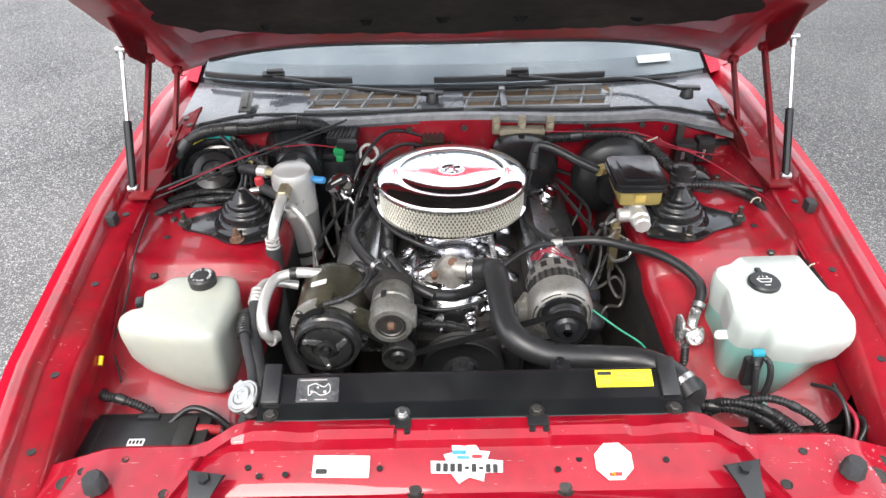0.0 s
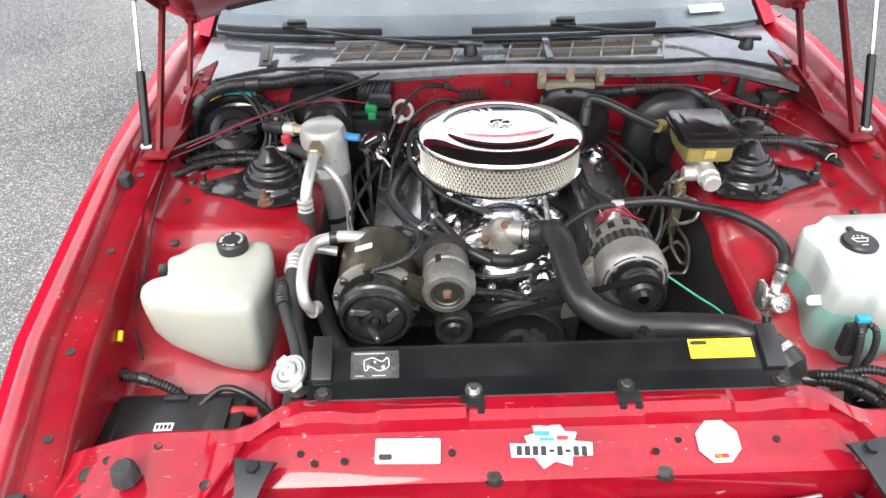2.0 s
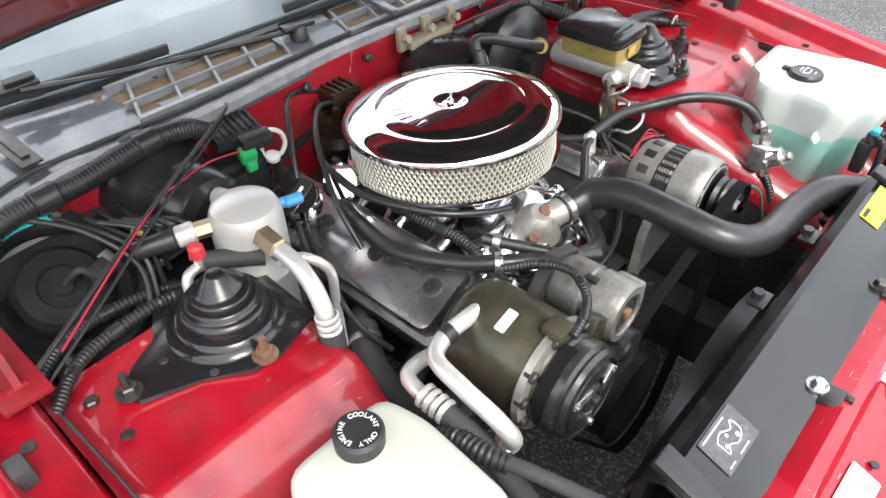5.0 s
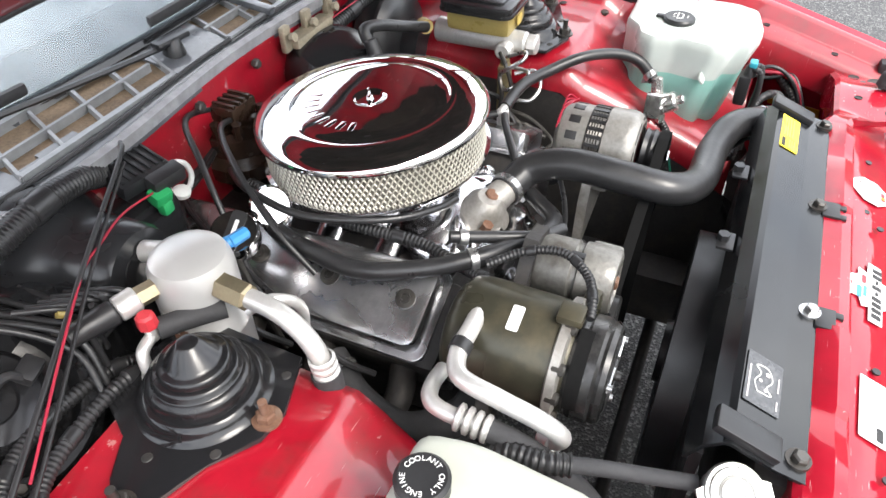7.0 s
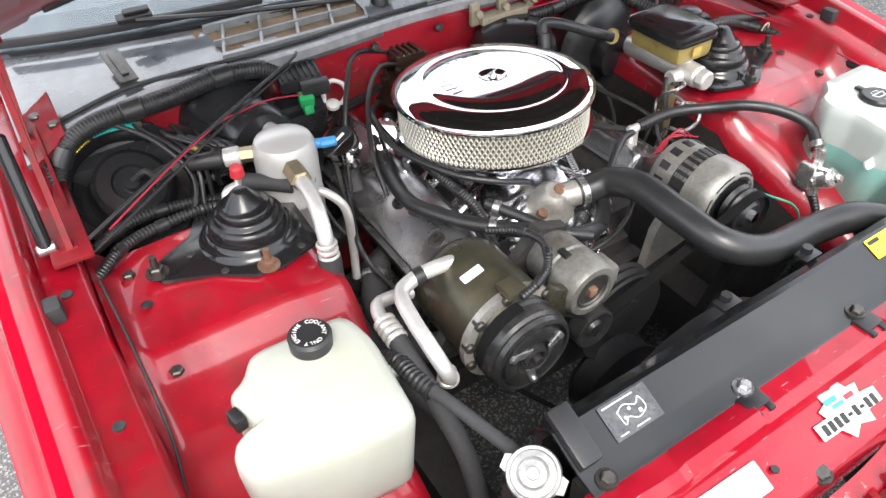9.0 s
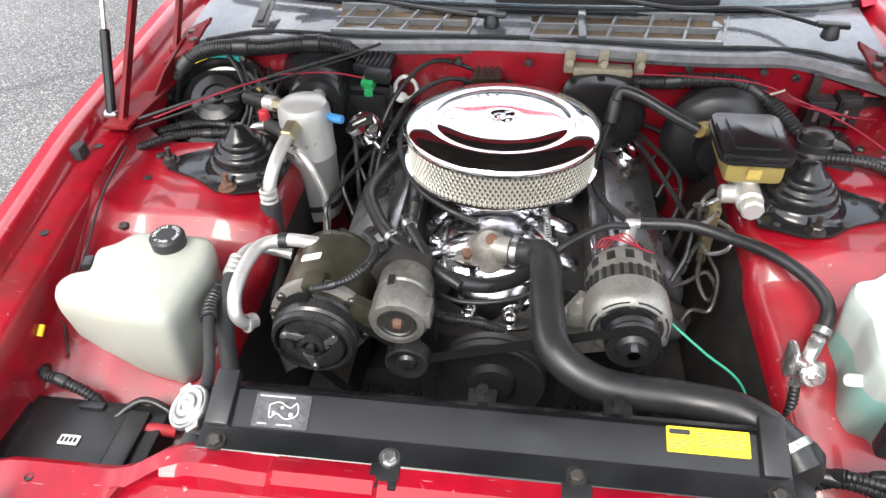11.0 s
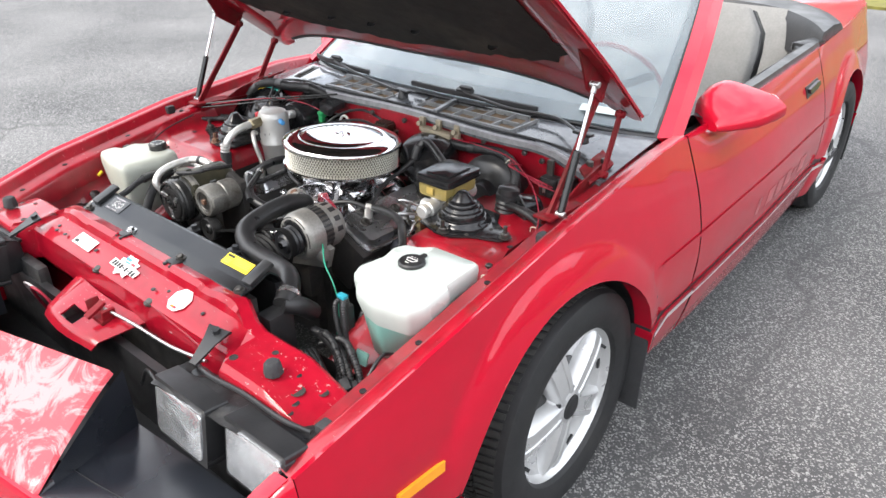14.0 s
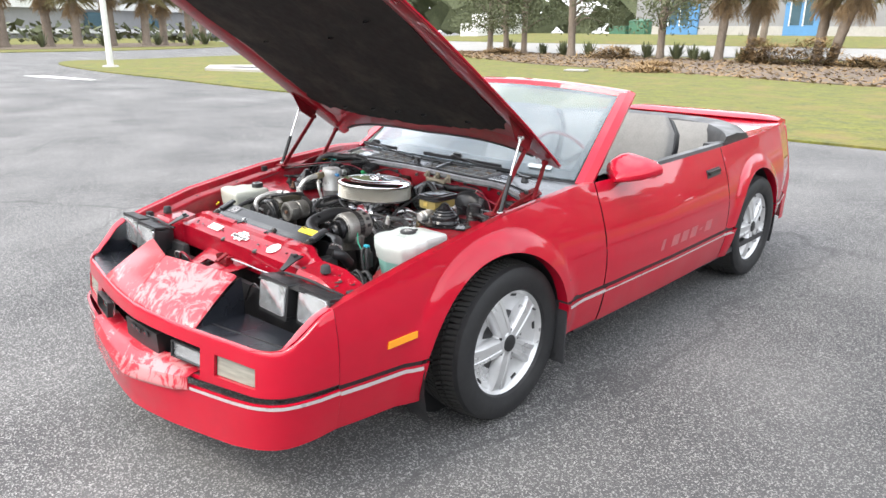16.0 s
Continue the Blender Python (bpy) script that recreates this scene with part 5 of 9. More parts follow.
sheet(bm, core, sorted(set(lin(-0.69, 0.69, 41) + [-0.47, -0.43, 0.43, 0.47, -0.42, -0.36, 0.36, 0.42, 0.125, -0.125, 0.25, -0.25, 0.12, -0.12, 0.255, -0.255])), list(range(10)), thick=0.003)
part("core_support", bm, RED_FADED, car, "red radiator support panel with scratches", angle=25)
for side in (1, -1):
    # wing of the support that runs out to the fender, with holes
    for x, y, r in ((0.64, -0.655, 0.009), (0.65, -0.675, 0.007), (0.60, -0.61, 0.006)):
        part("hole", lathe(B(), (side * x, y, 0.7215 - 0.04 * max(0.0, x - 0.58) / 0.11), (0, 0, 1), [(r, 0.0), (r * 0.9, 0.0012), (0, 0.0012)], 12), BLACK, car)
    for y, dz in ((-0.42, 0), (-0.205, 0.0), (0.0, 0.0), (-0.56, 0)):
        bm = B()
        z = zc(y) - 0.0355
        lathe(bm, (side * (xc(y) - 0.07), y, z), (0, 0, 1), [(0.0075, 0), (0.0075, 0.002), (0.004, 0.0022), (0, 0.0005)], 12)
        part("gutter_hole", bm, BLACK, car)
    y = -0.03
    part("rubber_bump", box(B(), (side * (xc(y) - 0.052), y, zc(y) - 0.022), (0.02, 0.028, 0.026), 0.005), RUBBER_DULL, car)
    y = -0.66
    part("rubber_bump", box(B(), (side * (xc(y) - 0.052), y, zc(y) - 0.022), (0.03, 0.028, 0.022), 0.005), RUBBER_DULL, car)
    st = part("hood_stop", cyl(B(), (side * 0.573, -0.645, 0.725), (side * 0.573, -0.645, 0.755), 0.019, 0.016, 8, 0.004), RUBBER_DULL, car, "black rubber hood stop")
    bm = B()
    prism(bm, [(-0.03, 0.012), (0.03, 0.012), (0.016, -0.02), (0.01, -0.075), (-0.01, -0.075), (-0.016, -0.02)], 0.005, Matrix.Translation((side * 0.405, -0.648, 0.742)) @ Euler((radians(24), 0, radians(side * 10))).to_matrix().to_4x4(), 0.002)
    cyl(bm, (side * 0.405, -0.648, 0.742), (side * 0.405, -0.65, 0.754), 0.009, seg=6)
    part("support_bracket", bm, BLACK_SATIN, car, "black triangular bracket bolted to the support")
for x, y in ((-0.35, -0.614), (-0.145, -0.62), (0.13, -0.628), (0.3, -0.614), (-0.29, -0.628), (0.075, -0.606), (0.165, -0.61), (-0.33, -0.63)):
    part("small_hole", lathe(B(), (x, y, core(x, 5)[2] + (0.718 - core(x, 5)[2]) * 0.5 + 0.0), (0, -0.15, 1), [(0.005, 0), (0.005, 0.002), (0, 0.002)], 10), BLACK, car)
for x, y, r in ((-0.62, -0.60, 0.006), (-0.47, -0.655, 0.007), (0.52, -0.60, 0.006), (0.47, -0.66, 0.008), (0.625, -0.635, 0.013), (0.655, -0.60, 0.009), (-0.645, -0.615, 0.011), (-0.55, -0.59, 0.005)):
    part("small_hole", lathe(B(), (x, y, 0.7225 - 0.04 * max(0.0, abs(x) - 0.58) / 0.11), (0, 0, 1), [(r * 1.15, 0.0), (r * 1.1, 0.0012), (r * 0.95, 0.001), (r * 0.9, 0.0), (0, 0.0)], 14), IRON, car)
for x in (-0.09, 0.14):
    bm = B()
    cyl(bm, (x, -0.645, 0.704), (x, -0.647, 0.712), 0.011, seg=6, bev=0.002)
    cyl(bm, (x, -0.645, 0.702), (x, -0.645, 0.706), 0.015, seg=14)
    part("support_bolt", bm, STEEL_DARK, car)


def sticker(name, outline, m, mat, label, writing=(), category="sticker", parent=None):
    ob = link_mesh(name, prism(B(), outline, 0.0008, m), mat, smooth=False)
    tagged(ob, label, category)
    for w, d, x, y, mm in writing:
        part("printed_bar", prism(B(), rounded(w, d, min(w, d) * 0.2, 2), 0.0006, m @ Matrix.Translation((x, y, 0.0007))), mm, ob, smooth=False)
    return ob


def lettering(name, text, size, m, mat, parent, depth=0.0004, spread=None):
    cu = bpy.data.curves.new(name, "FONT")
    cu.body, cu.size, cu.extrude, cu.align_x, cu.align_y = text, size, depth, "CENTER", "CENTER"
    if spread:
        cu.space_character = spread
    tmp = bpy.data.objects.new(name, cu)
    me = bpy.data.meshes.new_from_object(tmp)
    bpy.data.objects.remove(tmp)
    me.transform(m)
    me.materials.append(mat)
    ob = new(name, me)
    ob.parent = parent
    return ob


GREYINK = material("grey_ink", (0.3, 0.27, 0.27), 0.5)
FACE = Matrix.Translation((0, -0.6155, 0.7268)) @ Euler((radians(21), 0, 0)).to_matrix().to_4x4()


def on_face(x, y=0.0, turn=0.0):
    return FACE @ Matrix.Translation((x, y, 0.001)) @ Matrix.Rotation(radians(turn), 4, "Z")


st = sticker("sponsor_sticker", [(-0.055, -0.015), (-0.024, -0.015), (-0.012, -0.03), (0.004, -0.02), (0.026, -0.026), (0.028, -0.013), (0.055, -0.012), (0.056, 0.006), (0.032, 0.008), (0.036, 0.02), (0.02, 0.021), (0.012, 0.034), (-0.002, 0.028), (-0.024, 0.03), (-0.022, 0.018), (-0.036, 0.014), (-0.032, 0.004), (-0.056, 0.004)], on_face(-0.01, 0.0, -2), PAPER,
             "white and red star-shaped parts sticker on red panel", [(0.022, 0.007, -0.012, 0.018, BLUE), (0.016, 0.006, 0.016, 0.012, CAPRED), (0.02, 0.005, -0.006, 0.01, BLUE)])
for k in range(9):
    part("logo_mark", prism(B(), rounded(0.0075, 0.013 if k not in (4, 6) else 0.004, 0.001, 2), 0.0006, on_face(-0.01, 0, -2) @ Matrix.Translation((-0.044 + k * 0.011, -0.006, 0.0011))), INK, st, smooth=False)
oct_ = [(0.031 * math.cos(radians(22.5 + 45 * k)), 0.031 * math.sin(radians(22.5 + 45 * k))) for k in range(8)]
st = sticker("warning_sticker", oct_, on_face(0.218, 0.0, 1), PAPER, "white octagonal warning sticker on red panel", [(0.045, 0.0025, 0, 0.006, STRIPE), (0.05, 0.0025, 0, 0.001, STRIPE), (0.048, 0.0025, 0, -0.004, STRIPE), (0.045, 0.0025, 0, -0.009, STRIPE), (0.02, 0.006, 0.0, -0.02, CAPRED), (0.008, 0.006, -0.004, -0.02, YELLOW)])
lettering("writing", "STOP", 0.013, on_face(0.218, 0.0165, 1) @ Matrix.Translation((0, 0, 0.0012)), GREYINK, st)
st = sticker("ignition_sticker", rounded(0.088, 0.034, 0.002), on_face(-0.205, 0.0, -1.5), PAPER, "white rectangular ignition sticker on red panel", [(0.07, 0.002, 0.003, 0.010, STRIPE), (0.066, 0.002, 0.003, 0.005, STRIPE), (0.03, 0.002, 0.005, -0.001, STRIPE), (0.03, 0.002, 0.005, -0.006, STRIPE), (0.02, 0.006, 0.028, -0.009, STRIPE), (0.018, 0.008, -0.03, -0.008, INK)])

# ---------------------------------------------------------------- radiator, cover and fan
cover = thing("radiator_cover", "black moulded radiator top cover with bolts", "radiator cover")
bm = B()


def top_cover(x, k):
    a = abs(x)
    prof = [(-0.551, 0.744), (-0.551, 0.753), (-0.546, 0.756), (-0.518, 0.762), (-0.516, 0.7628), (-0.474, 0.7798), (-0.466, 0.778), (-0.45, 0.764), (-0.436, 0.735)]
    y, z = prof[int(k)]
    return (x, y, z)


sheet(bm, top_cover, [-0.347, -0.344, -0.315, -0.31] + lin(-0.3, 0.3, 9) + [0.31, 0.315, 0.344, 0.347], list(range(9)), thick=0.004)
part("cover_plate", bm, COVER, cover, angle=15)
for sgn in (1, -1):
    bm = B()
    box(bm, (sgn * 0.328, -0.487, 0.778), (0.03, 0.07, 0.012), 0.004, rot=(21, 0, 0))
    part("end_cap", bm, BLACK_SATIN, cover)
for x, bright in ((-0.324, 0), (-0.111, 1), (0.106, 0), (0.328, 0)):
    bm = B()
    cyl(bm, (x, -0.538, 0.757), (x, -0.54, 0.768), 0.0085, seg=6, bev=0.002)
    cyl(bm, (x, -0.538, 0.756), (x, -0.538, 0.761), 0.0125, seg=16)
    part("bolt", bm, STEEL if bright else STEEL_DARK, cover, "shiny bolt" if bright else "")
for x in (-0.113, 0.107):
    bm = B()
    box(bm, (x - 0.001, -0.556, 0.757), (0.034, 0.022, 0.004), 0.001)
    box(bm, (x - 0.012, -0.57, 0.752), (0.01, 0.012, 0.012), 0.002)
    box(bm, (x + 0.010, -0.57, 0.752), (0.01, 0.012, 0.012), 0.002)
    part("spring_clip", bm, BLACK_SATIN, cover)
for x, bm in ((-0.01, B()), (0.16, B())):
    box(bm, (x, -0.432, 0.752), (0.036, 0.022, 0.005), 0.002)
    cyl(bm, (x, -0.428, 0.754), (x, -0.428, 0.764), 0.008, seg=6)
    part("rear_tab", bm, BLACK_SATIN, cover)
TILT = lambda x, y, z: Matrix.Translation((x, y, z)) @ Euler((radians(22.6), 0, 0)).to_matrix().to_4x4()
st = sticker("caution_label", rounded(0.094, 0.03, 0.001, 2), TILT(0.256, -0.487, 0.7757), YELLOW, "yellow printed caution label on the radiator cover",
             [(0.024, 0.006, -0.032, 0.009, INK)] + [(0.056, 0.0018, 0.014, 0.009 - 0.0045 * k, AMBER) for k in range(4)] + [(0.024, 0.0018, -0.032, -0.001 - 0.004 * k, AMBER) for k in range(3)])
CLEAR = material("grey_decal", (0.07, 0.072, 0.076), 0.3, 0.3, 0.4, 40, tint=(0.17, 0.17, 0.17), tint_amount=0.6, tint_scale=60)
st = sticker("accessory_label", rounded(0.07, 0.042, 0.001, 2), TILT(-0.252, -0.496, 0.7719), CLEAR, "grey foil belt-routing label on the radiator cover",
             [(0.045, 0.0018, -0.008, 0.017, STRIPE), (0.012, 0.0016, -0.022, -0.017, STRIPE), (0.02, 0.0016, 0.006, -0.017, STRIPE), (0.004, 0.004, 0.0, 0.004, STRIPE), (0.005, 0.005, 0.012, -0.004, STRIPE), (0.004, 0.004, -0.01, -0.003, STRIPE)])
bm = B()
tube(bm, [TILT(-0.252, -0.496, 0.7731) @ Vector(p) for p in ((-0.016, 0.006, 0), (-0.004, 0.01, 0), (0.01, 0.004, 0), (0.018, 0.01, 0), (0.02, -0.004, 0), (0.006, -0.01, 0), (-0.006, -0.004, 0), (-0.014, -0.01, 0), (-0.016, 0.006, 0))], 0.0007, 5, 5)
part("printed_line", bm, PAPER, st)

CAPMETAL = material("stamped_cap_metal", (0.4, 0.4, 0.39), 0.36, 0.8, 0.2, 30, 0.25, 90)
radiator = thing("radiator", "black radiator with electric fan shroud", "radiator")
bm = B()
box(bm, (0, -0.53, 0.50), (0.68, 0.05, 0.46), 0.006)
part("core", bm, IRON, radiator)
bm = B()
sheet(bm, lambda x, z: (x, -0.455 + 0.0 * x, z), lin(-0.34, 0.34, 9), [0.30, 0.5, 0.74], thick=0.012)
lathe(bm, (0.0, -0.45, 0.50), (0, 1, 0), [(0.2, -0.01), (0.2, 0.05), (0.19, 0.052), (0.188, -0.01)], 40)
part("fan_shroud", bm, BLACK, radiator, "black plastic fan shroud")
bm = B()
lathe(bm, (0.0, -0.45, 0.50), (0, 1, 0), [(0, 0.06), (0.05, 0.06), (0.055, 0.03), (0.055, 0.0)], 24)
part("fan_hub", bm, BLACK, radiator)
for k in range(8):
    bm = B()
    a = radians(45 * k)
    m = Matrix.Translation((0, -0.43, 0.50)) @ Matrix.Rotation(a, 4, "Y")
    rings = [[m @ Vector((r, dy, w)) for dy, w in ((-0.012, -0.02), (-0.010, -0.02), (0.014, 0.024), (0.012, 0.024))] for r in (0.05, 0.12, 0.185)]
    loft(bm, rings)
    part("fan_blade", bm, BLACK, radiator)
for x in (-0.375, 0.375):
    part("side_tank", box(B(), (x, -0.49, 0.575), (0.05, 0.07, 0.26), 0.015), BLACK, radiator)
bm = B()
RC, RA = Vector((-0.38, -0.488, 0.75)), Vector((-0.45, -0.25, 1.0)).normalized()
cyl(bm, RC - RA * 0.03, RC, 0.025, seg=20)
lathe(bm, RC, RA, [(0.027, -0.008), (0.0305, -0.003), (0.0305, 0.002), (0.029, 0.004), (0.026, 0.0035), (0.0245, 0.0055), (0.018, 0.006), (0.0165, 0.0045), (0.0145, 0.0075), (0.0075, 0.008), (0.0065, 0.0068), (0, 0.007)], 36)
ru, rv, _ = frame_of(RA)
for sg in (1, -1):
    loft(bm, [[RC + ru * sg * (0.027 + r) + rv * w + RA * h for w, h in ((-0.011 + r * 0.35, -0.002), (0.011 - r * 0.35, -0.002), (0.011 - r * 0.35, 0.002), (-0.011 + r * 0.35, 0.002))] for r in (0.0, 0.006, 0.0095)])
part("radiator_cap", bm, CAPMETAL, radiator, "dull metal radiator cap")
bm = B()
tube(bm, [(0.385, -0.475, 0.715), (0.40, -0.44, 0.70), (0.39, -0.40, 0.66)], 0.021)
part("outlet_neck", bm, BLACK, radiator)

# wheelhouse clutter below: cross member, oil pan, dark floor of the front
bm = B()
box(bm, (0, 0.05, 0.24), (0.7, 0.14, 0.08), 0.02)
tube(bm, [(-0.62, -0.35, 0.26), (-0.3, -0.36, 0.25), (0.3, -0.36, 0.25), (0.62, -0.35, 0.26)], 0.012)
part("cross_member", bm, IRON, car)

# ---------------------------------------------------------------- air cleaner
ac = thing("air_cleaner", "round chrome air cleaner with open mesh filter on the engine", "air cleaner")
AC = Vector((-0.018, 0.084, 0.0))
part("lid", lathe(B(), AC, (0, 0, 1), [(0.0, 0.8645), (0.012, 0.864), (0.019, 0.8645), (0.0215, 0.8665), (0.0235, 0.868), (0.0255, 0.8684), (0.03, 0.8685), (0.06, 0.8685), (0.088, 0.8685), (0.094, 0.8684), (0.106, 0.8677), (0.114, 0.866), (0.118, 0.864), (0.122, 0.8655), (0.132, 0.865), (0.15, 0.8625), (0.162, 0.858), (0.168, 0.852), (0.17, 0.846), (0.1695, 0.8425), (0.166, 0.8425), (0.163, 0.848), (0.12, 0.85)], 96), CHROME, ac, "mirror chrome lid", angle=60)
# expanded metal round the filter, over the pale paper
part("filter", lathe(B(), AC, (0, 0, 1), [(0.158, 0.776), (0.158, 0.845)], 96), material("filter_paper", (0.13, 0.12, 0.1), 0.85, 0, 0.3, 60, 0.4, 300), ac, "pale pleated filter paper")


def mesh_ring():
    bm = B()
    n, rows = 120, 9
    r, z0, dz = 0.1605, 0.778, 0.0079
    for j in range(rows):
        for i in range(n):
            a = 2 * math.pi * (i + 0.5 * (j % 2)) / n
            w, h, q = 2 * math.pi / n * 0.5, dz, 0.30
            c = z0 + dz * j
            outer = [(a - w, c), (a, c + h), (a + w, c), (a, c - h)]
            for s, t in ((0, 1), (2, 3)):
                p, u = outer[s], outer[t]
                mid = lambda e: (a + (e[0] - a) * (1 - q), c + (e[1] - c) * (1 - q))
                quad = [p, u, mid(u), mid(p)]
                lo = [max(0.775, min(0.846, e[1])) for e in quad]
                bm.faces.new([bm.verts.new((AC.x + (r + 0.0012 * (k % 2)) * math.cos(e[0]), AC.y + (r + 0.0012 * (k % 2)) * math.sin(e[0]), z)) for k, (e, z) in enumerate(zip(quad, lo))])
            for s, t in ((1, 2), (3, 0)):
                p, u = outer[s], outer[t]
                mid = lambda e: (a + (e[0] - a) * (1 - q), c + (e[1] - c) * (1 - q))
                quad = [p, u, mid(u), mid(p)]
                lo = [max(0.775, min(0.846, e[1])) for e in quad]
                bm.faces.new([bm.verts.new((AC.x + (r + 0.0012 * (k % 2)) * math.cos(e[0]), AC.y + (r + 0.0012 * (k % 2)) * math.sin(e[0]), z)) for k, (e, z) in enumerate(zip(quad, lo))])
    return bm


tagged(part("filter_mesh", mesh_ring(), material("mesh_metal", (0.62, 0.6, 0.52), 0.4, 0.6, 0.15, 40), ac, "silvery diamond mesh", smooth=False), kind="stuff")
part("base_pan", lathe(B(), AC, (0, 0, 1), [(0.06, 0.745), (0.075, 0.764), (0.15, 0.766), (0.164, 0.77), (0.168, 0.776), (0.168, 0.78), (0.16, 0.781)], 72), CHROME, ac, "chrome base")
bm = B()
cyl(bm, AC + Vector((0, 0, 0.859)), AC + Vector((0, 0, 0.872)), 0.007, 0.005, 12, 0.001)
for a in (30, 210):
    box(bm, AC + Vector((0.010 * math.cos(radians(a)), 0.010 * math.sin(radians(a)), 0.872)), (0.012, 0.004, 0.01), 0.0015, rot=(0, 0, a))
for k in range(8):
    a = radians(45 * k)
    box(bm, AC + Vector((0.015 * math.cos(a), 0.015 * math.sin(a), 0.8615)), (0.007, 0.005, 0.003), 0.001, rot=(0, 0, math.degrees(a)))
part("wing_nut", bm, CHROME, ac, "chrome wing nut")
# raised maker's lettering as plain raised bars round the lid
for k in range(9):
    a = radians(100 + 11.5 * k)
    m = Matrix.Translation(AC + Vector((0.082 * math.cos(a), 0.082 * math.sin(a), 0.8672))) @ Matrix.Rotation(a, 4, "Z")
    part("raised_bar", prism(B(), rounded(0.022, 0.008, 0.002, 3), 0.0018, m, 0.0008), CHROME, ac)

# the whole assembly leans back with the engine
for o in ac.children:
    o.data.transform(Matrix.Translation(AC + Vector((0, 0, 0.788))) @ Matrix.Rotation(radians(-4.3), 4, "X") @ Matrix.Diagonal((1.025, 1.025, 0.91, 1.0)) @ Matrix.Translation(-AC - Vector((0, 0, 0.79))))

# ---------------------------------------------------------------- engine
HEADER = material("blued_steel", (0.13, 0.135, 0.155), 0.42, 0.6, 0.3, 14, 0.1, 60, tint=(0.07, 0.06, 0.055), tint_amount=0.6, tint_scale=14)
DISTCAP = material("brown_cap_plastic", (0.03, 0.018, 0.012), 0.2, 0.0, 0.25, 20, 0.05, 80)
eng = thing("engine", "V8 engine with polished intake and grey valve covers", "engine")
bm = B()
box(bm, (-0.005, 0.12, 0.50), (0.30, 0.52, 0.34), 0.03)
box(bm, (-0.005, -0.14, 0.48), (0.24, 0.06, 0.3), 0.03)
part("block", bm, IRON, eng, "dark greasy engine block")
for side in (1, -1):
    bm = B()
    box(bm, (-0.005 + side * 0.185, 0.125, 0.60), (0.13, 0.5, 0.15), 0.015, rot=(0, side * 28, 0))
    part("cylinder_head", bm, IRON, eng)
    # valve cover: a tray tilted outwards with a raised top and rolled flange
    m = Matrix.Translation((-0.005 + side * 0.213, 0.135, 0.667)) @ Euler((0, radians(side * 26), 0)).to_matrix().to_4x4()
    mat = material("valve_cover_metal", (0.44, 0.44, 0.45), 0.26, 0.92, 0.15, 10, 0.03, 7, tint=(0.1, 0.1, 0.1), tint_amount=0.5, tint_scale=14)
    bm = B()
    prism(bm, rounded(0.135, 0.485, 0.018), 0.008, m, 0.003)
    prism(bm, rounded(0.115, 0.465, 0.016), 0.034, m @ Matrix.Translation((0, 0, 0.006)), 0.01)
    vc = part("valve_cover", bm, mat, eng, "brushed grey metal valve cover")
    for y in (-0.20, -0.085, 0.03, 0.145):
        bm = B()
        lathe(bm, m @ Vector((-side * 0.004, y, 0.04)), m.to_3x3() @ Vector((0, 0, 1)), [(0.014, 0), (0.014, 0.003), (0.008, 0.004), (0.008, 0.009), (0.005, 0.009), (0.004, 0.005), (0, 0.005)], 16)
        part("cover_bolt", bm, STEEL_DARK, vc)
    if side > 0:
        bm = B()
        lathe(bm, m @ Vector((0, 0.09, 0.04)), m.to_3x3() @ Vector((0, 0, 1)), [(0.028, 0), (0.028, 0.008), (0.024, 0.014), (0.02, 0.014), (0.018, 0.011), (0, 0.011)], 24)
        part("oil_cap", bm, CHROME, vc, "chrome oil filler cap")
    for k in range(5):
        mm = m @ Matrix.Translation((side * 0.028, 0.08 + k * 0.016, 0.0395))
        part("raised_bar", prism(B(), rounded(0.012, 0.008, 0.001, 2), 0.0015, mm), BLACK, vc, smooth=False)
    # exhaust header tubes and plugs
    for k, y in enumerate((-0.07, 0.06, 0.18, 0.3)):
        bm = B()
        x0 = -0.005 + side * 0.25
        tube(bm, [(x0, y, 0.60), (x0 + side * 0.055, y - 0.01, 0.58), (x0 + side * 0.085, y + 0.03, 0.52), (x0 + side * 0.07, y + 0.1, 0.42), (x0 + side * 0.05, 0.3, 0.34)], 0.02, 12)
        part("exhaust_tube", bm, IRON, eng, "grey-black exhaust tube")
        bm = B()
        tube(bm, [(x0 + side * 0.05, y + 0.02, 0.625), (x0 + side * 0.075, y + 0.06, 0.67), (x0 + side * 0.065, y + 0.12, 0.71), (side * 0.2, 0.32, 0.74), (side * 0.07, 0.33, 0.77)], 0.0045, 8)
        part("plug_wire", bm, RUBBER, eng, "black spark plug wire")

# intake manifold: polished runners and carburettor base
bm = B()
box(bm, (-0.01, 0.08, 0.672), (0.2, 0.36, 0.05), 0.015)
for side in (1, -1):
    for y in (-0.07, 0.02, 0.12, 0.21):
        part("intake_runner", tube(B(), [(-0.01, 0.08 + (y - 0.07) * 0.4, 0.70), (-0.01 + side * 0.06, y, 0.692), (-0.01 + side * 0.125, y, 0.655)], 0.025, 12), POLISHED, eng)
lathe(bm, (-0.018, 0.084, 0.68), (0, 0, 1), [(0.1, 0), (0.095, 0.03), (0.075, 0.045), (0, 0.045)], 32)
lathe(bm, (-0.018, -0.07, 0.662), (0, -0.55, 0.83), [(0.122, -0.012), (0.118, 0.004), (0.108, 0.012), (0.1, 0.02), (0.085, 0.034), (0.06, 0.044), (0, 0.048)], 40)
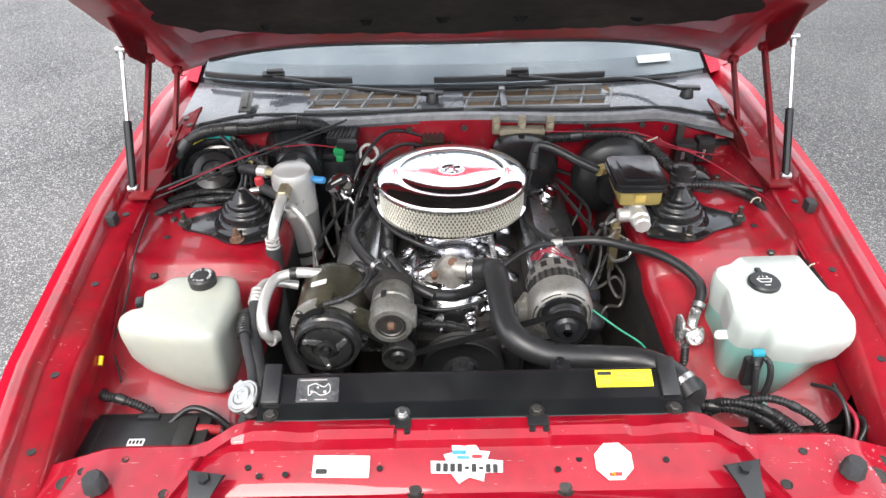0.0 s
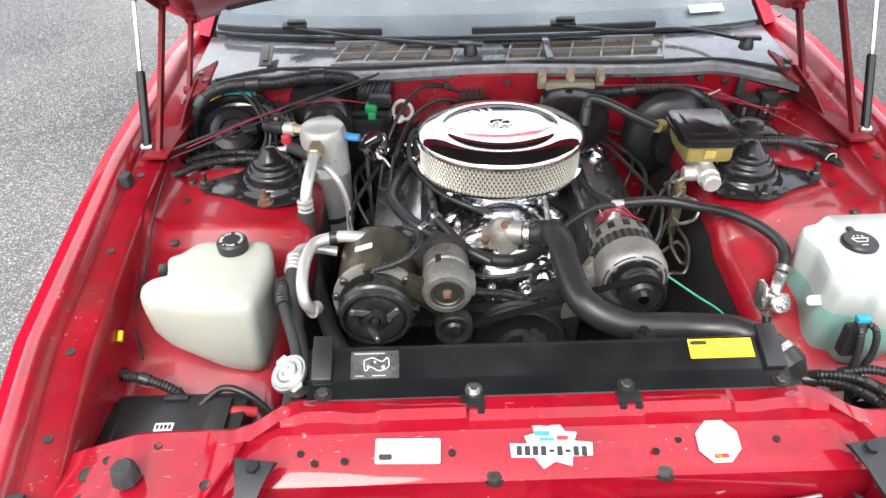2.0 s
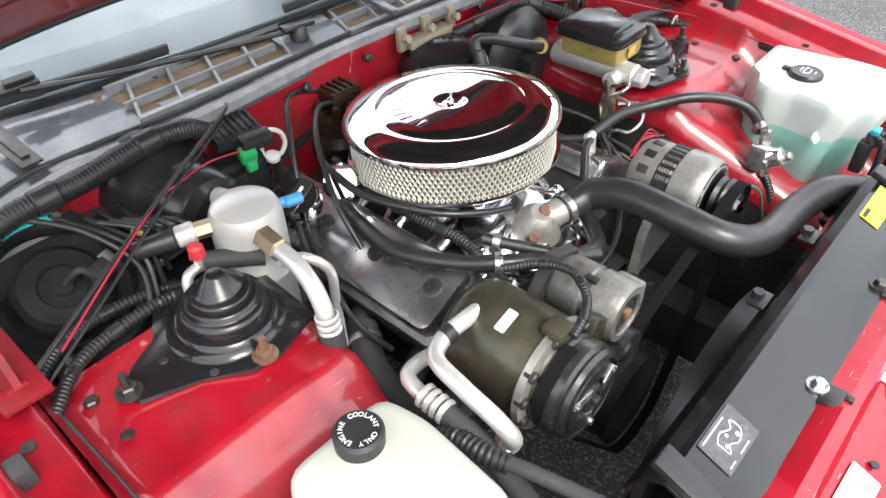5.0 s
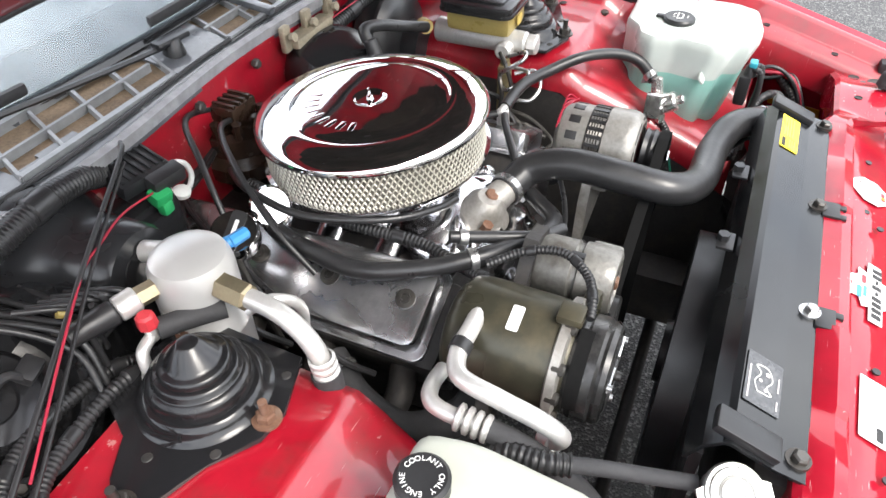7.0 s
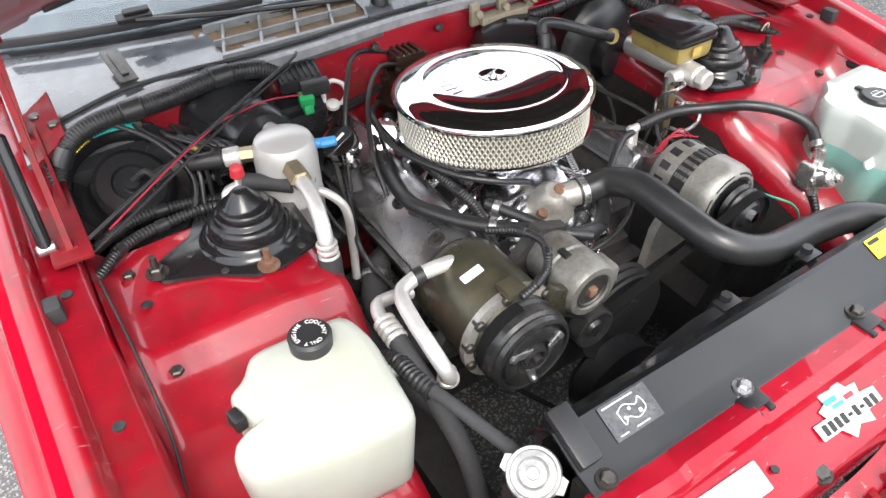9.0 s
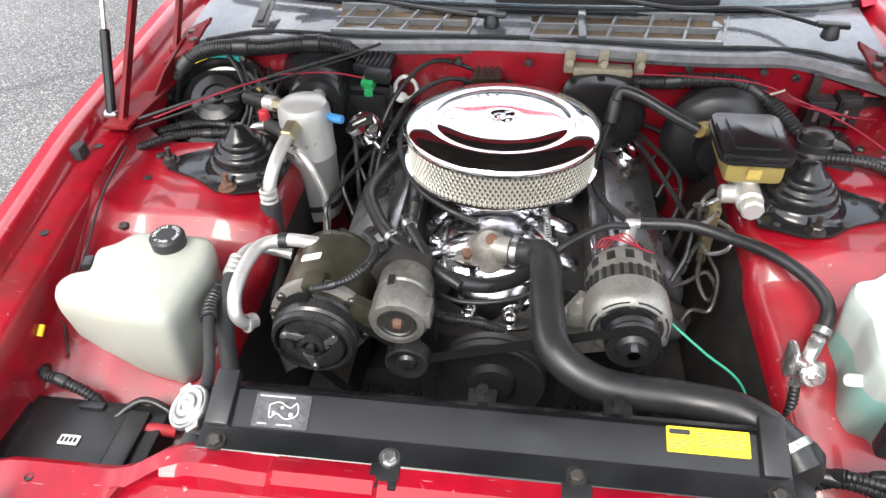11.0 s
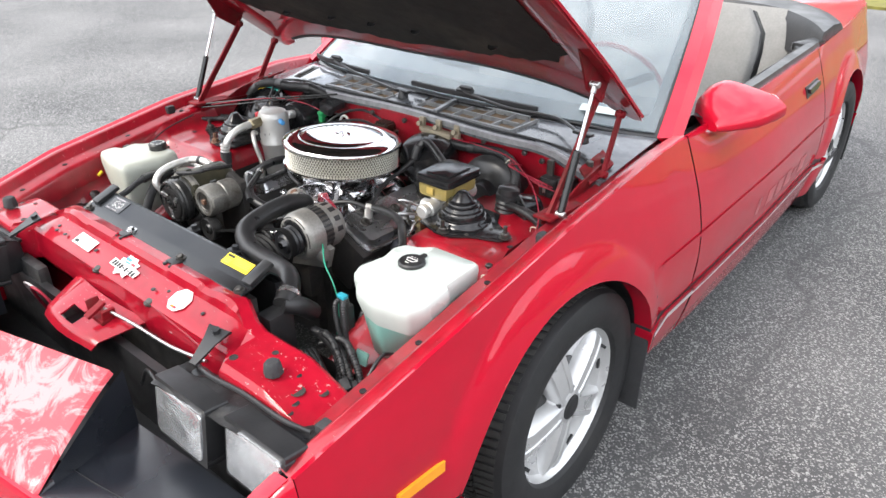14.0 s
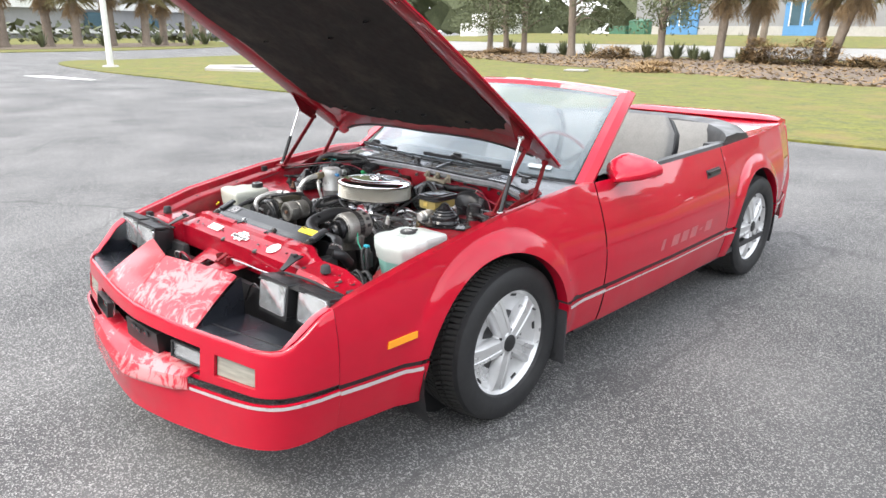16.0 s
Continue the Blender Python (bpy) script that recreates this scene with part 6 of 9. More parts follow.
for a in (20, 70, 120, 165, 200, 250, 290, 340):
    c_ = Vector((-0.018 + 0.105 * math.cos(radians(a)), -0.07 - 0.087 * math.sin(radians(a)) * -1 - 0.02, 0.662 + 0.058 * math.sin(radians(a)) + 0.02))
    lathe(bm, c_, (0, -0.55, 0.83), [(0.012, -0.02), (0.012, 0.004), (0.008, 0.008), (0, 0.008)], 10)
part("intake_manifold", bm, POLISHED, eng, "polished aluminium intake manifold", angle=50)
bm = B()
box(bm, (-0.018, 0.085, 0.735), (0.11, 0.16, 0.035), 0.006)
box(bm, (0.045, 0.05, 0.73), (0.03, 0.06, 0.04), 0.006)
box(bm, (-0.02, -0.005, 0.74), (0.12, 0.02, 0.025), 0.004)
cyl(bm, (0.06, 0.02, 0.735), (0.06, -0.01, 0.735), 0.014, seg=14)
part("carburettor", bm, POLISHED, eng, "bright carburettor body")
bm = B()
tube(bm, [Vector((0.075, -0.045, 0.70)).lerp(Vector((0.062, 0.0, 0.765)), k / 120) + Vector((0.0055 * math.cos(k * 0.9), 0.0055 * math.sin(k * 0.9), 0)) for k in range(121)], 0.0013, 5, 2)
part("return_spring", bm, STEEL, eng, "coiled steel throttle spring")
# thermostat housing
bm = B()
lathe(bm, (-0.025, -0.09, 0.695), (0, -0.3, 1), [(0.042, 0), (0.042, 0.01), (0.034, 0.02), (0.03, 0.034), (0.018, 0.046), (0, 0.048)], 24)
cyl(bm, (-0.02, -0.1, 0.72), (0.02, -0.114, 0.7255), 0.0225, 0.0215, 20, 0.003)
box(bm, (-0.06, -0.105, 0.70), (0.04, 0.026, 0.014), 0.004, rot=(-16, 0, 0))
part("thermostat_housing", bm, ALUMINIUM, eng, "stained cast thermostat housing")
bm = B()
cyl(bm, (-0.02, -0.103, 0.735), (-0.02, -0.107, 0.743), 0.0105, seg=14, bev=0.002)
part("rusty_bolt", cyl(B(), (-0.06, -0.11, 0.705), (-0.06, -0.115, 0.717), 0.009, seg=6), RUST, eng)
part("rusty_bolt", bm, RUST, eng)
# distributor and carburettor tower at the rear
bm = B()
lathe(bm, (-0.06, 0.315, 0.66), (0, 0, 1), [(0.03, 0), (0.03, 0.04), (0.06, 0.05), (0.062, 0.075), (0.05, 0.09), (0.05, 0.12), (0.03, 0.13), (0, 0.13)], 24)
for k in range(8):
    a = radians(45 * k)
    part("tower", cyl(B(), (-0.06 + 0.038 * math.cos(a), 0.315 + 0.038 * math.sin(a), 0.775), (-0.06 + 0.045 * math.cos(a), 0.315 + 0.045 * math.sin(a), 0.81), 0.009, 0.007, 10), DISTCAP, eng)
box(bm, (-0.06, 0.315, 0.815), (0.06, 0.055, 0.028), 0.008)
for k in range(4):
    box(bm, (-0.08 + 0.013 * k, 0.315, 0.83), (0.006, 0.05, 0.006), 0.0015)
part("distributor", bm, DISTCAP, eng, "dark brown distributor cap with towers")
for pts in ([(0.2, -0.05, 0.61), (0.25, -0.10, 0.60), (0.29, -0.115, 0.575), (0.315, -0.07, 0.53), (0.315, 0.0, 0.44)], [(0.2, 0.04, 0.62), (0.27, 0.005, 0.62), (0.305, -0.015, 0.59), (0.315, 0.0, 0.52), (0.31, 0.05, 0.43)], [(0.2, 0.14, 0.62), (0.27, 0.11, 0.61), (0.305, 0.1, 0.57), (0.305, 0.12, 0.45)]):
    part("exhaust_tube", tube(B(), pts, 0.021, 14), HEADER, eng, "blued steel exhaust tube")
# front accessories: water pump, crank pulley, belt
bm = B()
lathe(bm, (-0.005, -0.17, 0.545), (0, -1, 0), [(0.085, -0.06), (0.085, -0.02), (0.05, 0.0), (0.045, 0.06), (0, 0.06)], 28)
box(bm, (-0.005, -0.17, 0.54), (0.26, 0.05, 0.12), 0.02)
part("water_pump", bm, IRON, eng, "dark cast water pump")
bm = B()
lathe(bm, (-0.005, -0.25, 0.572), (0, -1, 0), [(0, -0.02), (0.08, -0.02), (0.088, -0.015), (0.084, -0.008), (0.088, 0.0), (0.084, 0.008), (0.088, 0.016), (0.085, 0.02), (0.07, 0.012), (0.04, 0.01), (0.035, 0.022), (0, 0.022)], 40)
part("pump_pulley", bm, TYRE, eng)
# bright cover under the thermostat housing, with cast ribs and hollows
bm = B()
sheet(bm, lambda x, z: (x, -0.158 + 0.35 * (z - 0.6) + 0.011 * noise.noise((x * 38, z * 42, 3)) - 0.010 * max(0.0, math.sin(z * 150)) * (1 - (x / 0.12) ** 2) + 0.5 * max(0.0, abs(x + 0.01) - 0.07), z), lin(-0.105, 0.085, 33), lin(0.60, 0.70, 21), thick=0.004)
part("timing_cover", bm, POLISHED, eng, "bright ribbed metal front cover")
part("cover_lip", tube(B(), [(-0.085, -0.158, 0.606), (-0.03, -0.172, 0.602), (0.03, -0.172, 0.602), (0.07, -0.16, 0.606)], 0.005, 8), POLISHED, eng)
bm = B()
lathe(bm, (-0.005, -0.28, 0.43), (0, -1, 0), [(0, -0.03), (0.08, -0.03), (0.086, -0.02), (0.082, 0.0), (0.086, 0.02), (0.06, 0.024), (0.02, 0.03), (0, 0.03)], 40)
part("crank_pulley", bm, BLACK_SATIN, eng)


def belt(bm, pts, y, w=0.022, t=0.004):
    ring = []
    n = len(pts)
    for i in range(n):
        a, b = Vector((*pts[i], 0)), Vector((*pts[(i + 1) % n], 0))
        ring.append(Vector((pts[i][0], y, pts[i][1])))
    c = sum(ring, Vector()) / n
    rows = []
    for p in ring:
        d = (p - c).normalized()
        rows.append([p + Vector((0, -w / 2, 0)), p + Vector((0, w / 2, 0)), p + Vector((0, w / 2, 0)) - d * t, p + Vector((0, -w / 2, 0)) - d * t])
    rows.append(rows[0])
    return loft(bm, rows, cap=False)


def arc(cx, cz, r, a0, a1, n=9):
    return [(cx + r * math.cos(radians(a)), cz + r * math.sin(radians(a))) for a in lin(a0, a1, n)]


bm = belt(B(), arc(0.192, 0.73, 0.04, 110, -60) + arc(-0.005, 0.43, 0.09, -40, -140) + arc(-0.262, 0.725, 0.064, 215, 95) + arc(-0.13, 0.655, 0.026, 140, 40)[::-1][:1], -0.312, 0.016)
part("serpentine_belt", bm, material("belt_rubber", (0.007, 0.007, 0.007), 0.85, 0.0, 0.3, 40, spec=0.12), eng, "flat black accessory belt")
# brackets
bm = B()
prism(bm, [(-0.33, 0.64), (-0.2, 0.60), (-0.10, 0.60), (-0.105, 0.78), (-0.16, 0.80), (-0.2, 0.75), (-0.3, 0.70)], 0.018, Matrix(((1, 0, 0, 0), (0, 0, -1, -0.2), (0, 1, 0, 0), (0, 0, 0, 1))), 0.004)
part("accessory_bracket", bm, IRON, eng)
bm = B()
prism(bm, [(0.08, 0.60), (0.24, 0.64), (0.26, 0.70), (0.12, 0.74), (0.09, 0.68)], 0.016, Matrix(((1, 0, 0, 0), (0, 0, -1, -0.21), (0, 1, 0, 0), (0, 0, 0, 1))), 0.004)
part("accessory_bracket", bm, ALUMINIUM, eng)
# dipstick
bm = B()
tube(bm, [(-0.295, 0.10, 0.60), (-0.30, 0.13, 0.72), (-0.30, 0.145, 0.785)], 0.0045, 8)
box(bm, (-0.29, 0.15, 0.79), (0.06, 0.013, 0.011), 0.005, rot=(0, -18, 25))
part("dipstick", bm, STEEL_DARK, eng)
bm = B()
lathe(bm, (-0.283, 0.15, 0.785), (-0.45, -0.4, 1), [(0.014, -0.07), (0.014, -0.02), (0.032, -0.016), (0.032, 0.006), (0.028, 0.014), (0.012, 0.016), (0, 0.016)], 24)
lathe(bm, (-0.195, 0.16, 0.765), (-0.6, -0.5, 0.6), [(0.014, -0.06), (0.022, 0.0), (0.03, 0.006), (0.026, 0.012), (0, 0.013)], 20)
br = part("breather_cap", bm, CHROME, eng, "chrome breather with dark stripe")
m = Matrix.Translation((-0.283, 0.15, 0.785)) @ Vector((-0.45, -0.4, 1)).to_track_quat("Z", "Y").to_matrix().to_4x4() @ Matrix.Translation((0, 0, 0.0165)) @ Matrix.Rotation(radians(60), 4, "Z")
band = part("dark_band", prism(B(), rounded(0.056, 0.02, 0.006, 4), 0.0012, m), BLACK, br)
part("printed_bar", prism(B(), rounded(0.03, 0.005, 0.001, 2), 0.0006, m @ Matrix.Translation((0, 0, 0.001))), PAPER, band, smooth=False)
bm = B()
cyl(bm, (0.208, -0.042, 0.69), (0.21, -0.036, 0.742), 0.011, 0.011, 14, 0.002)
cyl(bm, (0.208, -0.042, 0.688), (0.208, -0.042, 0.70), 0.015, seg=14)
cyl(bm, (0.20, -0.036, 0.737), (0.235, -0.034, 0.737), 0.008, seg=12, bev=0.002)
part("crankcase_valve", bm, ALU_TUBE, eng, "bright metal crankcase ventilation fitting")

# ---------------------------------------------------------------- accessories
CLUTCH = material("worn_black_steel", (0.03, 0.03, 0.03), 0.3, 0.4, 0.3, 12, 0.08, 60, tint=(0.13, 0.125, 0.12), tint_amount=0.5, tint_scale=22)
comp = thing("air_compressor", "olive-black air conditioning compressor with ribbed clutch", "compressor")
CX, CZ = -0.262, 0.722
bm = B()
lathe(bm, (CX, 0, CZ), (0, -1, 0), [(0, 0.15), (0.05, 0.15), (0.06, 0.155), (0.068, 0.165), (0.0705, 0.18), (0.0705, 0.27), (0.069, 0.285), (0.074, 0.287), (0.074, 0.292), (0.062, 0.295), (0.055, 0.31)], 48)
OLIVE = material("olive_black_housing", (0.045, 0.043, 0.03), 0.33, 0.35, 0.25, 9, 0.05, 60, tint=(0.16, 0.13, 0.075), tint_amount=0.5, tint_scale=9)
part("housing", bm, OLIVE, comp)
part("rim_band", lathe(B(), (CX, 0, CZ), (0, -1, 0), [(0.0715, 0.282), (0.0755, 0.284), (0.0755, 0.294), (0.062, 0.296)], 48), ALUMINIUM, comp, "tarnished metal rim")
bm = B()
lathe(bm, (CX, 0, CZ), (0, -1, 0), [(0.055, 0.298), (0.061, 0.30), (0.0635, 0.306), (0.061, 0.311), (0.0635, 0.314), (0.0635, 0.33), (0.06, 0.334), (0.0615, 0.338), (0.059, 0.344), (0.054, 0.346), (0.052, 0.338), (0.049, 0.338), (0.047, 0.346), (0.043, 0.3475), (0.028, 0.3465), (0.026, 0.341), (0.02, 0.341), (0.018, 0.349), (0.012, 0.35), (0.011, 0.344), (0.007, 0.344), (0.006, 0.356), (0, 0.356)], 48)
part("clutch", bm, CLUTCH, comp, "black clutch plate")
for k in range(3):
    a = radians(20 + 120 * k)
    bm = B()
    m = Matrix(((1, 0, 0, CX), (0, 0, -1, -0.346), (0, 1, 0, CZ), (0, 0, 0, 1))) @ Matrix.Rotation(a, 4, "Z")
    prism(bm, [(0.018, -0.012), (0.046, 0.004), (0.044, 0.014), (0.022, 0.004)], 0.003, m, 0.001)
    cyl(bm, m @ Vector((0.042, 0.008, 0)), m @ Vector((0.042, 0.008, 0.006)), 0.0045, seg=10)
    part("clutch_spring", bm, STEEL, comp)
bm = B()
m = Matrix.Translation((-0.283, -0.232, 0.7895)) @ Euler((0, radians(-17), 0)).to_matrix().to_4x4()
part("paper_tag", prism(B(), rounded(0.032, 0.014, 0.002, 3), 0.001, m), PAPER, comp, "small white paper tag", smooth=False)
bm = B()
part("lug", box(bm, (-0.262, -0.29, 0.80), (0.03, 0.03, 0.012), 0.004), OLIVE, comp)
part("lug", box(B(), (-0.19, -0.3, 0.75), (0.05, 0.02, 0.04), 0.006, rot=(0, 30, 0)), OLIVE, comp)
for a in (40, 100, 140, 170, 200, -20):
    cx_, cz_ = CX + 0.069 * math.cos(radians(a)), CZ + 0.069 * math.sin(radians(a))
    part("rim_bolt", cyl(B(), (cx_, -0.285, cz_), (cx_, -0.301, cz_), 0.0075, seg=8, bev=0.002), STEEL_DARK, comp)

tens = thing("belt_tensioner", "grey cast aluminium belt tensioner with idler pulley", "tensioner")
bm = B()
lathe(bm, (-0.141, 0, 0.748), (0, -1, 0), [(0, 0.215), (0.036, 0.215), (0.041, 0.225), (0.042, 0.262), (0.039, 0.265), (0.039, 0.27), (0.043, 0.272), (0.043, 0.31), (0.039, 0.317), (0.03, 0.318), (0.028, 0.312), (0.014, 0.312), (0, 0.312)], 36)
box(bm, (-0.105, -0.295, 0.755), (0.025, 0.04, 0.03), 0.006)
part("body", bm, DIRTY_CAST, tens)
bm = B()
box(bm, (-0.141, -0.314, 0.748), (0.013, 0.012, 0.013), 0.002)
part("square_drive", bm, RUST, tens)
part("face_plate", lathe(B(), (-0.141, -0.3115, 0.748), (0, -1, 0), [(0.029, 0), (0.029, 0.003), (0.024, 0.004), (0.022, 0.002), (0.01, 0.002)], 28), STEEL_DARK, tens, "dark pressed face")
bm = B()
box(bm, (-0.155, -0.268, 0.789), (0.01, 0.018, 0.006), 0.001)
part("slot", bm, BLACK, tens)
bm = B()
box(bm, (-0.136, -0.29, 0.70), (0.045, 0.02, 0.09), 0.008)
part("arm", bm, STEEL_DARK, tens)
part("idler_pulley", lathe(B(), (-0.13, 0, 0.672), (0, -1, 0), [(0, 0.298), (0.03, 0.298), (0.033, 0.3), (0.033, 0.324), (0.03, 0.326), (0.022, 0.323), (0.016, 0.321), (0.012, 0.326), (0, 0.328)], 32), CLUTCH, tens)

alt = thing("alternator", "grey finned alternator with black pulley", "alternator")
AX, AZ_ = 0.186, 0.738
bm = B()
lathe(bm, (AX, 0, AZ_), (0, -1, 0), [(0, 0.145), (0.045, 0.145), (0.06, 0.152), (0.066, 0.165), (0.066, 0.195), (0.064, 0.197)], 48)
lathe(bm, (AX, 0, AZ_), (0, -1, 0), [(0.064, 0.222), (0.0705, 0.224), (0.0715, 0.256), (0.0695, 0.266), (0.064, 0.274), (0.057, 0.277), (0.05, 0.275), (0.048, 0.264), (0.03, 0.262), (0, 0.262)], 48)
box(bm, (AX - 0.075, -0.235, AZ_ - 0.02), (0.04, 0.03, 0.035), 0.008)
box(bm, (AX + 0.06, -0.235, AZ_ - 0.05), (0.035, 0.03, 0.035), 0.008)
part("housing", bm, ALT_CAST, alt)
part("stator", lathe(B(), (AX, 0, AZ_), (0, -1, 0), [(0.0655, 0.195)] + [(0.0675 + 0.001 * (k % 2), 0.197 + 0.0022 * k) for k in range(11)] + [(0.0655, 0.223)], 48), STEEL_DARK, alt, "dark laminated stator ring")
for k in range(7):
    a = radians(8 + 27 * k)
    m = Matrix.Translation((AX, -0.174, AZ_)) @ Matrix.Rotation(-a, 4, "Y")
    part("vent_slot", box(B(), m @ Vector((0.0645, 0, 0)), (0.0052, 0.018, 0.015), 0.001, rot=(0, math.degrees(-a), 0)), BLACK, alt)
for k in range(4):
    bm = B()
    sheet(bm, lambda a, r: (AX + r * math.cos(radians(a)), -0.2755 + 0.6 * max(0.0, r - 0.0605), AZ_ + r * math.sin(radians(a))), lin(-12 + 54 * k, 30 + 54 * k, 9), [0.05, 0.056, 0.0635], thick=0.001)
    part("front_opening", bm, BLACK, alt)
part("fan", lathe(B(), (AX, -0.2605, AZ_), (0, -1, 0), [(0, 0.006), (0.036, 0.006), (0.038, 0.012), (0.036, 0.014), (0.03, 0.012), (0, 0.014)], 32), BLACK_SATIN, alt)
for k in range(16):
    a = radians(-10 + 12.5 * k)
    m = Matrix.Translation((AX, -0.2095, AZ_)) @ Matrix.Rotation(-a, 4, "Y")
    part("stator_slat", box(B(), m @ Vector((0.0675, 0, 0)), (0.004, 0.024, 0.0065), 0.0, rot=(0, math.degrees(-a), 0)), BLACK, alt)
for k in range(4):
    bm = B()
    tube(bm, [(AX - 0.055 + 0.006 * k, -0.15, AZ_ + 0.05), (AX - 0.04 + 0.01 * k, -0.155, AZ_ + 0.078 + 0.004 * k), (AX - 0.01 + 0.01 * k, -0.165, AZ_ + 0.082 - 0.004 * k), (AX + 0.005 + 0.012 * k, -0.145 - 0.006 * k, AZ_ + 0.06)], 0.0013, 6)
    part("red_lead", bm, WIRE_RED, alt, "thin red lead")
part("pulley", lathe(B(), (0.192, 0, 0.73), (0, -1, 0), [(0, 0.28), (0.034, 0.28), (0.039, 0.283), (0.036, 0.29), (0.039, 0.296), (0.036, 0.302), (0.039, 0.306), (0.038, 0.312), (0.026, 0.310), (0.02, 0.316), (0, 0.316)], 36), BLACK_SATIN, alt)
bm = B()
lathe(bm, (0.192, -0.312, 0.73), (0, -1, 0), [(0.014, 0), (0.014, 0.003), (0.0095, 0.004), (0.0095, 0.012), (0.004, 0.013), (0, 0.011)], 6)
part("pulley_nut", bm, CHROME, alt)

for o in alt.children:
    if not o.name.startswith(("pulley", "fan")):
        o.data.transform(Matrix.Translation((AX + 0.002, 0, AZ_ - 0.008)) @ Matrix.Diagonal((0.89, 1.0, 0.89, 1.0)) @ Matrix.Translation((-AX, 0, -AZ_)))
SATIN = material("satin_aluminium", (0.52, 0.515, 0.5), 0.34, 0.4, 0.1, 8, 0.12, 18, rough_vary=0.08, tint=(0.36, 0.35, 0.33), tint_amount=0.35, tint_scale=12)
BRASS = material("brass", (0.34, 0.29, 0.19), 0.4, 0.85, 0.15, 40)
acc = thing("accumulator", "silver aluminium accumulator canister with fittings", "canister")
QX, QY = -0.387, 0.123
part("can", lathe(B(), (QX, QY, 0), (0, 0, 1), [(0, 0.60), (0.045, 0.602), (0.049, 0.612), (0.049, 0.742), (0.0505, 0.744), (0.0505, 0.749), (0.049, 0.751), (0.049, 0.826), (0.0475, 0.838), (0.043, 0.848), (0.034, 0.8525), (0, 0.854)], 48), SATIN, acc)
bm = B()
lathe(bm, (QX, QY, 0), (0, 0, 1), [(0.0485, 0.63), (0.052, 0.631), (0.052, 0.642), (0.0485, 0.643)], 40)
part("clamp_band", bm, BLACK, acc)
bm = B()
cyl(bm, (QX - 0.008, QY - 0.044, 0.824), (QX - 0.01, QY - 0.085, 0.821), 0.0165, seg=6, bev=0.003)
part("pipe_fitting", cyl(B(), (QX + 0.012, QY + 0.045, 0.825), (QX + 0.006, QY + 0.08, 0.82), 0.014, seg=12, bev=0.003), ALU_TUBE, acc)
part("brass_fitting", cyl(B(), (QX - 0.042, QY + 0.013, 0.83), (QX - 0.067, QY + 0.025, 0.828), 0.012, seg=6, bev=0.002), BRASS, acc, "dull brass union nut")
part("brass_fitting", bm, BRASS, acc, "dull brass union nut")
bm = B()
cyl(bm, (QX - 0.062, QY + 0.024, 0.828), (QX - 0.085, QY + 0.033, 0.826), 0.015, seg=18, bev=0.002)
part("pressure_switch", bm, ALU_TUBE, acc)
bm = B()
cyl(bm, (QX - 0.085, QY + 0.033, 0.826), (QX - 0.135, QY + 0.055, 0.822), 0.015, 0.012, 14, 0.003)
part("switch_plug", bm, BLACK, acc)
bm = B()
cyl(bm, (QX + 0.042, QY - 0.004, 0.825), (QX + 0.058, QY - 0.012, 0.826), 0.008, seg=10)
cyl(bm, (QX + 0.054, QY - 0.012, 0.826), (QX + 0.078, QY - 0.021, 0.828), 0.0085, 0.008, 8, 0.002)
part("blue_cap", bm, BLUE, acc, "blue service port cap")
bm = B()
tube(bm, [(QX - 0.01, QY - 0.08, 0.822), (QX - 0.012, QY - 0.12, 0.818), (QX - 0.016, QY - 0.15, 0.805), (QX - 0.02, QY - 0.17, 0.785), (QX - 0.022, QY - 0.178, 0.76)], 0.0115, 14)
for z in (0.75, 0.74, 0.73, 0.722):
    lathe(bm, (QX - 0.0225, QY - 0.178 - (0.775 - (z + 0.025)) * 0.15, z + 0.025), (0, 0.12, 1), [(0.0125, -0.004), (0.0155, -0.002), (0.0155, 0.002), (0.0125, 0.004)], 18)
part("suction_pipe", bm, ALU_TUBE, acc, "bent aluminium pipe with crimped ferrule")
bm = B()
tube(bm, [(QX - 0.0225, QY - 0.18, 0.755), (QX - 0.022, QY - 0.19, 0.70), (QX - 0.01, QY - 0.25, 0.63), (QX + 0.02, QY - 0.33, 0.58), (QX + 0.05, QY - 0.38, 0.55)], 0.0175, 14)
part("suction_hose", bm, RUBBER_DULL, acc, "thick matt black hose")
bm = B()
tube(bm, [(QX - 0.005, QY - 0.07, 0.79), (QX + 0.015, QY - 0.095, 0.80), (QX + 0.04, QY - 0.11, 0.77), (QX + 0.05, QY - 0.10, 0.70), (QX + 0.045, QY - 0.11, 0.62)], 0.007, 10)
part("liquid_pipe", bm, ALU_TUBE, acc)

port = thing("service_port", "red capped service port on a metal elbow", "service port")
bm = B()
cyl(bm, (-0.466, 0.123, 0.808), (-0.466, 0.123, 0.828), 0.0115, 0.0105, 8, 0.003)
part("red_cap", bm, CAPRED, port, "faded red cap")
bm = B()
cyl(bm, (-0.466, 0.123, 0.79), (-0.466, 0.123, 0.809), 0.007, seg=12)
tube(bm, [(-0.466, 0.123, 0.795), (-0.488, 0.118, 0.793), (-0.495, 0.112, 0.775), (-0.495, 0.108, 0.75)], 0.007, 10)
cyl(bm, (-0.495, 0.108, 0.745), (-0.495, 0.108, 0.77), 0.013, seg=6, bev=0.002)
tube(bm, [(-0.495, 0.108, 0.75), (-0.5, 0.11, 0.70), (-0.49, 0.13, 0.62)], 0.007, 8)
part("elbow", bm, ALU_TUBE, port)
bm = B()
tube(bm, [(-0.46, 0.12, 0.80), (-0.43, 0.10, 0.797), (-0.40, 0.075, 0.795)], 0.013, 12)
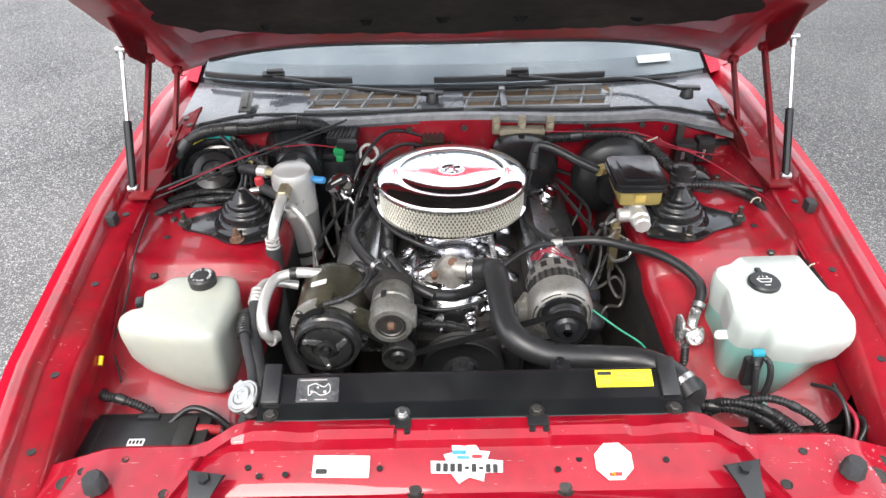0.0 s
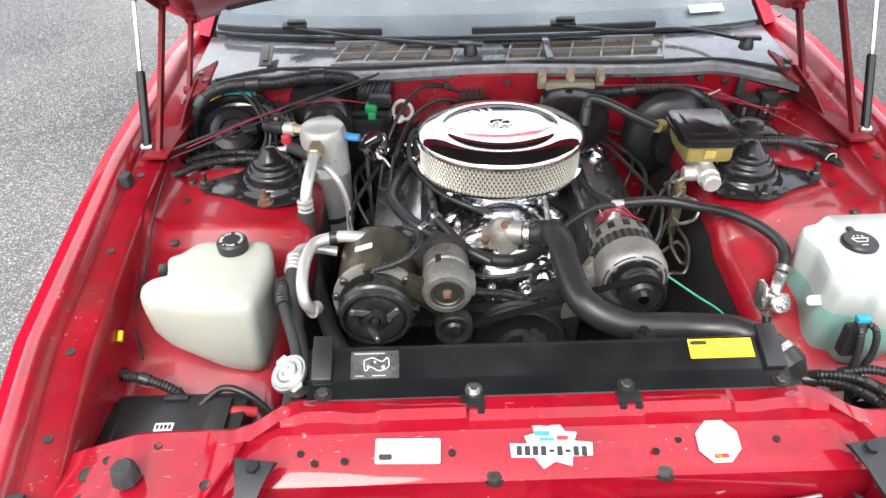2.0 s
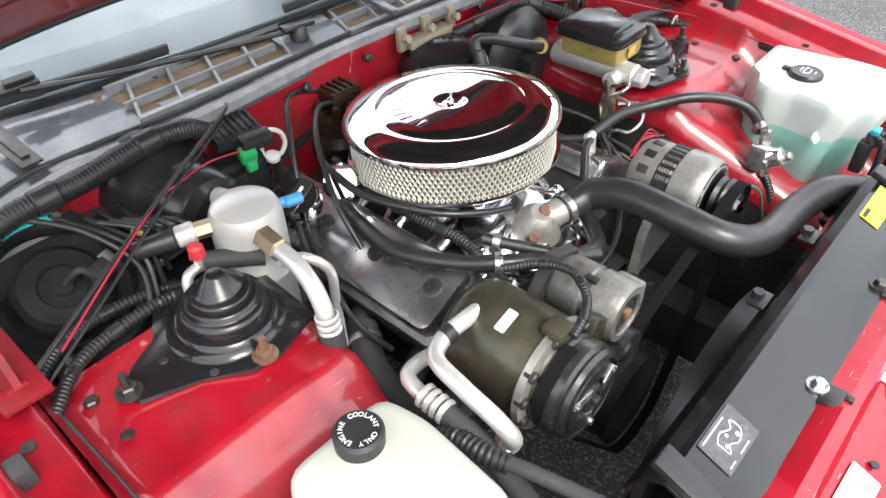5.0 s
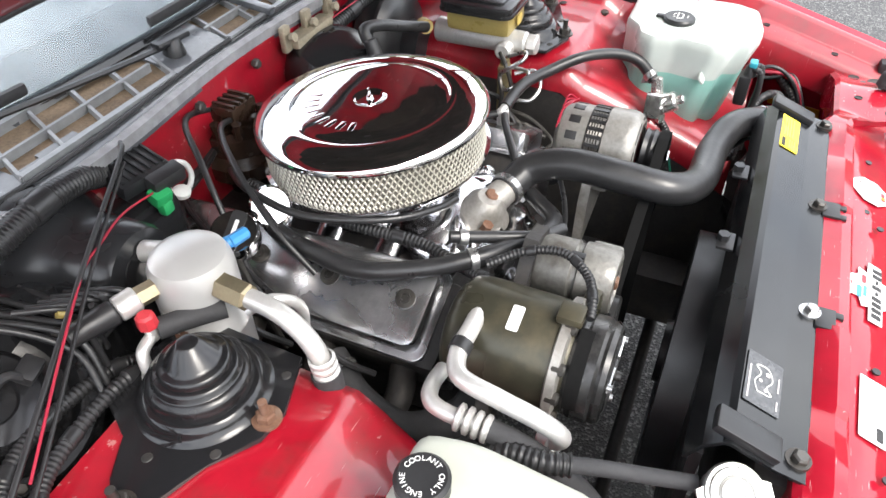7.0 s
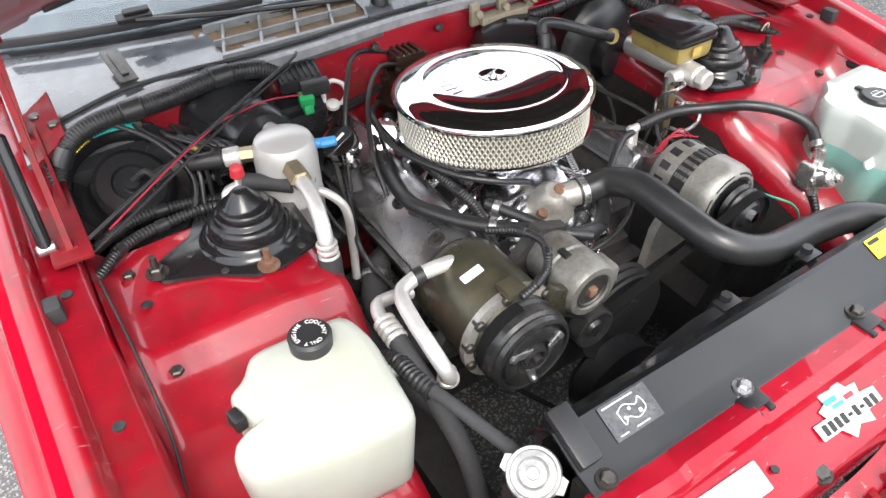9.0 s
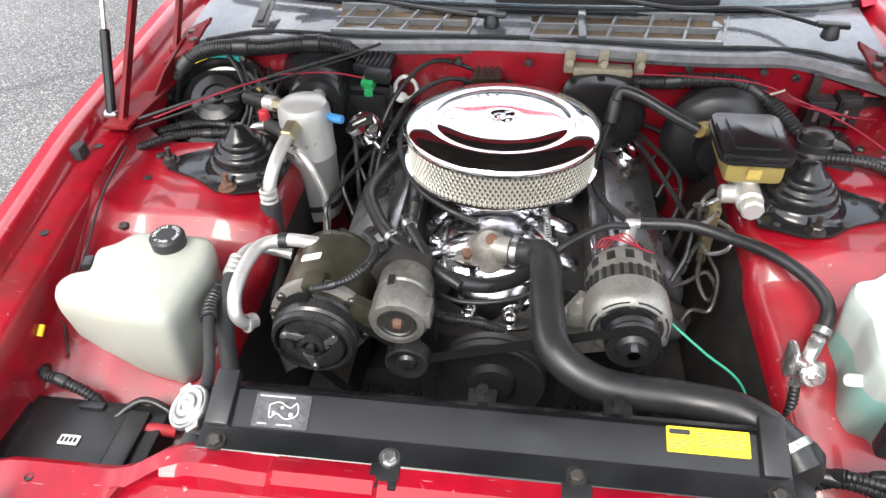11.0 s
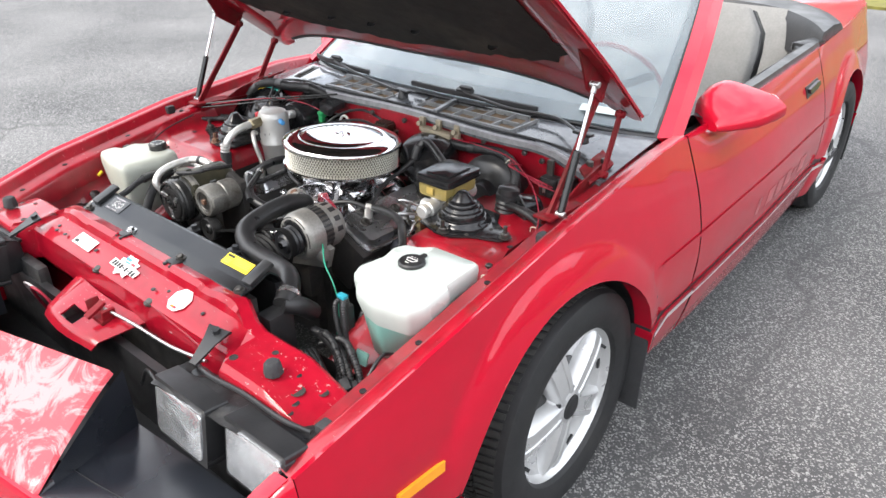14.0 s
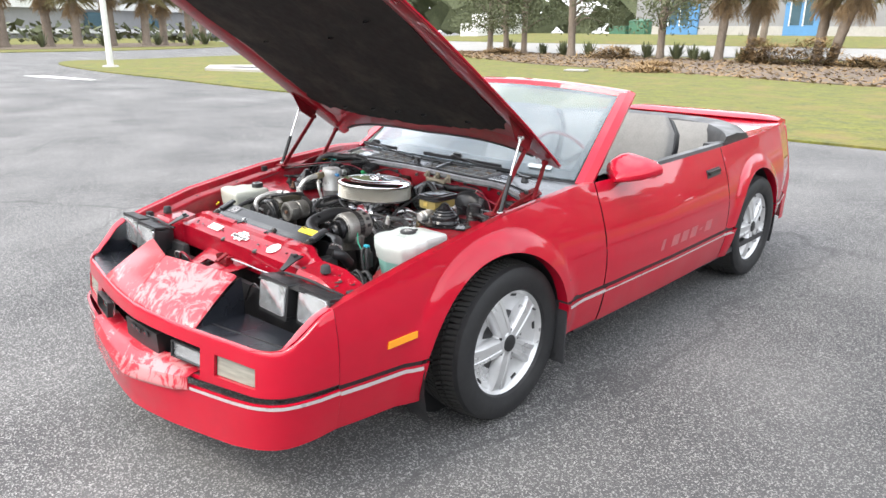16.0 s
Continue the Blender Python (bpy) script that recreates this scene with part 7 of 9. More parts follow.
part("foam_sleeve", bm, RUBBER_DULL, port)

# strut caps with their plates
CAPRUB = material("strut_cap_rubber", (0.010, 0.010, 0.011), 0.24, 0.0, 0.2, 14, 0.05, 60, tint=(0.03, 0.028, 0.026), tint_amount=0.3, tint_scale=18)
for side in (1, -1):
    sx, sy = side * 0.486, (0.022 if side > 0 else 0.046)
    cap = thing("strut_cap", "black stepped rubber strut cap on bolted plate", "strut cap", group="strut caps")
    part("dust_cap", lathe(B(), (sx, sy, 0), (0, 0, 1), [(0.0565, 0.776), (0.056, 0.784), (0.055, 0.791), (0.052, 0.796), (0.0475, 0.7975), (0.046, 0.7985), (0.045, 0.804), (0.042, 0.8065), (0.0385, 0.8075), (0.0375, 0.813), (0.035, 0.8155), (0.031, 0.8165), (0.027, 0.8205), (0.012, 0.839), (0.009, 0.841), (0, 0.8395)], 40), CAPRUB, cap, angle=50)
    part("raised_ring", lathe(B(), (sx, sy, 0), (0, 0, 1), [(0.08, 0.761), (0.071, 0.764), (0.066, 0.772), (0.063, 0.779), (0.057, 0.7805), (0.05, 0.7795)], 40), BLACK_GLOSS, cap, "glossy black pressed ring", angle=60)
    bm = B()
    m = Matrix.Translation((sx, sy, 0.757)) @ Matrix.Rotation(radians(0), 4, "Z")
    s = side
    prism(bm, [(s * x * 0.93, y * 0.95) for x, y in ((-0.085, -0.075), (-0.01, -0.1), (0.03, -0.095), (0.08, -0.06), (0.15, -0.035), (0.16, -0.005), (0.13, 0.02), (0.085, 0.04), (0.06, 0.09), (-0.05, 0.095), (-0.09, 0.05))][:: 1 if s > 0 else -1], 0.006, m, 0.002)
    part("plate", bm, BLACK_GLOSS, cap)
    for x, y in ((0.005, -0.083), (0.14, -0.012), (-0.06, 0.07)):
        bm = B()
        cyl(bm, (sx + s * x, sy + y, 0.762), (sx + s * x, sy + y, 0.775), 0.011, seg=6, bev=0.002)
        cyl(bm, (sx + s * x, sy + y, 0.77), (sx + s * x, sy + y, 0.792), 0.005, seg=10)
        cyl(bm, (sx + s * x, sy + y, 0.762), (sx + s * x, sy + y, 0.765), 0.016, seg=16)
        part("stud", bm, RUST if x < 0.1 and side < 0 else STEEL_DARK, cap)
    for x, y in ((-0.05, -0.07), (0.06, -0.06), (0.09, 0.0)):
        part("slot", lathe(B(), (sx + s * x, sy + y, 0.763), (0, 0, 1), [(0.006, 0.0), (0.005, 0.0012), (0, 0.0012)], 10), IRON, cap)

# ---------------------------------------------------------------- tanks
tank = thing("coolant_reservoir", "milky white plastic coolant reservoir with black cap", "reservoir")
bm = B()


def poly_ring(pts, k, z, r=0.012, shift=(0, 0), n=4):
    """An outline with rounded corners, scaled about its middle, at the height z."""
    cx, cy = sum(p[0] for p in pts) / len(pts), sum(p[1] for p in pts) / len(pts)
    q = [Vector((cx + (x - cx) * k + shift[0], cy + (y - cy) * k + shift[1], z)) for x, y in pts]
    out = []
    for i, p in enumerate(q):
        a, b = q[i - 1] - p, q[(i + 1) % len(q)] - p
        u, v = p + a.normalized() * min(r, a.length * 0.45), p + b.normalized() * min(r, b.length * 0.45)
        for j in range(n):
            t = j / (n - 1)
            out.append((1 - t) ** 2 * u + 2 * t * (1 - t) * p + t * t * v)
    return out


outl = [(-0.579, -0.192), (-0.45, -0.194), (-0.44, -0.25), (-0.452, -0.376), (-0.54, -0.372), (-0.632, -0.353), (-0.646, -0.325), (-0.638, -0.302), (-0.606, -0.296), (-0.624, -0.238), (-0.598, -0.226)]


def sunk(ring, low, high):
    """Drops a ring to a floor that rises from one side of the tank to the other."""
    (x0, z0), (x1, z1) = low, high
    return [Vector((p.x, p.y, p.z + z0 + (z1 - z0) * min(1.0, max(0.0, (p.x - x0) / (x1 - x0))))) for p in ring]


FLOOR = ((-0.50, 0.604), (-0.63, 0.662))
loft(bm, [sunk(poly_ring(outl, 0.5, 0.0, 0.02, (0.01, 0.02)), *FLOOR), sunk(poly_ring(outl, 0.78, 0.004, 0.025, (0.01, 0.016)), *FLOOR), sunk(poly_ring(outl, 0.9, 0.016, 0.02, (0.004, 0.01)), *FLOOR), sunk(poly_ring(outl, 0.965, 0.045, 0.018, (0, 0.004)), *FLOOR),
          poly_ring(outl, 0.995, 0.752, 0.018), poly_ring(outl, 1.0, 0.764, 0.018), poly_ring(outl, 0.99, 0.777, 0.018), poly_ring(outl, 0.95, 0.785, 0.018), poly_ring(outl, 0.86, 0.788, 0.018), poly_ring(outl, 0.5, 0.789, 0.018)])
part("tank", bm, WHITE_PLASTIC, tank, angle=80)
CAPC = Vector((-0.51, -0.224, 0.787))
bm = B()
lathe(bm, CAPC, (0, 0, 1), [(0.02, -0.006), (0.026, -0.002), (0.026, 0.0)] + [(0.026, 0.002), (0.0265, 0.018), (0.023, 0.022), (0, 0.022)], 30)
cap = part("cap", bm, BLACK, tank, "black knurled cap with white lettering")
for k, ch in enumerate("ENGINE COOLANT ONLY "):
    if ch != " ":
        a = radians(200 - 18 * k)
        lettering("writing", ch, 0.0075, Matrix.Translation(CAPC + Vector((0.0175 * math.cos(a), 0.0175 * math.sin(a), 0.0222))) @ Matrix.Rotation(a - math.pi / 2, 4, "Z"), PAPER, cap)
bm = B()
box(bm, (-0.622, -0.268, 0.776), (0.014, 0.022, 0.02), 0.003, rot=(0, 0, 12))
part("nipple", bm, BLACK, tank)
bm = B()
box(bm, (-0.428, -0.27, 0.74), (0.018, 0.03, 0.012), 0.003)
part("lug", bm, WHITE_PLASTIC, tank)

wt = thing("washer_reservoir", "white plastic washer reservoir with bluish fluid", "reservoir")
WASH = material("washer_tank_plastic", (0.5, 0.545, 0.515), 0.33, 0.0, 0.05, 8, 0.05, 50)
FLUID = material("fluid_stained_plastic", (0.24, 0.49, 0.43), 0.33, 0.0, 0.06, 6, 0.05, 50, tint=(0.42, 0.6, 0.55), tint_amount=0.5, tint_scale=5)
bm = B()
topp = [(0.557, -0.165), (0.682, -0.163), (0.690, -0.283), (0.703, -0.291), (0.703, -0.36), (0.683, -0.402), (0.60, -0.418), (0.54, -0.404), (0.532, -0.376), (0.497, -0.368), (0.485, -0.34), (0.497, -0.272), (0.485, -0.228), (0.498, -0.2), (0.53, -0.19)]
WFLOOR = ((0.585, 0.595), (0.70, 0.70))
loft(bm, [sunk(poly_ring(topp, 0.5, 0.0, 0.012, (-0.005, 0.03)), *WFLOOR), sunk(poly_ring(topp, 0.78, 0.003, 0.012, (-0.004, 0.03)), *WFLOOR), sunk(poly_ring(topp, 0.86, 0.014, 0.01, (-0.003, 0.024)), *WFLOOR), poly_ring(topp, 0.935, 0.715, 0.009, (0, 0.008))], cap=True)
part("lower_tank", bm, FLUID, wt, "bluish fluid showing through the plastic", angle=50)
bm = B()
loft(bm, [poly_ring(topp, 0.935, 0.715, 0.009, (0, 0.008)), poly_ring(topp, 0.99, 0.757, 0.009), poly_ring(topp, 1.0, 0.77, 0.009), poly_ring(topp, 0.99, 0.782, 0.009), poly_ring(topp, 0.955, 0.788, 0.009), poly_ring(topp, 0.6, 0.79, 0.009)])
part("upper_tank", bm, WASH, wt, angle=50)
WC = Vector((0.571, -0.262, 0.79))
bm = B()
lathe(bm, WC, (0, 0, 1), [(0.026, -0.006), (0.03, 0.0), (0.03, 0.006), (0.027, 0.009), (0, 0.0095)], 30)
box(bm, WC + Vector((0.002, 0.034, 0.004)), (0.011, 0.02, 0.006), 0.002)
wcap = part("cap", bm, BLACK, wt, "flat black cap with a wiper symbol")
bm = B()
for a, b in (((-0.014, 0.004), (0.014, 0.004)), ((-0.009, -0.006), (0.009, -0.006)), ((-0.014, 0.004), (-0.009, -0.006)), ((0.014, 0.004), (0.009, -0.006)), ((-0.006, 0.012), (-0.009, 0.008)), ((0.006, 0.012), (0.009, 0.008)), ((0, 0.013), (0, 0.009)), ((-0.005, -0.015), (0.005, -0.015))):
    tube(bm, [WC + Vector((*a, 0.0095)), WC + Vector((*b, 0.0095))], 0.0009, 5)
part("symbol", bm, PAPER, wcap)
for x, y, z in ((0.548, -0.405, 0.61), (0.482, -0.33, 0.725)):
    bm = B()
    if x < 0.5:
        prism(bm, rounded(0.03, 0.018, 0.008, 4), 0.004, Matrix.Translation((x, y, z)) @ Euler((radians(60), 0, 0)).to_matrix().to_4x4(), 0.001)
    else:
        box(bm, (x, y, z), (0.035, 0.03, 0.006), 0.002, rot=(70 if y < -0.2 else 0, 0, 0))
    part("lug", bm, FLUID if x > 0.5 else WASH, wt)
bm = B()
cyl(bm, (0.54, -0.425, 0.60), (0.54, -0.44, 0.598), 0.009, seg=6)
part("bolt", bm, STEEL_DARK, wt)
bm = B()
box(bm, (0.512, -0.406, 0.705), (0.028, 0.022, 0.06), 0.006)
cyl(bm, (0.514, -0.412, 0.73), (0.514, -0.412, 0.752), 0.012, 0.01, 12, 0.003)
pump = part("washer_pump", bm, BLACK, wt, "black washer pump with wiring")
bm = B()
for dx in (-0.006, 0.006):
    tube(bm, [(0.514 + dx, -0.414, 0.75), (0.518 + dx * 2, -0.43, 0.742), (0.524 + dx * 2, -0.434, 0.70), (0.527 + dx, -0.43, 0.64), (0.54, -0.435, 0.56)], 0.006, 8, rib=0.001, pitch=0.005)
part("pump_lead", bm, BLACK, pump)
bm = B()
box(bm, (0.512, -0.414, 0.757), (0.022, 0.014, 0.01), 0.003)
part("pump_plug", bm, material("teal_plastic", (0.03, 0.3, 0.38), 0.4), pump)

bat = thing("battery", "black car battery with plastic cover", "battery")
bm = B()
box(bm, (-0.60, -0.487, 0.52), (0.24, 0.18, 0.19), 0.006)
part("case", bm, BLACK, bat)
bm = B()
box(bm, (-0.607, -0.475, 0.618), (0.14, 0.13, 0.008), 0.003)
part("lid", bm, BLACK_SATIN, bat)
part("vent_strip", box(B(), (-0.52, -0.49, 0.618), (0.035, 0.15, 0.014), 0.004), BLACK_SATIN, bat)
part("vent_strip", box(B(), (-0.69, -0.49, 0.616), (0.03, 0.15, 0.01), 0.004), BLACK_SATIN, bat)
part("lid_clip", box(B(), (-0.595, -0.415, 0.624), (0.04, 0.012, 0.008), 0.002), BLACK_SATIN, bat)
part("paper_tag", prism(B(), rounded(0.03, 0.016, 0.001, 2), 0.001, Matrix.Translation((-0.60, -0.475, 0.6235))), PAPER, bat, "small white tag", smooth=False)
for k in range(4):
    part("printed_bar", prism(B(), rounded(0.004, 0.008, 0.001, 2), 0.0005, Matrix.Translation((-0.61 + 0.0065 * k, -0.475, 0.6246))), INK, bat, smooth=False)

# ---------------------------------------------------------------- brakes, relays and motors at the firewall
mc = thing("brake_master_cylinder", "master cylinder with black lid and amber reservoir", "master cylinder")
bm = B()
prism(bm, rounded(0.114, 0.14, 0.018), 0.014, Matrix.Translation((0.398, 0.074, 0.842)), 0.004)
prism(bm, rounded(0.075, 0.1, 0.01), 0.004, Matrix.Translation((0.398, 0.074, 0.856)), 0.002)
prism(bm, rounded(0.118, 0.144, 0.02), 0.006, Matrix.Translation((0.398, 0.074, 0.838)), 0.002)
part("lid", bm, BLACK_GLOSS, mc, "glossy black lid")
bm = B()
box(bm, (0.398, 0.07, 0.82), (0.095, 0.125, 0.042), 0.012)
part("reservoir", bm, AMBER, mc, "yellowed translucent reservoir")
bm = B()
box(bm, (0.395, 0.003, 0.822), (0.022, 0.003, 0.018), 0.001)
part("printed_tag", bm, material("faded_tag", (0.5, 0.36, 0.1), 0.5, vary=0.3), mc)
bm = B()
cyl(bm, (0.398, 0.17, 0.775), (0.398, -0.015, 0.775), 0.024, 0.022, 20, 0.004)
cyl(bm, (0.398, -0.015, 0.775), (0.398, -0.035, 0.775), 0.02, 0.019, 8, 0.003)
cyl(bm, (0.355, 0.02, 0.77), (0.398, 0.02, 0.77), 0.016, seg=14, bev=0.003)
cyl(bm, (0.398, 0.03, 0.775), (0.398, 0.03, 0.805), 0.017, seg=14)
part("cylinder", bm, ALU_TUBE, mc, "bright cast aluminium cylinder")
bm = B()
box(bm, (0.352, 0.012, 0.70), (0.022, 0.024, 0.1), 0.006)
cyl(bm, (0.352, 0.012, 0.76), (0.352, 0.012, 0.735), 0.009, seg=6)
cyl(bm, (0.352, 0.012, 0.66), (0.352, 0.005, 0.63), 0.008, seg=6)
part("proportioning_valve", bm, material("dirty_brass", (0.3, 0.25, 0.14), 0.45, 0.6, 0.3, 40), mc)
for pts in (((0.345, 0.02, 0.775), (0.325, 0.0, 0.76), (0.33, -0.01, 0.72), (0.35, 0.0, 0.70)), ((0.36, 0.015, 0.73), (0.32, 0.01, 0.74), (0.305, 0.0, 0.70), (0.30, 0.02, 0.6), (0.31, 0.04, 0.5)), ((0.35, 0.0, 0.65), (0.34, -0.04, 0.63), (0.355, -0.075, 0.61), (0.375, -0.05, 0.61), (0.36, -0.02, 0.625), (0.33, -0.03, 0.61), (0.29, -0.03, 0.58), (0.27, 0.0, 0.5)), ((0.36, 0.0, 0.65), (0.375, -0.04, 0.63), (0.36, -0.09, 0.60), (0.33, -0.08, 0.585), (0.30, -0.12, 0.56))):
    part("brake_line", tube(B(), pts, 0.0042, 8), STEEL_DARK, mc, "bent steel brake line")
boost = thing("brake_booster", "large round black brake booster on the firewall", "brake booster")
bm = B()
lathe(bm, (0.40, 0.325, 0.73), (0, -1, 0), [(0.05, 0), (0.095, 0.01), (0.1, 0.03), (0.103, 0.05), (0.108, 0.052), (0.108, 0.06), (0.1, 0.07), (0.09, 0.08), (0.06, 0.088), (0.05, 0.092), (0.046, 0.125), (0, 0.13)], 40)
part("drum", bm, BLACK_SATIN, boost)
bm = B()
tube(bm, [(0.335, 0.165, 0.805), (0.29, 0.18, 0.822), (0.23, 0.205, 0.845), (0.195, 0.215, 0.85), (0.185, 0.205, 0.835)], 0.0105, 12)
part("vacuum_hose", bm, RUBBER, boost)
bm = B()
cyl(bm, (0.335, 0.165, 0.805), (0.352, 0.18, 0.80), 0.014, seg=12)
part("check_valve", bm, material("brass_elbow", (0.35, 0.26, 0.1), 0.4, 0.4), boost)
bm = B()
cyl(bm, (0.185, 0.2, 0.84), (0.178, 0.185, 0.80), 0.012, 0.014, 12, 0.002)
part("hose_end", bm, BLACK, boost)

cruise = thing("cruise_servo", "black can-shaped cruise servo on inner fender", "servo")
bm = B()
lathe(bm, (0.585, 0.2, 0.755), (-0.35, -0.9, 0.12), [(0, 0), (0.04, 0.0), (0.043, 0.008), (0.043, 0.05), (0.046, 0.052), (0.046, 0.06), (0.038, 0.064), (0, 0.062)], 28)
part("can", bm, BLACK_GLOSS, cruise)
bm = B()
lathe(bm, (0.532, 0.14, 0.74), (0.05, 0.15, 1), [(0, 0)] + [(0.027 + 0.003 * (k % 2), 0.006 * k) for k in range(9)] + [(0.031, 0.05), (0.031, 0.062), (0.028, 0.064), (0.028, 0.078), (0.02, 0.084), (0, 0.084)], 28)
part("bellows", bm, RUBBER, cruise)
bm = B()
tube(bm, [(0.60, 0.12, 0.79), (0.66, 0.10, 0.79), (0.70, 0.08, 0.79)], 0.008, 10)
part("cable", bm, RUBBER, cruise)

blow = thing("blower_motor", "black blower motor housing with yellow and teal labels", "blower motor")
bm = B()
BL, axis = Vector((-0.605, 0.258, 0.742)), Vector((0.04, -0.60, 0.80)).normalized()
lathe(bm, BL, axis, [(0, -0.07), (0.118, -0.07), (0.118, 0.03), (0.11, 0.036), (0.108, 0.06), (0.104, 0.066), (0.088, 0.066), (0.085, 0.055), (0.084, 0.035), (0.066, 0.03), (0.06, 0.036), (0.058, 0.06), (0.05, 0.068), (0.03, 0.07), (0.027, 0.064), (0.014, 0.064), (0.012, 0.075), (0, 0.076)], 48)
part("housing", bm, BLACK_GLOSS, blow)
bu, bv, ba = frame_of(axis)
for k in range(6):
    c = BL + (bu * math.cos(radians(60 * k)) + bv * math.sin(radians(60 * k))) * 0.097 + ba * 0.066
    part("screw", cyl(B(), c, c + ba * 0.005, 0.006, seg=6, bev=0.001), STEEL_DARK, blow)
lead = math.degrees(math.atan2(Vector((-0.45, 0.7, 0.5)).dot(bv), Vector((-0.45, 0.7, 0.5)).dot(bu)))
for a0, a1, mat, lab in ((lead - 8, lead + 10, YELLOW, "yellow label"), (lead - 12, lead - 52, TEAL, "teal label")):
    bm = B()
    sheet(bm, lambda a, r: BL + ba * 0.067 + (bu * math.cos(radians(a)) + bv * math.sin(radians(a))) * r, lin(a0, a1, 9), [0.089, 0.096, 0.103], thick=0.0006)
    part("label_strip", bm, mat, blow, lab)
bm = B()
box(bm, (-0.56, 0.20, 0.805), (0.03, 0.022, 0.014), 0.004, rot=(30, 0, 20))
tube(bm, [BL + ba * 0.07, BL + ba * 0.095 + Vector((0.02, 0, 0)), (-0.57, 0.195, 0.805)], 0.005, 8)
part("motor_plug", bm, BLACK, blow)
hvac = thing("heater_box", "satin black moulded heater and evaporator box", "heater box")
bm = B()
lathe(bm, (-0.405, 0.35, 0.788), (0.10, -1, 0.03), [(0.095, 0), (0.088, 0.03), (0.07, 0.06), (0.063, 0.085), (0.06, 0.14), (0.055, 0.148), (0.03, 0.15), (0.028, 0.144), (0, 0.144)], 40)
lathe(bm, (-0.40, 0.27, 0.845), (0, -0.1, 1), [(0.014, 0), (0.013, 0.004), (0.005, 0.005), (0.004, 0.002), (0, 0.002)], 16)
box(bm, (-0.47, 0.297, 0.665), (0.45, 0.07, 0.30), 0.03)
box(bm, (-0.34, 0.28, 0.70), (0.16, 0.07, 0.2), 0.02, rot=(0, 0, 8))
part("case", bm, material("satin_moulding", (0.016, 0.0165, 0.018), 0.24, 0.0, 0.2, 8, 0.04, 60), hvac)
bm = B()
lathe(bm, (-0.39, 0.206, 0.793), (0.10, -1, 0.03), [(0.034, 0), (0.034, 0.006), (0.02, 0.008), (0.018, 0.004), (0, 0.004)], 24)
part("port", bm, BLACK_GLOSS, hvac)

mod = thing("control_module", "grey-black electronic module with green connector", "module")
part("case", box(B(), (-0.285, 0.292, 0.847), (0.074, 0.055, 0.022), 0.004, rot=(10, 0, -10)), BLACK_SATIN, mod)
for k in range(7):
    part("fin", box(B(), (-0.315 + 0.0102 * k, 0.297 - 0.0018 * k, 0.8595), (0.004, 0.045, 0.004), 0.001, rot=(10, 0, -10)), BLACK_SATIN, mod)
part("plug", box(B(), (-0.272, 0.255, 0.84), (0.05, 0.024, 0.022), 0.004, rot=(12, 0, -10)), BLACK, mod)
bm = B()
box(bm, (-0.292, 0.252, 0.825), (0.026, 0.022, 0.02), 0.004, rot=(20, 0, -10))
box(bm, (-0.292, 0.248, 0.808), (0.018, 0.014, 0.018), 0.004)
part("green_connector", bm, GREEN, mod, "bright green plastic connector")
whook = thing("white_cable_end", "looped white cable with round end", "cable")
bm = B()
tube(bm, [(-0.246, 0.286, 0.788), (-0.243, 0.289, 0.81), (-0.226, 0.291, 0.822), (-0.206, 0.289, 0.811), (-0.202, 0.285, 0.793), (-0.214, 0.281, 0.78), (-0.228, 0.28, 0.782)], 0.0042, 10)
lathe(bm, (-0.233, 0.279, 0.782), (0, -0.3, 1), [(0, -0.004), (0.012, -0.004), (0.0125, 0.003), (0.008, 0.006), (0, 0.006)], 20)
part("loop", bm, PAPER, whook)

motor = thing("wiper_motor", "tarnished wiper motor bracket above black housing", "wiper motor")
bm = B()
box(bm, (0.165, 0.308, 0.845), (0.115, 0.03, 0.018), 0.006)
for x, dz in ((0.10, 0.018), (0.165, 0.028), (0.235, 0.022)):
    box(bm, (x, 0.312, 0.852 + dz * 0.3), (0.02, 0.012, 0.045), 0.004)
    cyl(bm, (x, 0.30, 0.862), (x, 0.292, 0.864), 0.008, seg=6)
part("bracket", bm, material("tarnished_zinc", (0.3, 0.26, 0.19), 0.6, 0.3, 0.25, 30, 0.2, 100), motor)
bm = B()
lathe(bm, (0.165, 0.275, 0.75), (0, -0.35, 1), [(0, 0), (0.085, 0), (0.09, 0.02), (0.088, 0.05), (0.075, 0.075), (0.04, 0.085), (0, 0.086)], 32)
part("housing", bm, BLACK_GLOSS, motor)

rel = thing("relay_block", "black relays on a firewall bracket", "relay")
for x0, w, z0, hh in ((0.578, 0.052, 0.79, 0.052), (0.628, 0.042, 0.795, 0.06)):
    bm = B()
    box(bm, (x0, 0.288, z0), (w, 0.04, hh), 0.004)
    box(bm, (x0, 0.27, z0 + hh * 0.3), (w * 0.8, 0.012, hh * 0.25), 0.003)
    box(bm, (x0 + w * 0.2, 0.268, z0 - hh * 0.3), (w * 0.35, 0.016, hh * 0.3), 0.003)
    relay = part("relay", bm, BLACK, rel)
    part("contact", box(B(), (x0 - w * 0.15, 0.266, z0 - 0.004), (w * 0.16, 0.003, hh * 0.4), 0.001), STEEL, relay)
bm = B()
part("bracket", box(bm, (0.68, 0.295, 0.808), (0.07, 0.02, 0.012), 0.003), BLACK_SATIN, rel)
part("stand", box(B(), (0.565, 0.302, 0.832), (0.02, 0.012, 0.05), 0.004), STEEL_DARK, rel)

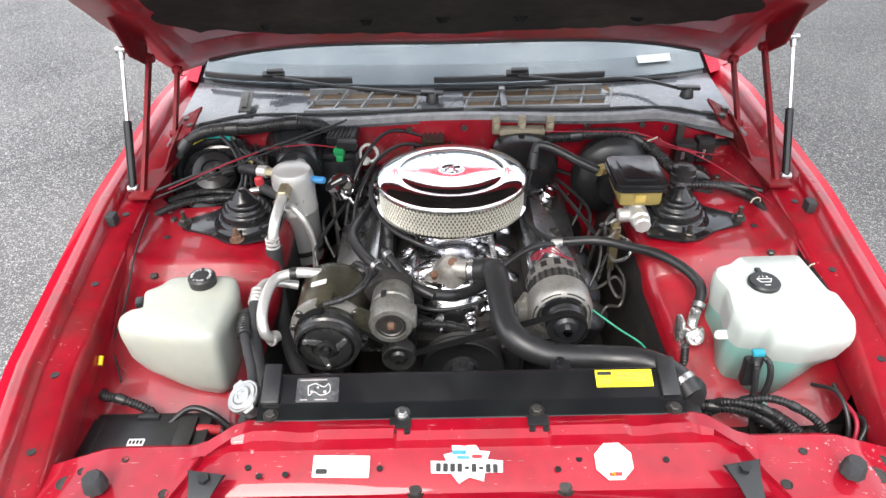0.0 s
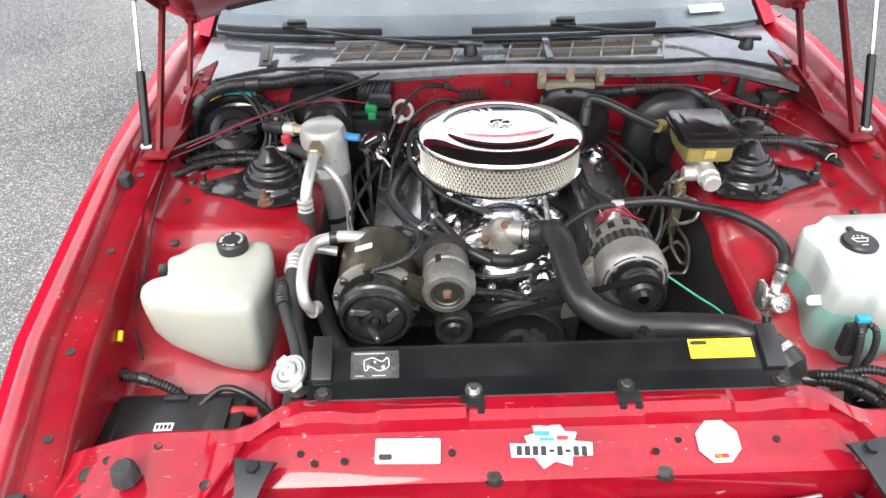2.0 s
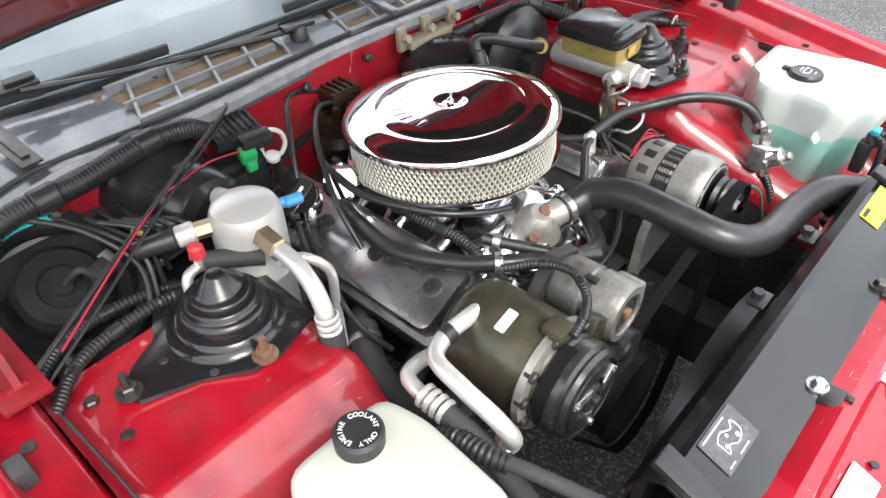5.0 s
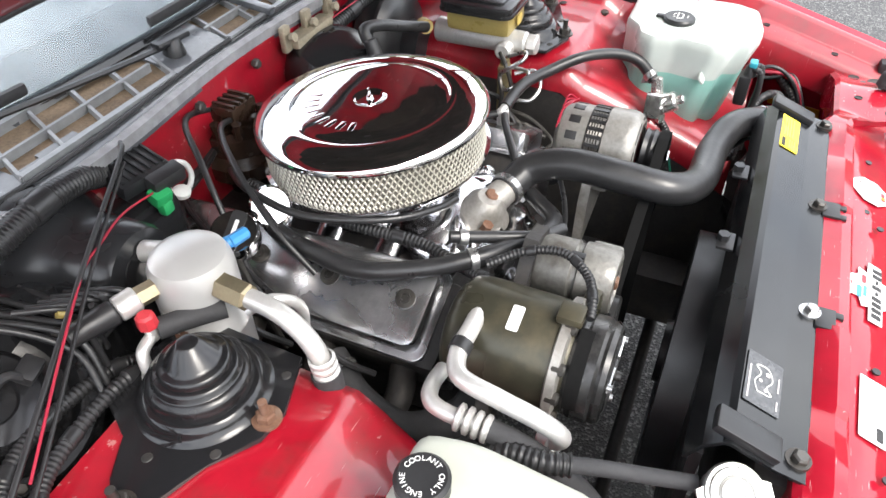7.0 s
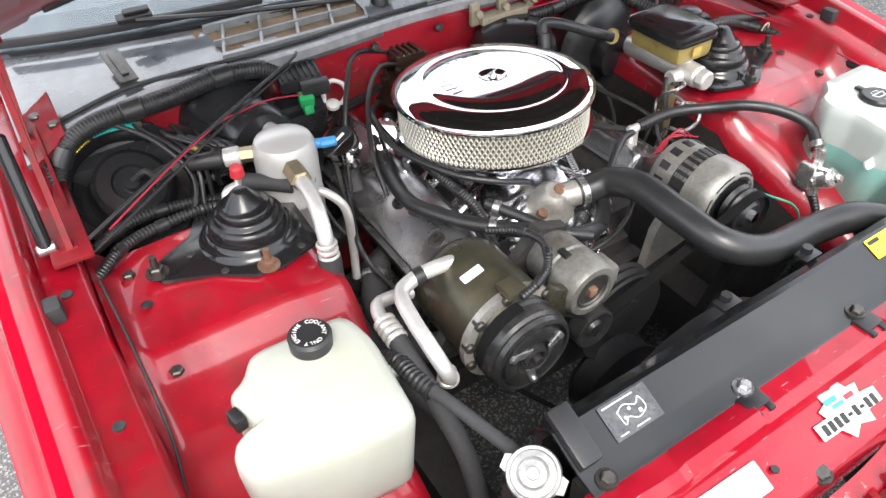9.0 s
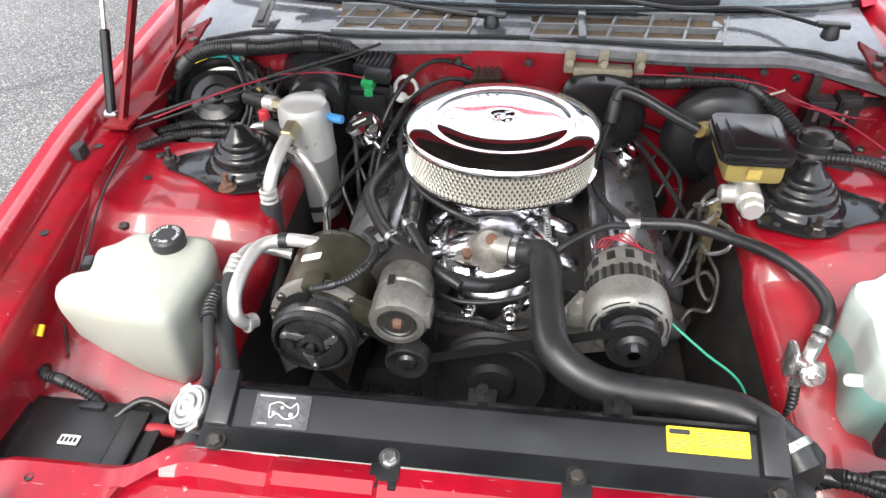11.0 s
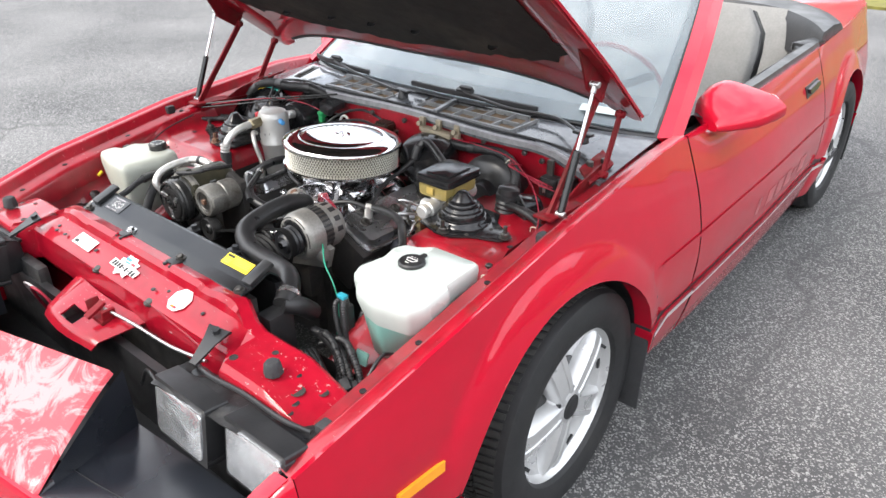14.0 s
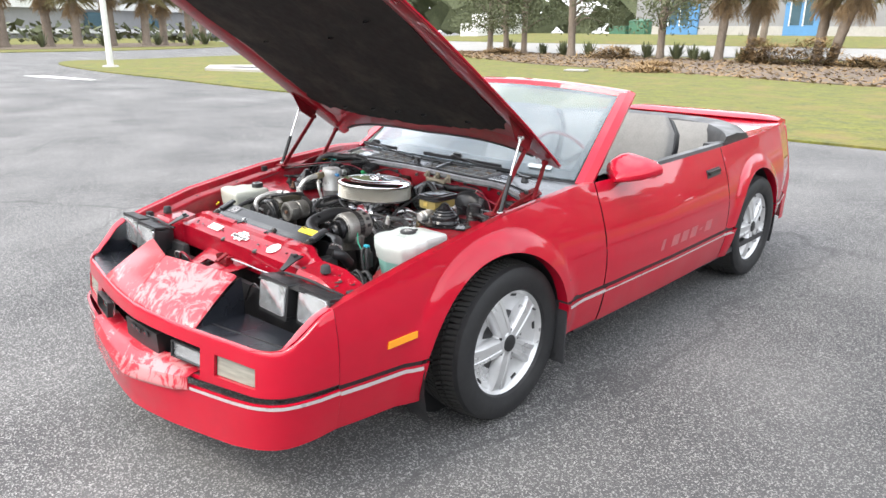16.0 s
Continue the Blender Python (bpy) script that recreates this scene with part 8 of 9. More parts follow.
reg = thing("fuel_regulator", "shiny chrome fuel regulator valve", "valve")
bm = B()
cyl(bm, (0.449, -0.272, 0.675), (0.449, -0.30, 0.69), 0.02, 0.018, 20, 0.003)
cyl(bm, (0.449, -0.30, 0.69), (0.449, -0.312, 0.696), 0.009, seg=8, bev=0.002)
cyl(bm, (0.452, -0.262, 0.69), (0.457, -0.255, 0.725), 0.011, seg=8, bev=0.002)
cyl(bm, (0.425, -0.272, 0.672), (0.475, -0.27, 0.678), 0.011, seg=8, bev=0.002)
cyl(bm, (0.445, -0.275, 0.66), (0.442, -0.278, 0.64), 0.009, seg=6, bev=0.002)
box(bm, (0.43, -0.26, 0.68), (0.012, 0.03, 0.05), 0.004)
part("body", bm, material("bright_plating", (0.78, 0.77, 0.75), 0.22, 0.85, 0.1, 40, 0.05, 120), reg)

# ---------------------------------------------------------------- hoses, looms and wires


def hose(name, label, pts, r, mat=RUBBER, category="hose", clamps=(), **kw):
    ob = tagged(link_mesh(name, tube(B(), pts, r, **kw), mat), label, category)
    line = spline(pts, 12)
    if category == "wiring":
        for f in (0.22, 0.5, 0.78):
            i = int(f * (len(line) - 1))
            d = (line[i + 1] - line[i]).normalized()
            part("tape_band", lathe(B(), line[i] - d * r, d, [(r, 0), (r * 1.1, r * 0.1), (r * 1.08, r), (r * 1.1, r * 1.9), (r, r * 2)], 14), RUBBER, ob)
    for f in clamps:
        i = min(len(line) - 2, int(f * (len(line) - 1)))
        d = (line[i + 1] - line[i]).normalized()
        bm = B()
        lathe(bm, line[i] - d * 0.006, d, [(r + 0.0005, 0), (r + 0.0025, 0.001), (r + 0.0025, 0.011), (r + 0.0005, 0.012)], 20)
        u, v, a = frame_of(d)
        box(bm, line[i] + v * (r + 0.006), (0.012, 0.012, 0.01), 0.002)
        part("hose_clamp", bm, STEEL, ob, "steel worm clamp")
    return ob


hose("radiator_hose", "thick black upper radiator hose", [(0.014, -0.112, 0.724), (0.035, -0.119, 0.728), (0.062, -0.138, 0.742), (0.068, -0.195, 0.762), (0.07, -0.275, 0.759), (0.085, -0.345, 0.747), (0.148, -0.379, 0.728), (0.25, -0.386, 0.723), (0.32, -0.405, 0.73), (0.366, -0.44, 0.724), (0.385, -0.472, 0.712)], 0.0245, clamps=(0.04, 0.93), seg=18, n=10)
hose("heater_hose", "black heater hose over the valve cover", [(-0.165, 0.212, 0.735), (-0.208, 0.149, 0.737), (-0.231, 0.074, 0.74), (-0.242, -0.006, 0.745), (-0.213, -0.082, 0.75), (-0.178, -0.138, 0.757), (-0.129, -0.177, 0.752), (-0.08, -0.205, 0.742), (-0.027, -0.203, 0.728), (0.016, -0.172, 0.714), (0.042, -0.145, 0.71)], 0.0125, clamps=(0.5,))
hose("bypass_hose", "short black bypass hose", [(-0.165, -0.1, 0.772), (-0.14, -0.14, 0.765), (-0.10, -0.2, 0.755), (-0.06, -0.225, 0.745)], 0.0085, clamps=(0.15,))
hose("ventilation_hose", "black rubber ventilation hose arching to the regulator", [(0.225, -0.035, 0.738), (0.30, -0.042, 0.745), (0.362, -0.074, 0.75), (0.41, -0.12, 0.762), (0.455, -0.168, 0.757), (0.476, -0.212, 0.742), (0.461, -0.25, 0.715)], 0.0105, clamps=(0.97,))
hose("fuel_hose", "thin black hose along the intake", [(0.21, -0.04, 0.735), (0.16, -0.06, 0.745), (0.11, -0.09, 0.735), (0.07, -0.12, 0.715), (0.05, -0.15, 0.70)], 0.0065)
hose("fuel_hose", "thin black hose below the regulator", [(0.443, -0.278, 0.645), (0.44, -0.30, 0.61), (0.435, -0.31, 0.55), (0.40, -0.30, 0.46)], 0.0085, rib=0.0012, pitch=0.006)
hose("vacuum_hose", "thin black hose behind the filter", [(0.178, 0.19, 0.80), (0.16, 0.14, 0.77), (0.15, 0.08, 0.745), (0.17, 0.03, 0.73), (0.205, -0.03, 0.735)], 0.006)
hose("wiring_loom", "thick ribbed black loom along the cowl", [(-0.70, 0.20, 0.76), (-0.70, 0.24, 0.80), (-0.685, 0.27, 0.832), (-0.655, 0.288, 0.854), (-0.613, 0.297, 0.865), (-0.56, 0.30, 0.868), (-0.511, 0.30, 0.869), (-0.45, 0.302, 0.877), (-0.40, 0.305, 0.88), (-0.35, 0.31, 0.872), (-0.315, 0.318, 0.855)], 0.0165, BLACK, "wiring", rib=0.0013, pitch=0.0055, seg=12)
hose("release_cable", "thin black cable across the heater box", [(-0.70, 0.065, 0.825), (-0.60, 0.12, 0.842), (-0.45, 0.205, 0.862), (-0.30, 0.288, 0.88), (-0.275, 0.31, 0.882)], 0.003, RUBBER, "cable")
hose("release_cable", "thin black cable with red wire beside it", [(-0.69, 0.052, 0.818), (-0.60, 0.105, 0.832), (-0.45, 0.198, 0.855), (-0.30, 0.284, 0.874)], 0.0022, RUBBER, "cable")
hose("red_wire", "thin red wire tied along a cable", [(-0.66, 0.074, 0.829), (-0.55, 0.142, 0.85), (-0.46, 0.198, 0.86), (-0.42, 0.215, 0.858), (-0.36, 0.24, 0.85), (-0.29, 0.255, 0.832)], 0.0015, WIRE_RED, "wire")
hose("wiring_loom", "black loom along the fender with cable ties", [(0.52, 0.14, 0.775), (0.60, 0.11, 0.79), (0.662, 0.1, 0.775), (0.692, 0.05, 0.768), (0.705, -0.04, 0.765), (0.71, -0.1, 0.765), (0.711, -0.18, 0.762), (0.711, -0.29, 0.75), (0.714, -0.37, 0.718), (0.714, -0.43, 0.69), (0.70, -0.50, 0.62), (0.68, -0.54, 0.56)], 0.0105, BLACK, "wiring", rib=0.001, pitch=0.007)
hose("wiring_loom", "ribbed black loom round the booster", [(0.15, 0.30, 0.83), (0.26, 0.305, 0.825), (0.34, 0.30, 0.835), (0.42, 0.29, 0.838), (0.48, 0.26, 0.815), (0.52, 0.2, 0.79), (0.56, 0.17, 0.75), (0.6, 0.19, 0.70)], 0.015, BLACK, "wiring", rib=0.002, pitch=0.008)
hose("wiring_loom", "ribbed black loom in front of the washer tank", [(0.40, -0.41, 0.62), (0.45, -0.425, 0.635), (0.51, -0.445, 0.64), (0.56, -0.475, 0.62), (0.58, -0.51, 0.57), (0.585, -0.53, 0.5)], 0.011, BLACK, "wiring", rib=0.0015, pitch=0.007)
hose("wiring_loom", "ribbed black loom near the battery", [(-0.71, -0.33, 0.62), (-0.69, -0.375, 0.64), (-0.65, -0.39, 0.645), (-0.60, -0.40, 0.62), (-0.585, -0.415, 0.57)], 0.009, BLACK, "wiring", rib=0.0014, pitch=0.006)
hose("battery_cable", "black battery cable with red sleeve", [(-0.56, -0.43, 0.615), (-0.52, -0.40, 0.628), (-0.47, -0.41, 0.61), (-0.43, -0.43, 0.56), (-0.41, -0.42, 0.5)], 0.006, RUBBER, "cable")
hose("red_sleeve", "dull red battery cable sleeve", [(-0.53, -0.44, 0.607), (-0.495, -0.435, 0.61), (-0.465, -0.43, 0.60)], 0.009, CAPRED, "cable")
hose("overflow_tube", "grey-black overflow tube to the radiator cap", [(-0.43, -0.24, 0.72), (-0.422, -0.27, 0.746), (-0.42, -0.31, 0.752), (-0.404, -0.36, 0.75), (-0.386, -0.41, 0.74), (-0.374, -0.455, 0.738)], 0.0085, RUBBER_DULL)
hose("ribbed_sleeve", "ribbed black sleeve on the overflow tube", [(-0.43, -0.24, 0.72), (-0.422, -0.27, 0.746), (-0.42, -0.31, 0.752), (-0.412, -0.338, 0.751)], 0.0125, BLACK, "hose", rib=0.0016, pitch=0.007)
dp = hose("discharge_pipe", "bent aluminium pipe beside the compressor", [(-0.25, -0.185, 0.772), (-0.314, -0.19, 0.784), (-0.345, -0.189, 0.781), (-0.374, -0.203, 0.779), (-0.384, -0.25, 0.777), (-0.385, -0.295, 0.766), (-0.38, -0.318, 0.745), (-0.372, -0.312, 0.722), (-0.368, -0.297, 0.714)], 0.0105, ALU_TUBE, "pipe", n=10, seg=14)
part("pipe_collar", lathe(B(), (-0.374, -0.313, 0.719), (0.5, 0.8, -0.3), [(0.011, 0), (0.0145, 0.001), (0.0145, 0.006), (0.0115, 0.008), (0.0115, 0.02)], 20), ALU_TUBE, dp)
part("pipe_clip", lathe(B(), (-0.34, -0.189, 0.7815), (1, -0.05, 0.1), [(0.0108, -0.006), (0.0125, -0.006), (0.0125, 0.008), (0.0108, 0.008)], 16), BLACK, dp, "black clip round the pipe")
pipe = hose("suction_pipe", "lower aluminium pipe with crimped ferrule", [(-0.34, -0.168, 0.735), (-0.37, -0.168, 0.742), (-0.396, -0.178, 0.752), (-0.407, -0.20, 0.757), (-0.409, -0.237, 0.757)], 0.0095, ALU_TUBE, "pipe")
bm = B()
for k in range(4):
    lathe(bm, (-0.408, -0.217 - 0.010 * k, 0.758 - 0.001 * k), (0, -1, -0.1), [(0.012, -0.004), (0.0155, -0.002), (0.0155, 0.002), (0.012, 0.004)], 18)
part("ferrule", bm, ALU_TUBE, pipe)
hose("discharge_hose", "matt grey-black rubber hose", [(-0.408, -0.245, 0.755), (-0.406, -0.29, 0.74), (-0.398, -0.335, 0.70), (-0.385, -0.375, 0.63), (-0.375, -0.40, 0.52)], 0.0135, RUBBER_DULL)
hose("lower_hose", "thick black lower hose beside the head", [(-0.30, 0.02, 0.62), (-0.335, -0.04, 0.60), (-0.34, -0.11, 0.58), (-0.31, -0.17, 0.60), (-0.28, -0.19, 0.62)], 0.024, RUBBER_DULL, clamps=(0.1,))
hose("green_wire", "thin green wire hanging from the alternator", [(0.25, -0.24, 0.72), (0.30, -0.28, 0.70), (0.35, -0.30, 0.67), (0.375, -0.31, 0.62), (0.38, -0.33, 0.55)], 0.002, material("green_wire", (0.03, 0.32, 0.2), 0.4), "wire")
hose("wiring_loom", "ribbed lead to the compressor clutch", [(-0.262, -0.31, 0.80), (-0.235, -0.305, 0.805), (-0.205, -0.29, 0.81), (-0.185, -0.255, 0.815), (-0.19, -0.21, 0.805), (-0.215, -0.17, 0.79)], 0.006, BLACK, "wiring", rib=0.001, pitch=0.005)
hose("wiring_loom", "black wiring along the valve cover", [(-0.15, 0.23, 0.755), (-0.17, 0.12, 0.752), (-0.165, 0.02, 0.745), (-0.16, -0.06, 0.74), (-0.175, -0.12, 0.735), (-0.2, -0.17, 0.75)], 0.009, BLACK, "wiring", rib=0.0013, pitch=0.006)
hose("fuel_line", "black line curling beside the filter", [(-0.15, 0.26, 0.77), (-0.20, 0.19, 0.79), (-0.205, 0.1, 0.775), (-0.16, 0.0, 0.765), (-0.10, -0.05, 0.755), (-0.05, -0.06, 0.74)], 0.0055)
hose("plug_lead", "black ignition lead from the distributor", [(-0.08, 0.30, 0.81), (-0.14, 0.27, 0.83), (-0.20, 0.2, 0.82), (-0.24, 0.12, 0.77), (-0.25, 0.06, 0.72)], 0.0045)
hose("plug_lead", "black ignition lead from the distributor", [(-0.06, 0.34, 0.81), (-0.16, 0.31, 0.85), (-0.22, 0.24, 0.83), (-0.26, 0.18, 0.76), (-0.28, 0.14, 0.68)], 0.0045)
for k in range(5):
    hose("red_wire", "tangled thin pink-red wire at the relays", [(0.46 + 0.01 * k, 0.26, 0.84), (0.50, 0.24 - 0.01 * k, 0.83 + 0.006 * k), (0.55 + 0.012 * k, 0.22 + 0.01 * k, 0.825 - 0.006 * k), (0.60, 0.22 - 0.008 * k, 0.815 + 0.004 * k), (0.62 + 0.012 * k, 0.24, 0.80)], 0.0014, WIRE_RED, "wire")
hose("red_wire", "thin pink-red wire running to the fender", [(0.22, 0.305, 0.84), (0.32, 0.295, 0.845), (0.44, 0.27, 0.85), (0.52, 0.235, 0.835), (0.60, 0.17, 0.82), (0.66, 0.10, 0.80), (0.70, 0.02, 0.79), (0.70, -0.08, 0.78), (0.70, -0.16, 0.772)], 0.0016, WIRE_RED, "wire")
TIE = material("aged_nylon", (0.5, 0.47, 0.38), 0.5)
hose("zip_tie", "short white nylon cable tie", [(0.465, 0.235, 0.845), (0.477, 0.227, 0.855), (0.484, 0.224, 0.861)], 0.002, TIE, "cable tie")
for x, y, z in ((0.678, 0.055, 0.778), (0.709, -0.18, 0.764), (0.714, -0.40, 0.70)):
    hose("zip_tie", "white cable tie round a loom", [(x - 0.011, y, z - 0.004), (x - 0.007, y - 0.002, z + 0.009), (x + 0.007, y, z + 0.009), (x + 0.011, y, z - 0.004)], 0.0016, TIE, "cable tie")
for k in range(6):
    hose("wire", "thin black wire among the looms", [(-0.60 + 0.03 * k, 0.30, 0.86 - 0.012 * k), (-0.55 + 0.02 * k, 0.24 - 0.01 * k, 0.84 - 0.01 * k), (-0.52 + 0.01 * k, 0.18, 0.80 + 0.008 * k), (-0.54 + 0.02 * k, 0.13 + 0.02 * k, 0.76)], 0.004, RUBBER, "wire")
hose("wiring_loom", "second ribbed loom behind the strut cap", [(-0.70, 0.05, 0.775), (-0.65, 0.105, 0.772), (-0.59, 0.128, 0.768), (-0.51, 0.133, 0.765), (-0.45, 0.14, 0.73)], 0.0085, BLACK, "wiring", rib=0.0013, pitch=0.006)
hose("wiring_loom", "black loom behind the strut cap", [(-0.69, 0.12, 0.77), (-0.64, 0.16, 0.765), (-0.58, 0.175, 0.76), (-0.5, 0.17, 0.75), (-0.44, 0.16, 0.72)], 0.009, BLACK, "wiring", rib=0.0013, pitch=0.006)
hose("wire", "thin black wire along the gutter", [(-0.695, 0.02, 0.80), (-0.69, -0.1, 0.775), (-0.69, -0.2, 0.72), (-0.70, -0.28, 0.68), (-0.69, -0.3, 0.66), (-0.67, -0.34, 0.64)], 0.002, RUBBER, "wire")
hose("yellow_connector", "small yellow wire splice", [(-0.695, -0.33, 0.70), (-0.695, -0.345, 0.69)], 0.005, YELLOW, "wire")
bm = B()
box(bm, (0.64, -0.50, 0.60), (0.09, 0.03, 0.025), 0.006, rot=(20, 20, -25))
box(bm, (0.60, -0.50, 0.62), (0.03, 0.022, 0.02), 0.004, rot=(20, 20, -25))
tagged(link_mesh("wire_connector", bm, BLACK), "black electrical connector with red tab beside fender", "connector")

hose("red_wire", "red wire loop behind the nose panel", [(-0.34, -0.70, 0.50), (-0.30, -0.735, 0.60), (-0.255, -0.745, 0.635), (-0.22, -0.73, 0.60), (-0.21, -0.72, 0.50)], 0.004, WIRE_RED, "wire")
hose("wire", "pale grey wire behind the nose panel", [(-0.40, -0.70, 0.52), (-0.33, -0.74, 0.62), (-0.24, -0.73, 0.61), (-0.16, -0.72, 0.55)], 0.003, STRIPE, "wire")
hose("wire", "black wire behind the nose panel", [(0.36, -0.70, 0.50), (0.31, -0.74, 0.62), (0.24, -0.73, 0.62), (0.17, -0.72, 0.54)], 0.004, RUBBER, "wire")
for k in range(4):
    hose("wiring_loom", "black loom below the washer tank", [(0.41 + 0.01 * k, -0.43 - 0.012 * k, 0.58), (0.46, -0.46 - 0.012 * k, 0.612 + 0.006 * k), (0.53 + 0.015 * k, -0.49, 0.60 - 0.012 * k), (0.60, -0.515 - 0.008 * k, 0.575 + 0.01 * k), (0.665, -0.50 + 0.01 * k, 0.555)], 0.0075, BLACK, "wiring", rib=0.001, pitch=0.006)
for k, (dx, dz) in enumerate(((0.0, 0.0), (0.022, -0.012), (0.05, 0.008))):
    hose("wiring_loom", "ribbed black loom curling ahead of the washer tank", [(0.43, -0.40 - 0.01 * k, 0.60), (0.47 + dx, -0.435, 0.655 + dz), (0.53 + dx, -0.46, 0.66 + dz), (0.585 + dx, -0.49, 0.62 + dz), (0.60 + dx, -0.52, 0.52)], 0.008, BLACK, "wiring", rib=0.0013, pitch=0.006)
for k in range(3):
    hose("wire", "thin dark wire behind the washer tank", [(0.64 + 0.02 * k, -0.40, 0.66), (0.655 + 0.015 * k, -0.45, 0.69 - 0.02 * k), (0.66 + 0.015 * k, -0.50, 0.66), (0.65, -0.54, 0.58 + 0.01 * k)], 0.004, (RUBBER, WIRE_RED, RUBBER)[k], "wire")
for k in range(5):
    hose("wire", "thin black wire looped on the heater box", [(-0.53 + 0.015 * k, 0.235, 0.845 - 0.006 * k), (-0.50 + 0.012 * k, 0.205 - 0.01 * k, 0.835), (-0.475 + 0.01 * k, 0.195, 0.81 - 0.008 * k), (-0.49 - 0.008 * k, 0.185, 0.775)], 0.0035, RUBBER, "wire")
hose("yellow_connector", "small yellow tape on a wire", [(-0.505, 0.205, 0.832), (-0.495, 0.20, 0.825)], 0.0048, AMBER, "wire")

for pts in (((0.352, 0.01, 0.765), (0.335, -0.03, 0.79), (0.318, -0.035, 0.785), (0.312, -0.01, 0.765), (0.33, 0.01, 0.745)), ((0.355, 0.0, 0.745), (0.33, -0.04, 0.755), (0.31, -0.04, 0.745), (0.305, -0.01, 0.725), (0.335, 0.01, 0.715)), ((0.36, -0.005, 0.73), (0.375, -0.04, 0.735), (0.37, -0.055, 0.71), (0.345, -0.045, 0.69), (0.335, -0.01, 0.68), (0.325, 0.0, 0.60))):
    part("brake_line", tube(B(), pts, 0.0038, 8), STEEL, mc, "bright looped brake line")
hose("wiring_loom", "ribbed black conduit end in front of the engine", [(-0.105, -0.215, 0.668), (-0.07, -0.225, 0.672), (-0.03, -0.225, 0.668), (0.0, -0.222, 0.655), (0.012, -0.22, 0.645)], 0.008, BLACK, "wiring", rib=0.0012, pitch=0.005)
hose("vacuum_line", "thin black line across the engine front", [(-0.10, -0.20, 0.70), (-0.06, -0.215, 0.702), (-0.01, -0.215, 0.706), (0.04, -0.2, 0.712), (0.075, -0.18, 0.73)], 0.004)

# ---------------------------------------------------------------- surroundings
GRASS = material("mown_grass", (0.125, 0.13, 0.022), 0.9, 0.0, 0.65, 2.4, 1.0, 40, tint=(0.2, 0.135, 0.045), tint_amount=0.95, tint_scale=0.7, chips=(0.06, 0.055, 0.02), chip_scale=14)
MULCH = material("bare_soil", (0.14, 0.105, 0.08), 0.95, 0.0, 0.5, 1.6, 0.9, 20, tint=(0.13, 0.11, 0.035), tint_amount=0.9, tint_scale=0.9, chips=(0.3, 0.24, 0.15), chip_scale=8)
ROADGREY = material("road_concrete", (0.27, 0.265, 0.25), 0.85, 0.0, 0.2, 0.8, 0.2, 30)
CONCRETE = material("pale_concrete", (0.42, 0.40, 0.37), 0.85, 0.0, 0.15, 1.5, 0.2, 30)
BARK = material("grey_bark", (0.21, 0.17, 0.135), 0.95, 0.0, 0.35, 3, 0.8, 14, stretch=(1, 1, 0.3))
FROND = material("green_frond", (0.055, 0.075, 0.025), 0.7, 0.0, 0.4, 3)
OLIVE = material("yellowing_frond", (0.15, 0.125, 0.05), 0.8, 0.0, 0.5, 3)
DRYFROND = material("dry_frond", (0.29, 0.19, 0.085), 0.9, 0.0, 0.5, 2)
DEADFROND = material("dead_frond", (0.24, 0.165, 0.09), 0.9, 0.0, 0.5, 3)
LEAF = material("tree_leaf", (0.1, 0.115, 0.055), 0.75, 0.0, 0.4, 2)
WALLP = material("grey_stucco", (0.28, 0.28, 0.285), 0.9, 0.0, 0.08, 0.3, 0.1, 10)
WALLB = material("blue_paint", (0.1, 0.26, 0.48), 0.7, 0.0, 0.1, 0.6)
PANE = material("window_pane", (0.07, 0.12, 0.15), 0.15, 0.0, 0.1, 1)
WHITEPAINT = material("white_paint", (0.72, 0.72, 0.7), 0.6, 0.0, 0.1, 3)
BINGREEN = material("bin_green", (0.06, 0.16, 0.1), 0.6, 0.0, 0.15, 2)


def patch(name, outline, z, mat, label, category):
    """A raised flat patch on the ground with a smooth outline."""
    pts = spline([(x, y, 0) for x, y in outline + outline[:1]], 6)[:-1]
    bm = prism(B(), [(p.x, p.y) for p in pts], z)
    bmesh.ops.triangulate(bm, faces=[f for f in bm.faces if len(f.verts) > 4])
    return tagged(link_mesh(name, bm, mat, smooth=False), label, category, kind="structure")


patch("grass_verge", [(30, 10.0), (14, 9.5), (0, 9.0), (-13, 8.2), (-19, 8.2), (-25, 8.2), (-30.5, 8.9), (-33.5, 10.5), (-33.5, 13), (-35, 18), (-36, 26), (-30, 34), (-24, 40), (-10, 44), (30, 50)], 0.035, GRASS, "mown green and yellowing grass verge", "grass")
patch("soil_bed", [(30, 22.5), (10, 22.0), (-3, 22.0), (-8, 23.6), (-13, 24.9), (-18, 25.6), (-24, 29), (-33, 36), (-33, 40), (-26, 39.5), (-18, 39.5), (-8, 40), (0, 40), (30, 42)], 0.06, MULCH, "bare soil bed under the palms", "soil")
patch("far_verge", [(-47.5, 6), (-47.7, 12), (-48.5, 19), (-53, 28), (-60, 34), (-85, 45), (-110, 40), (-110, -20), (-60, -20)], 0.035, GRASS, "yellowing grass verge across the road", "grass")
patch("far_soil_bed", [(-52, 0), (-53, 14), (-56, 24), (-60, 30), (-72, 34), (-68, 20), (-66, 0)], 0.06, MULCH, "bare soil under the far palms", "soil")


def swell(x, y):
    """The land rises a little behind the palms towards the building."""
    t = max(0.0, min(1.0, (y - road_edge(x)) / 30.0))
    g = max(0.0, min(1.0, (x + 74) / 22.0))
    return 0.02 + 1.25 * t * t * (3 - 2 * t) * g * g * (3 - 2 * g)


def road_edge(x):
    return float(np.interp(x, [-80, -46, -34, -22, -10, 40], [40, 39, 40, 43.5, 46, 52]))


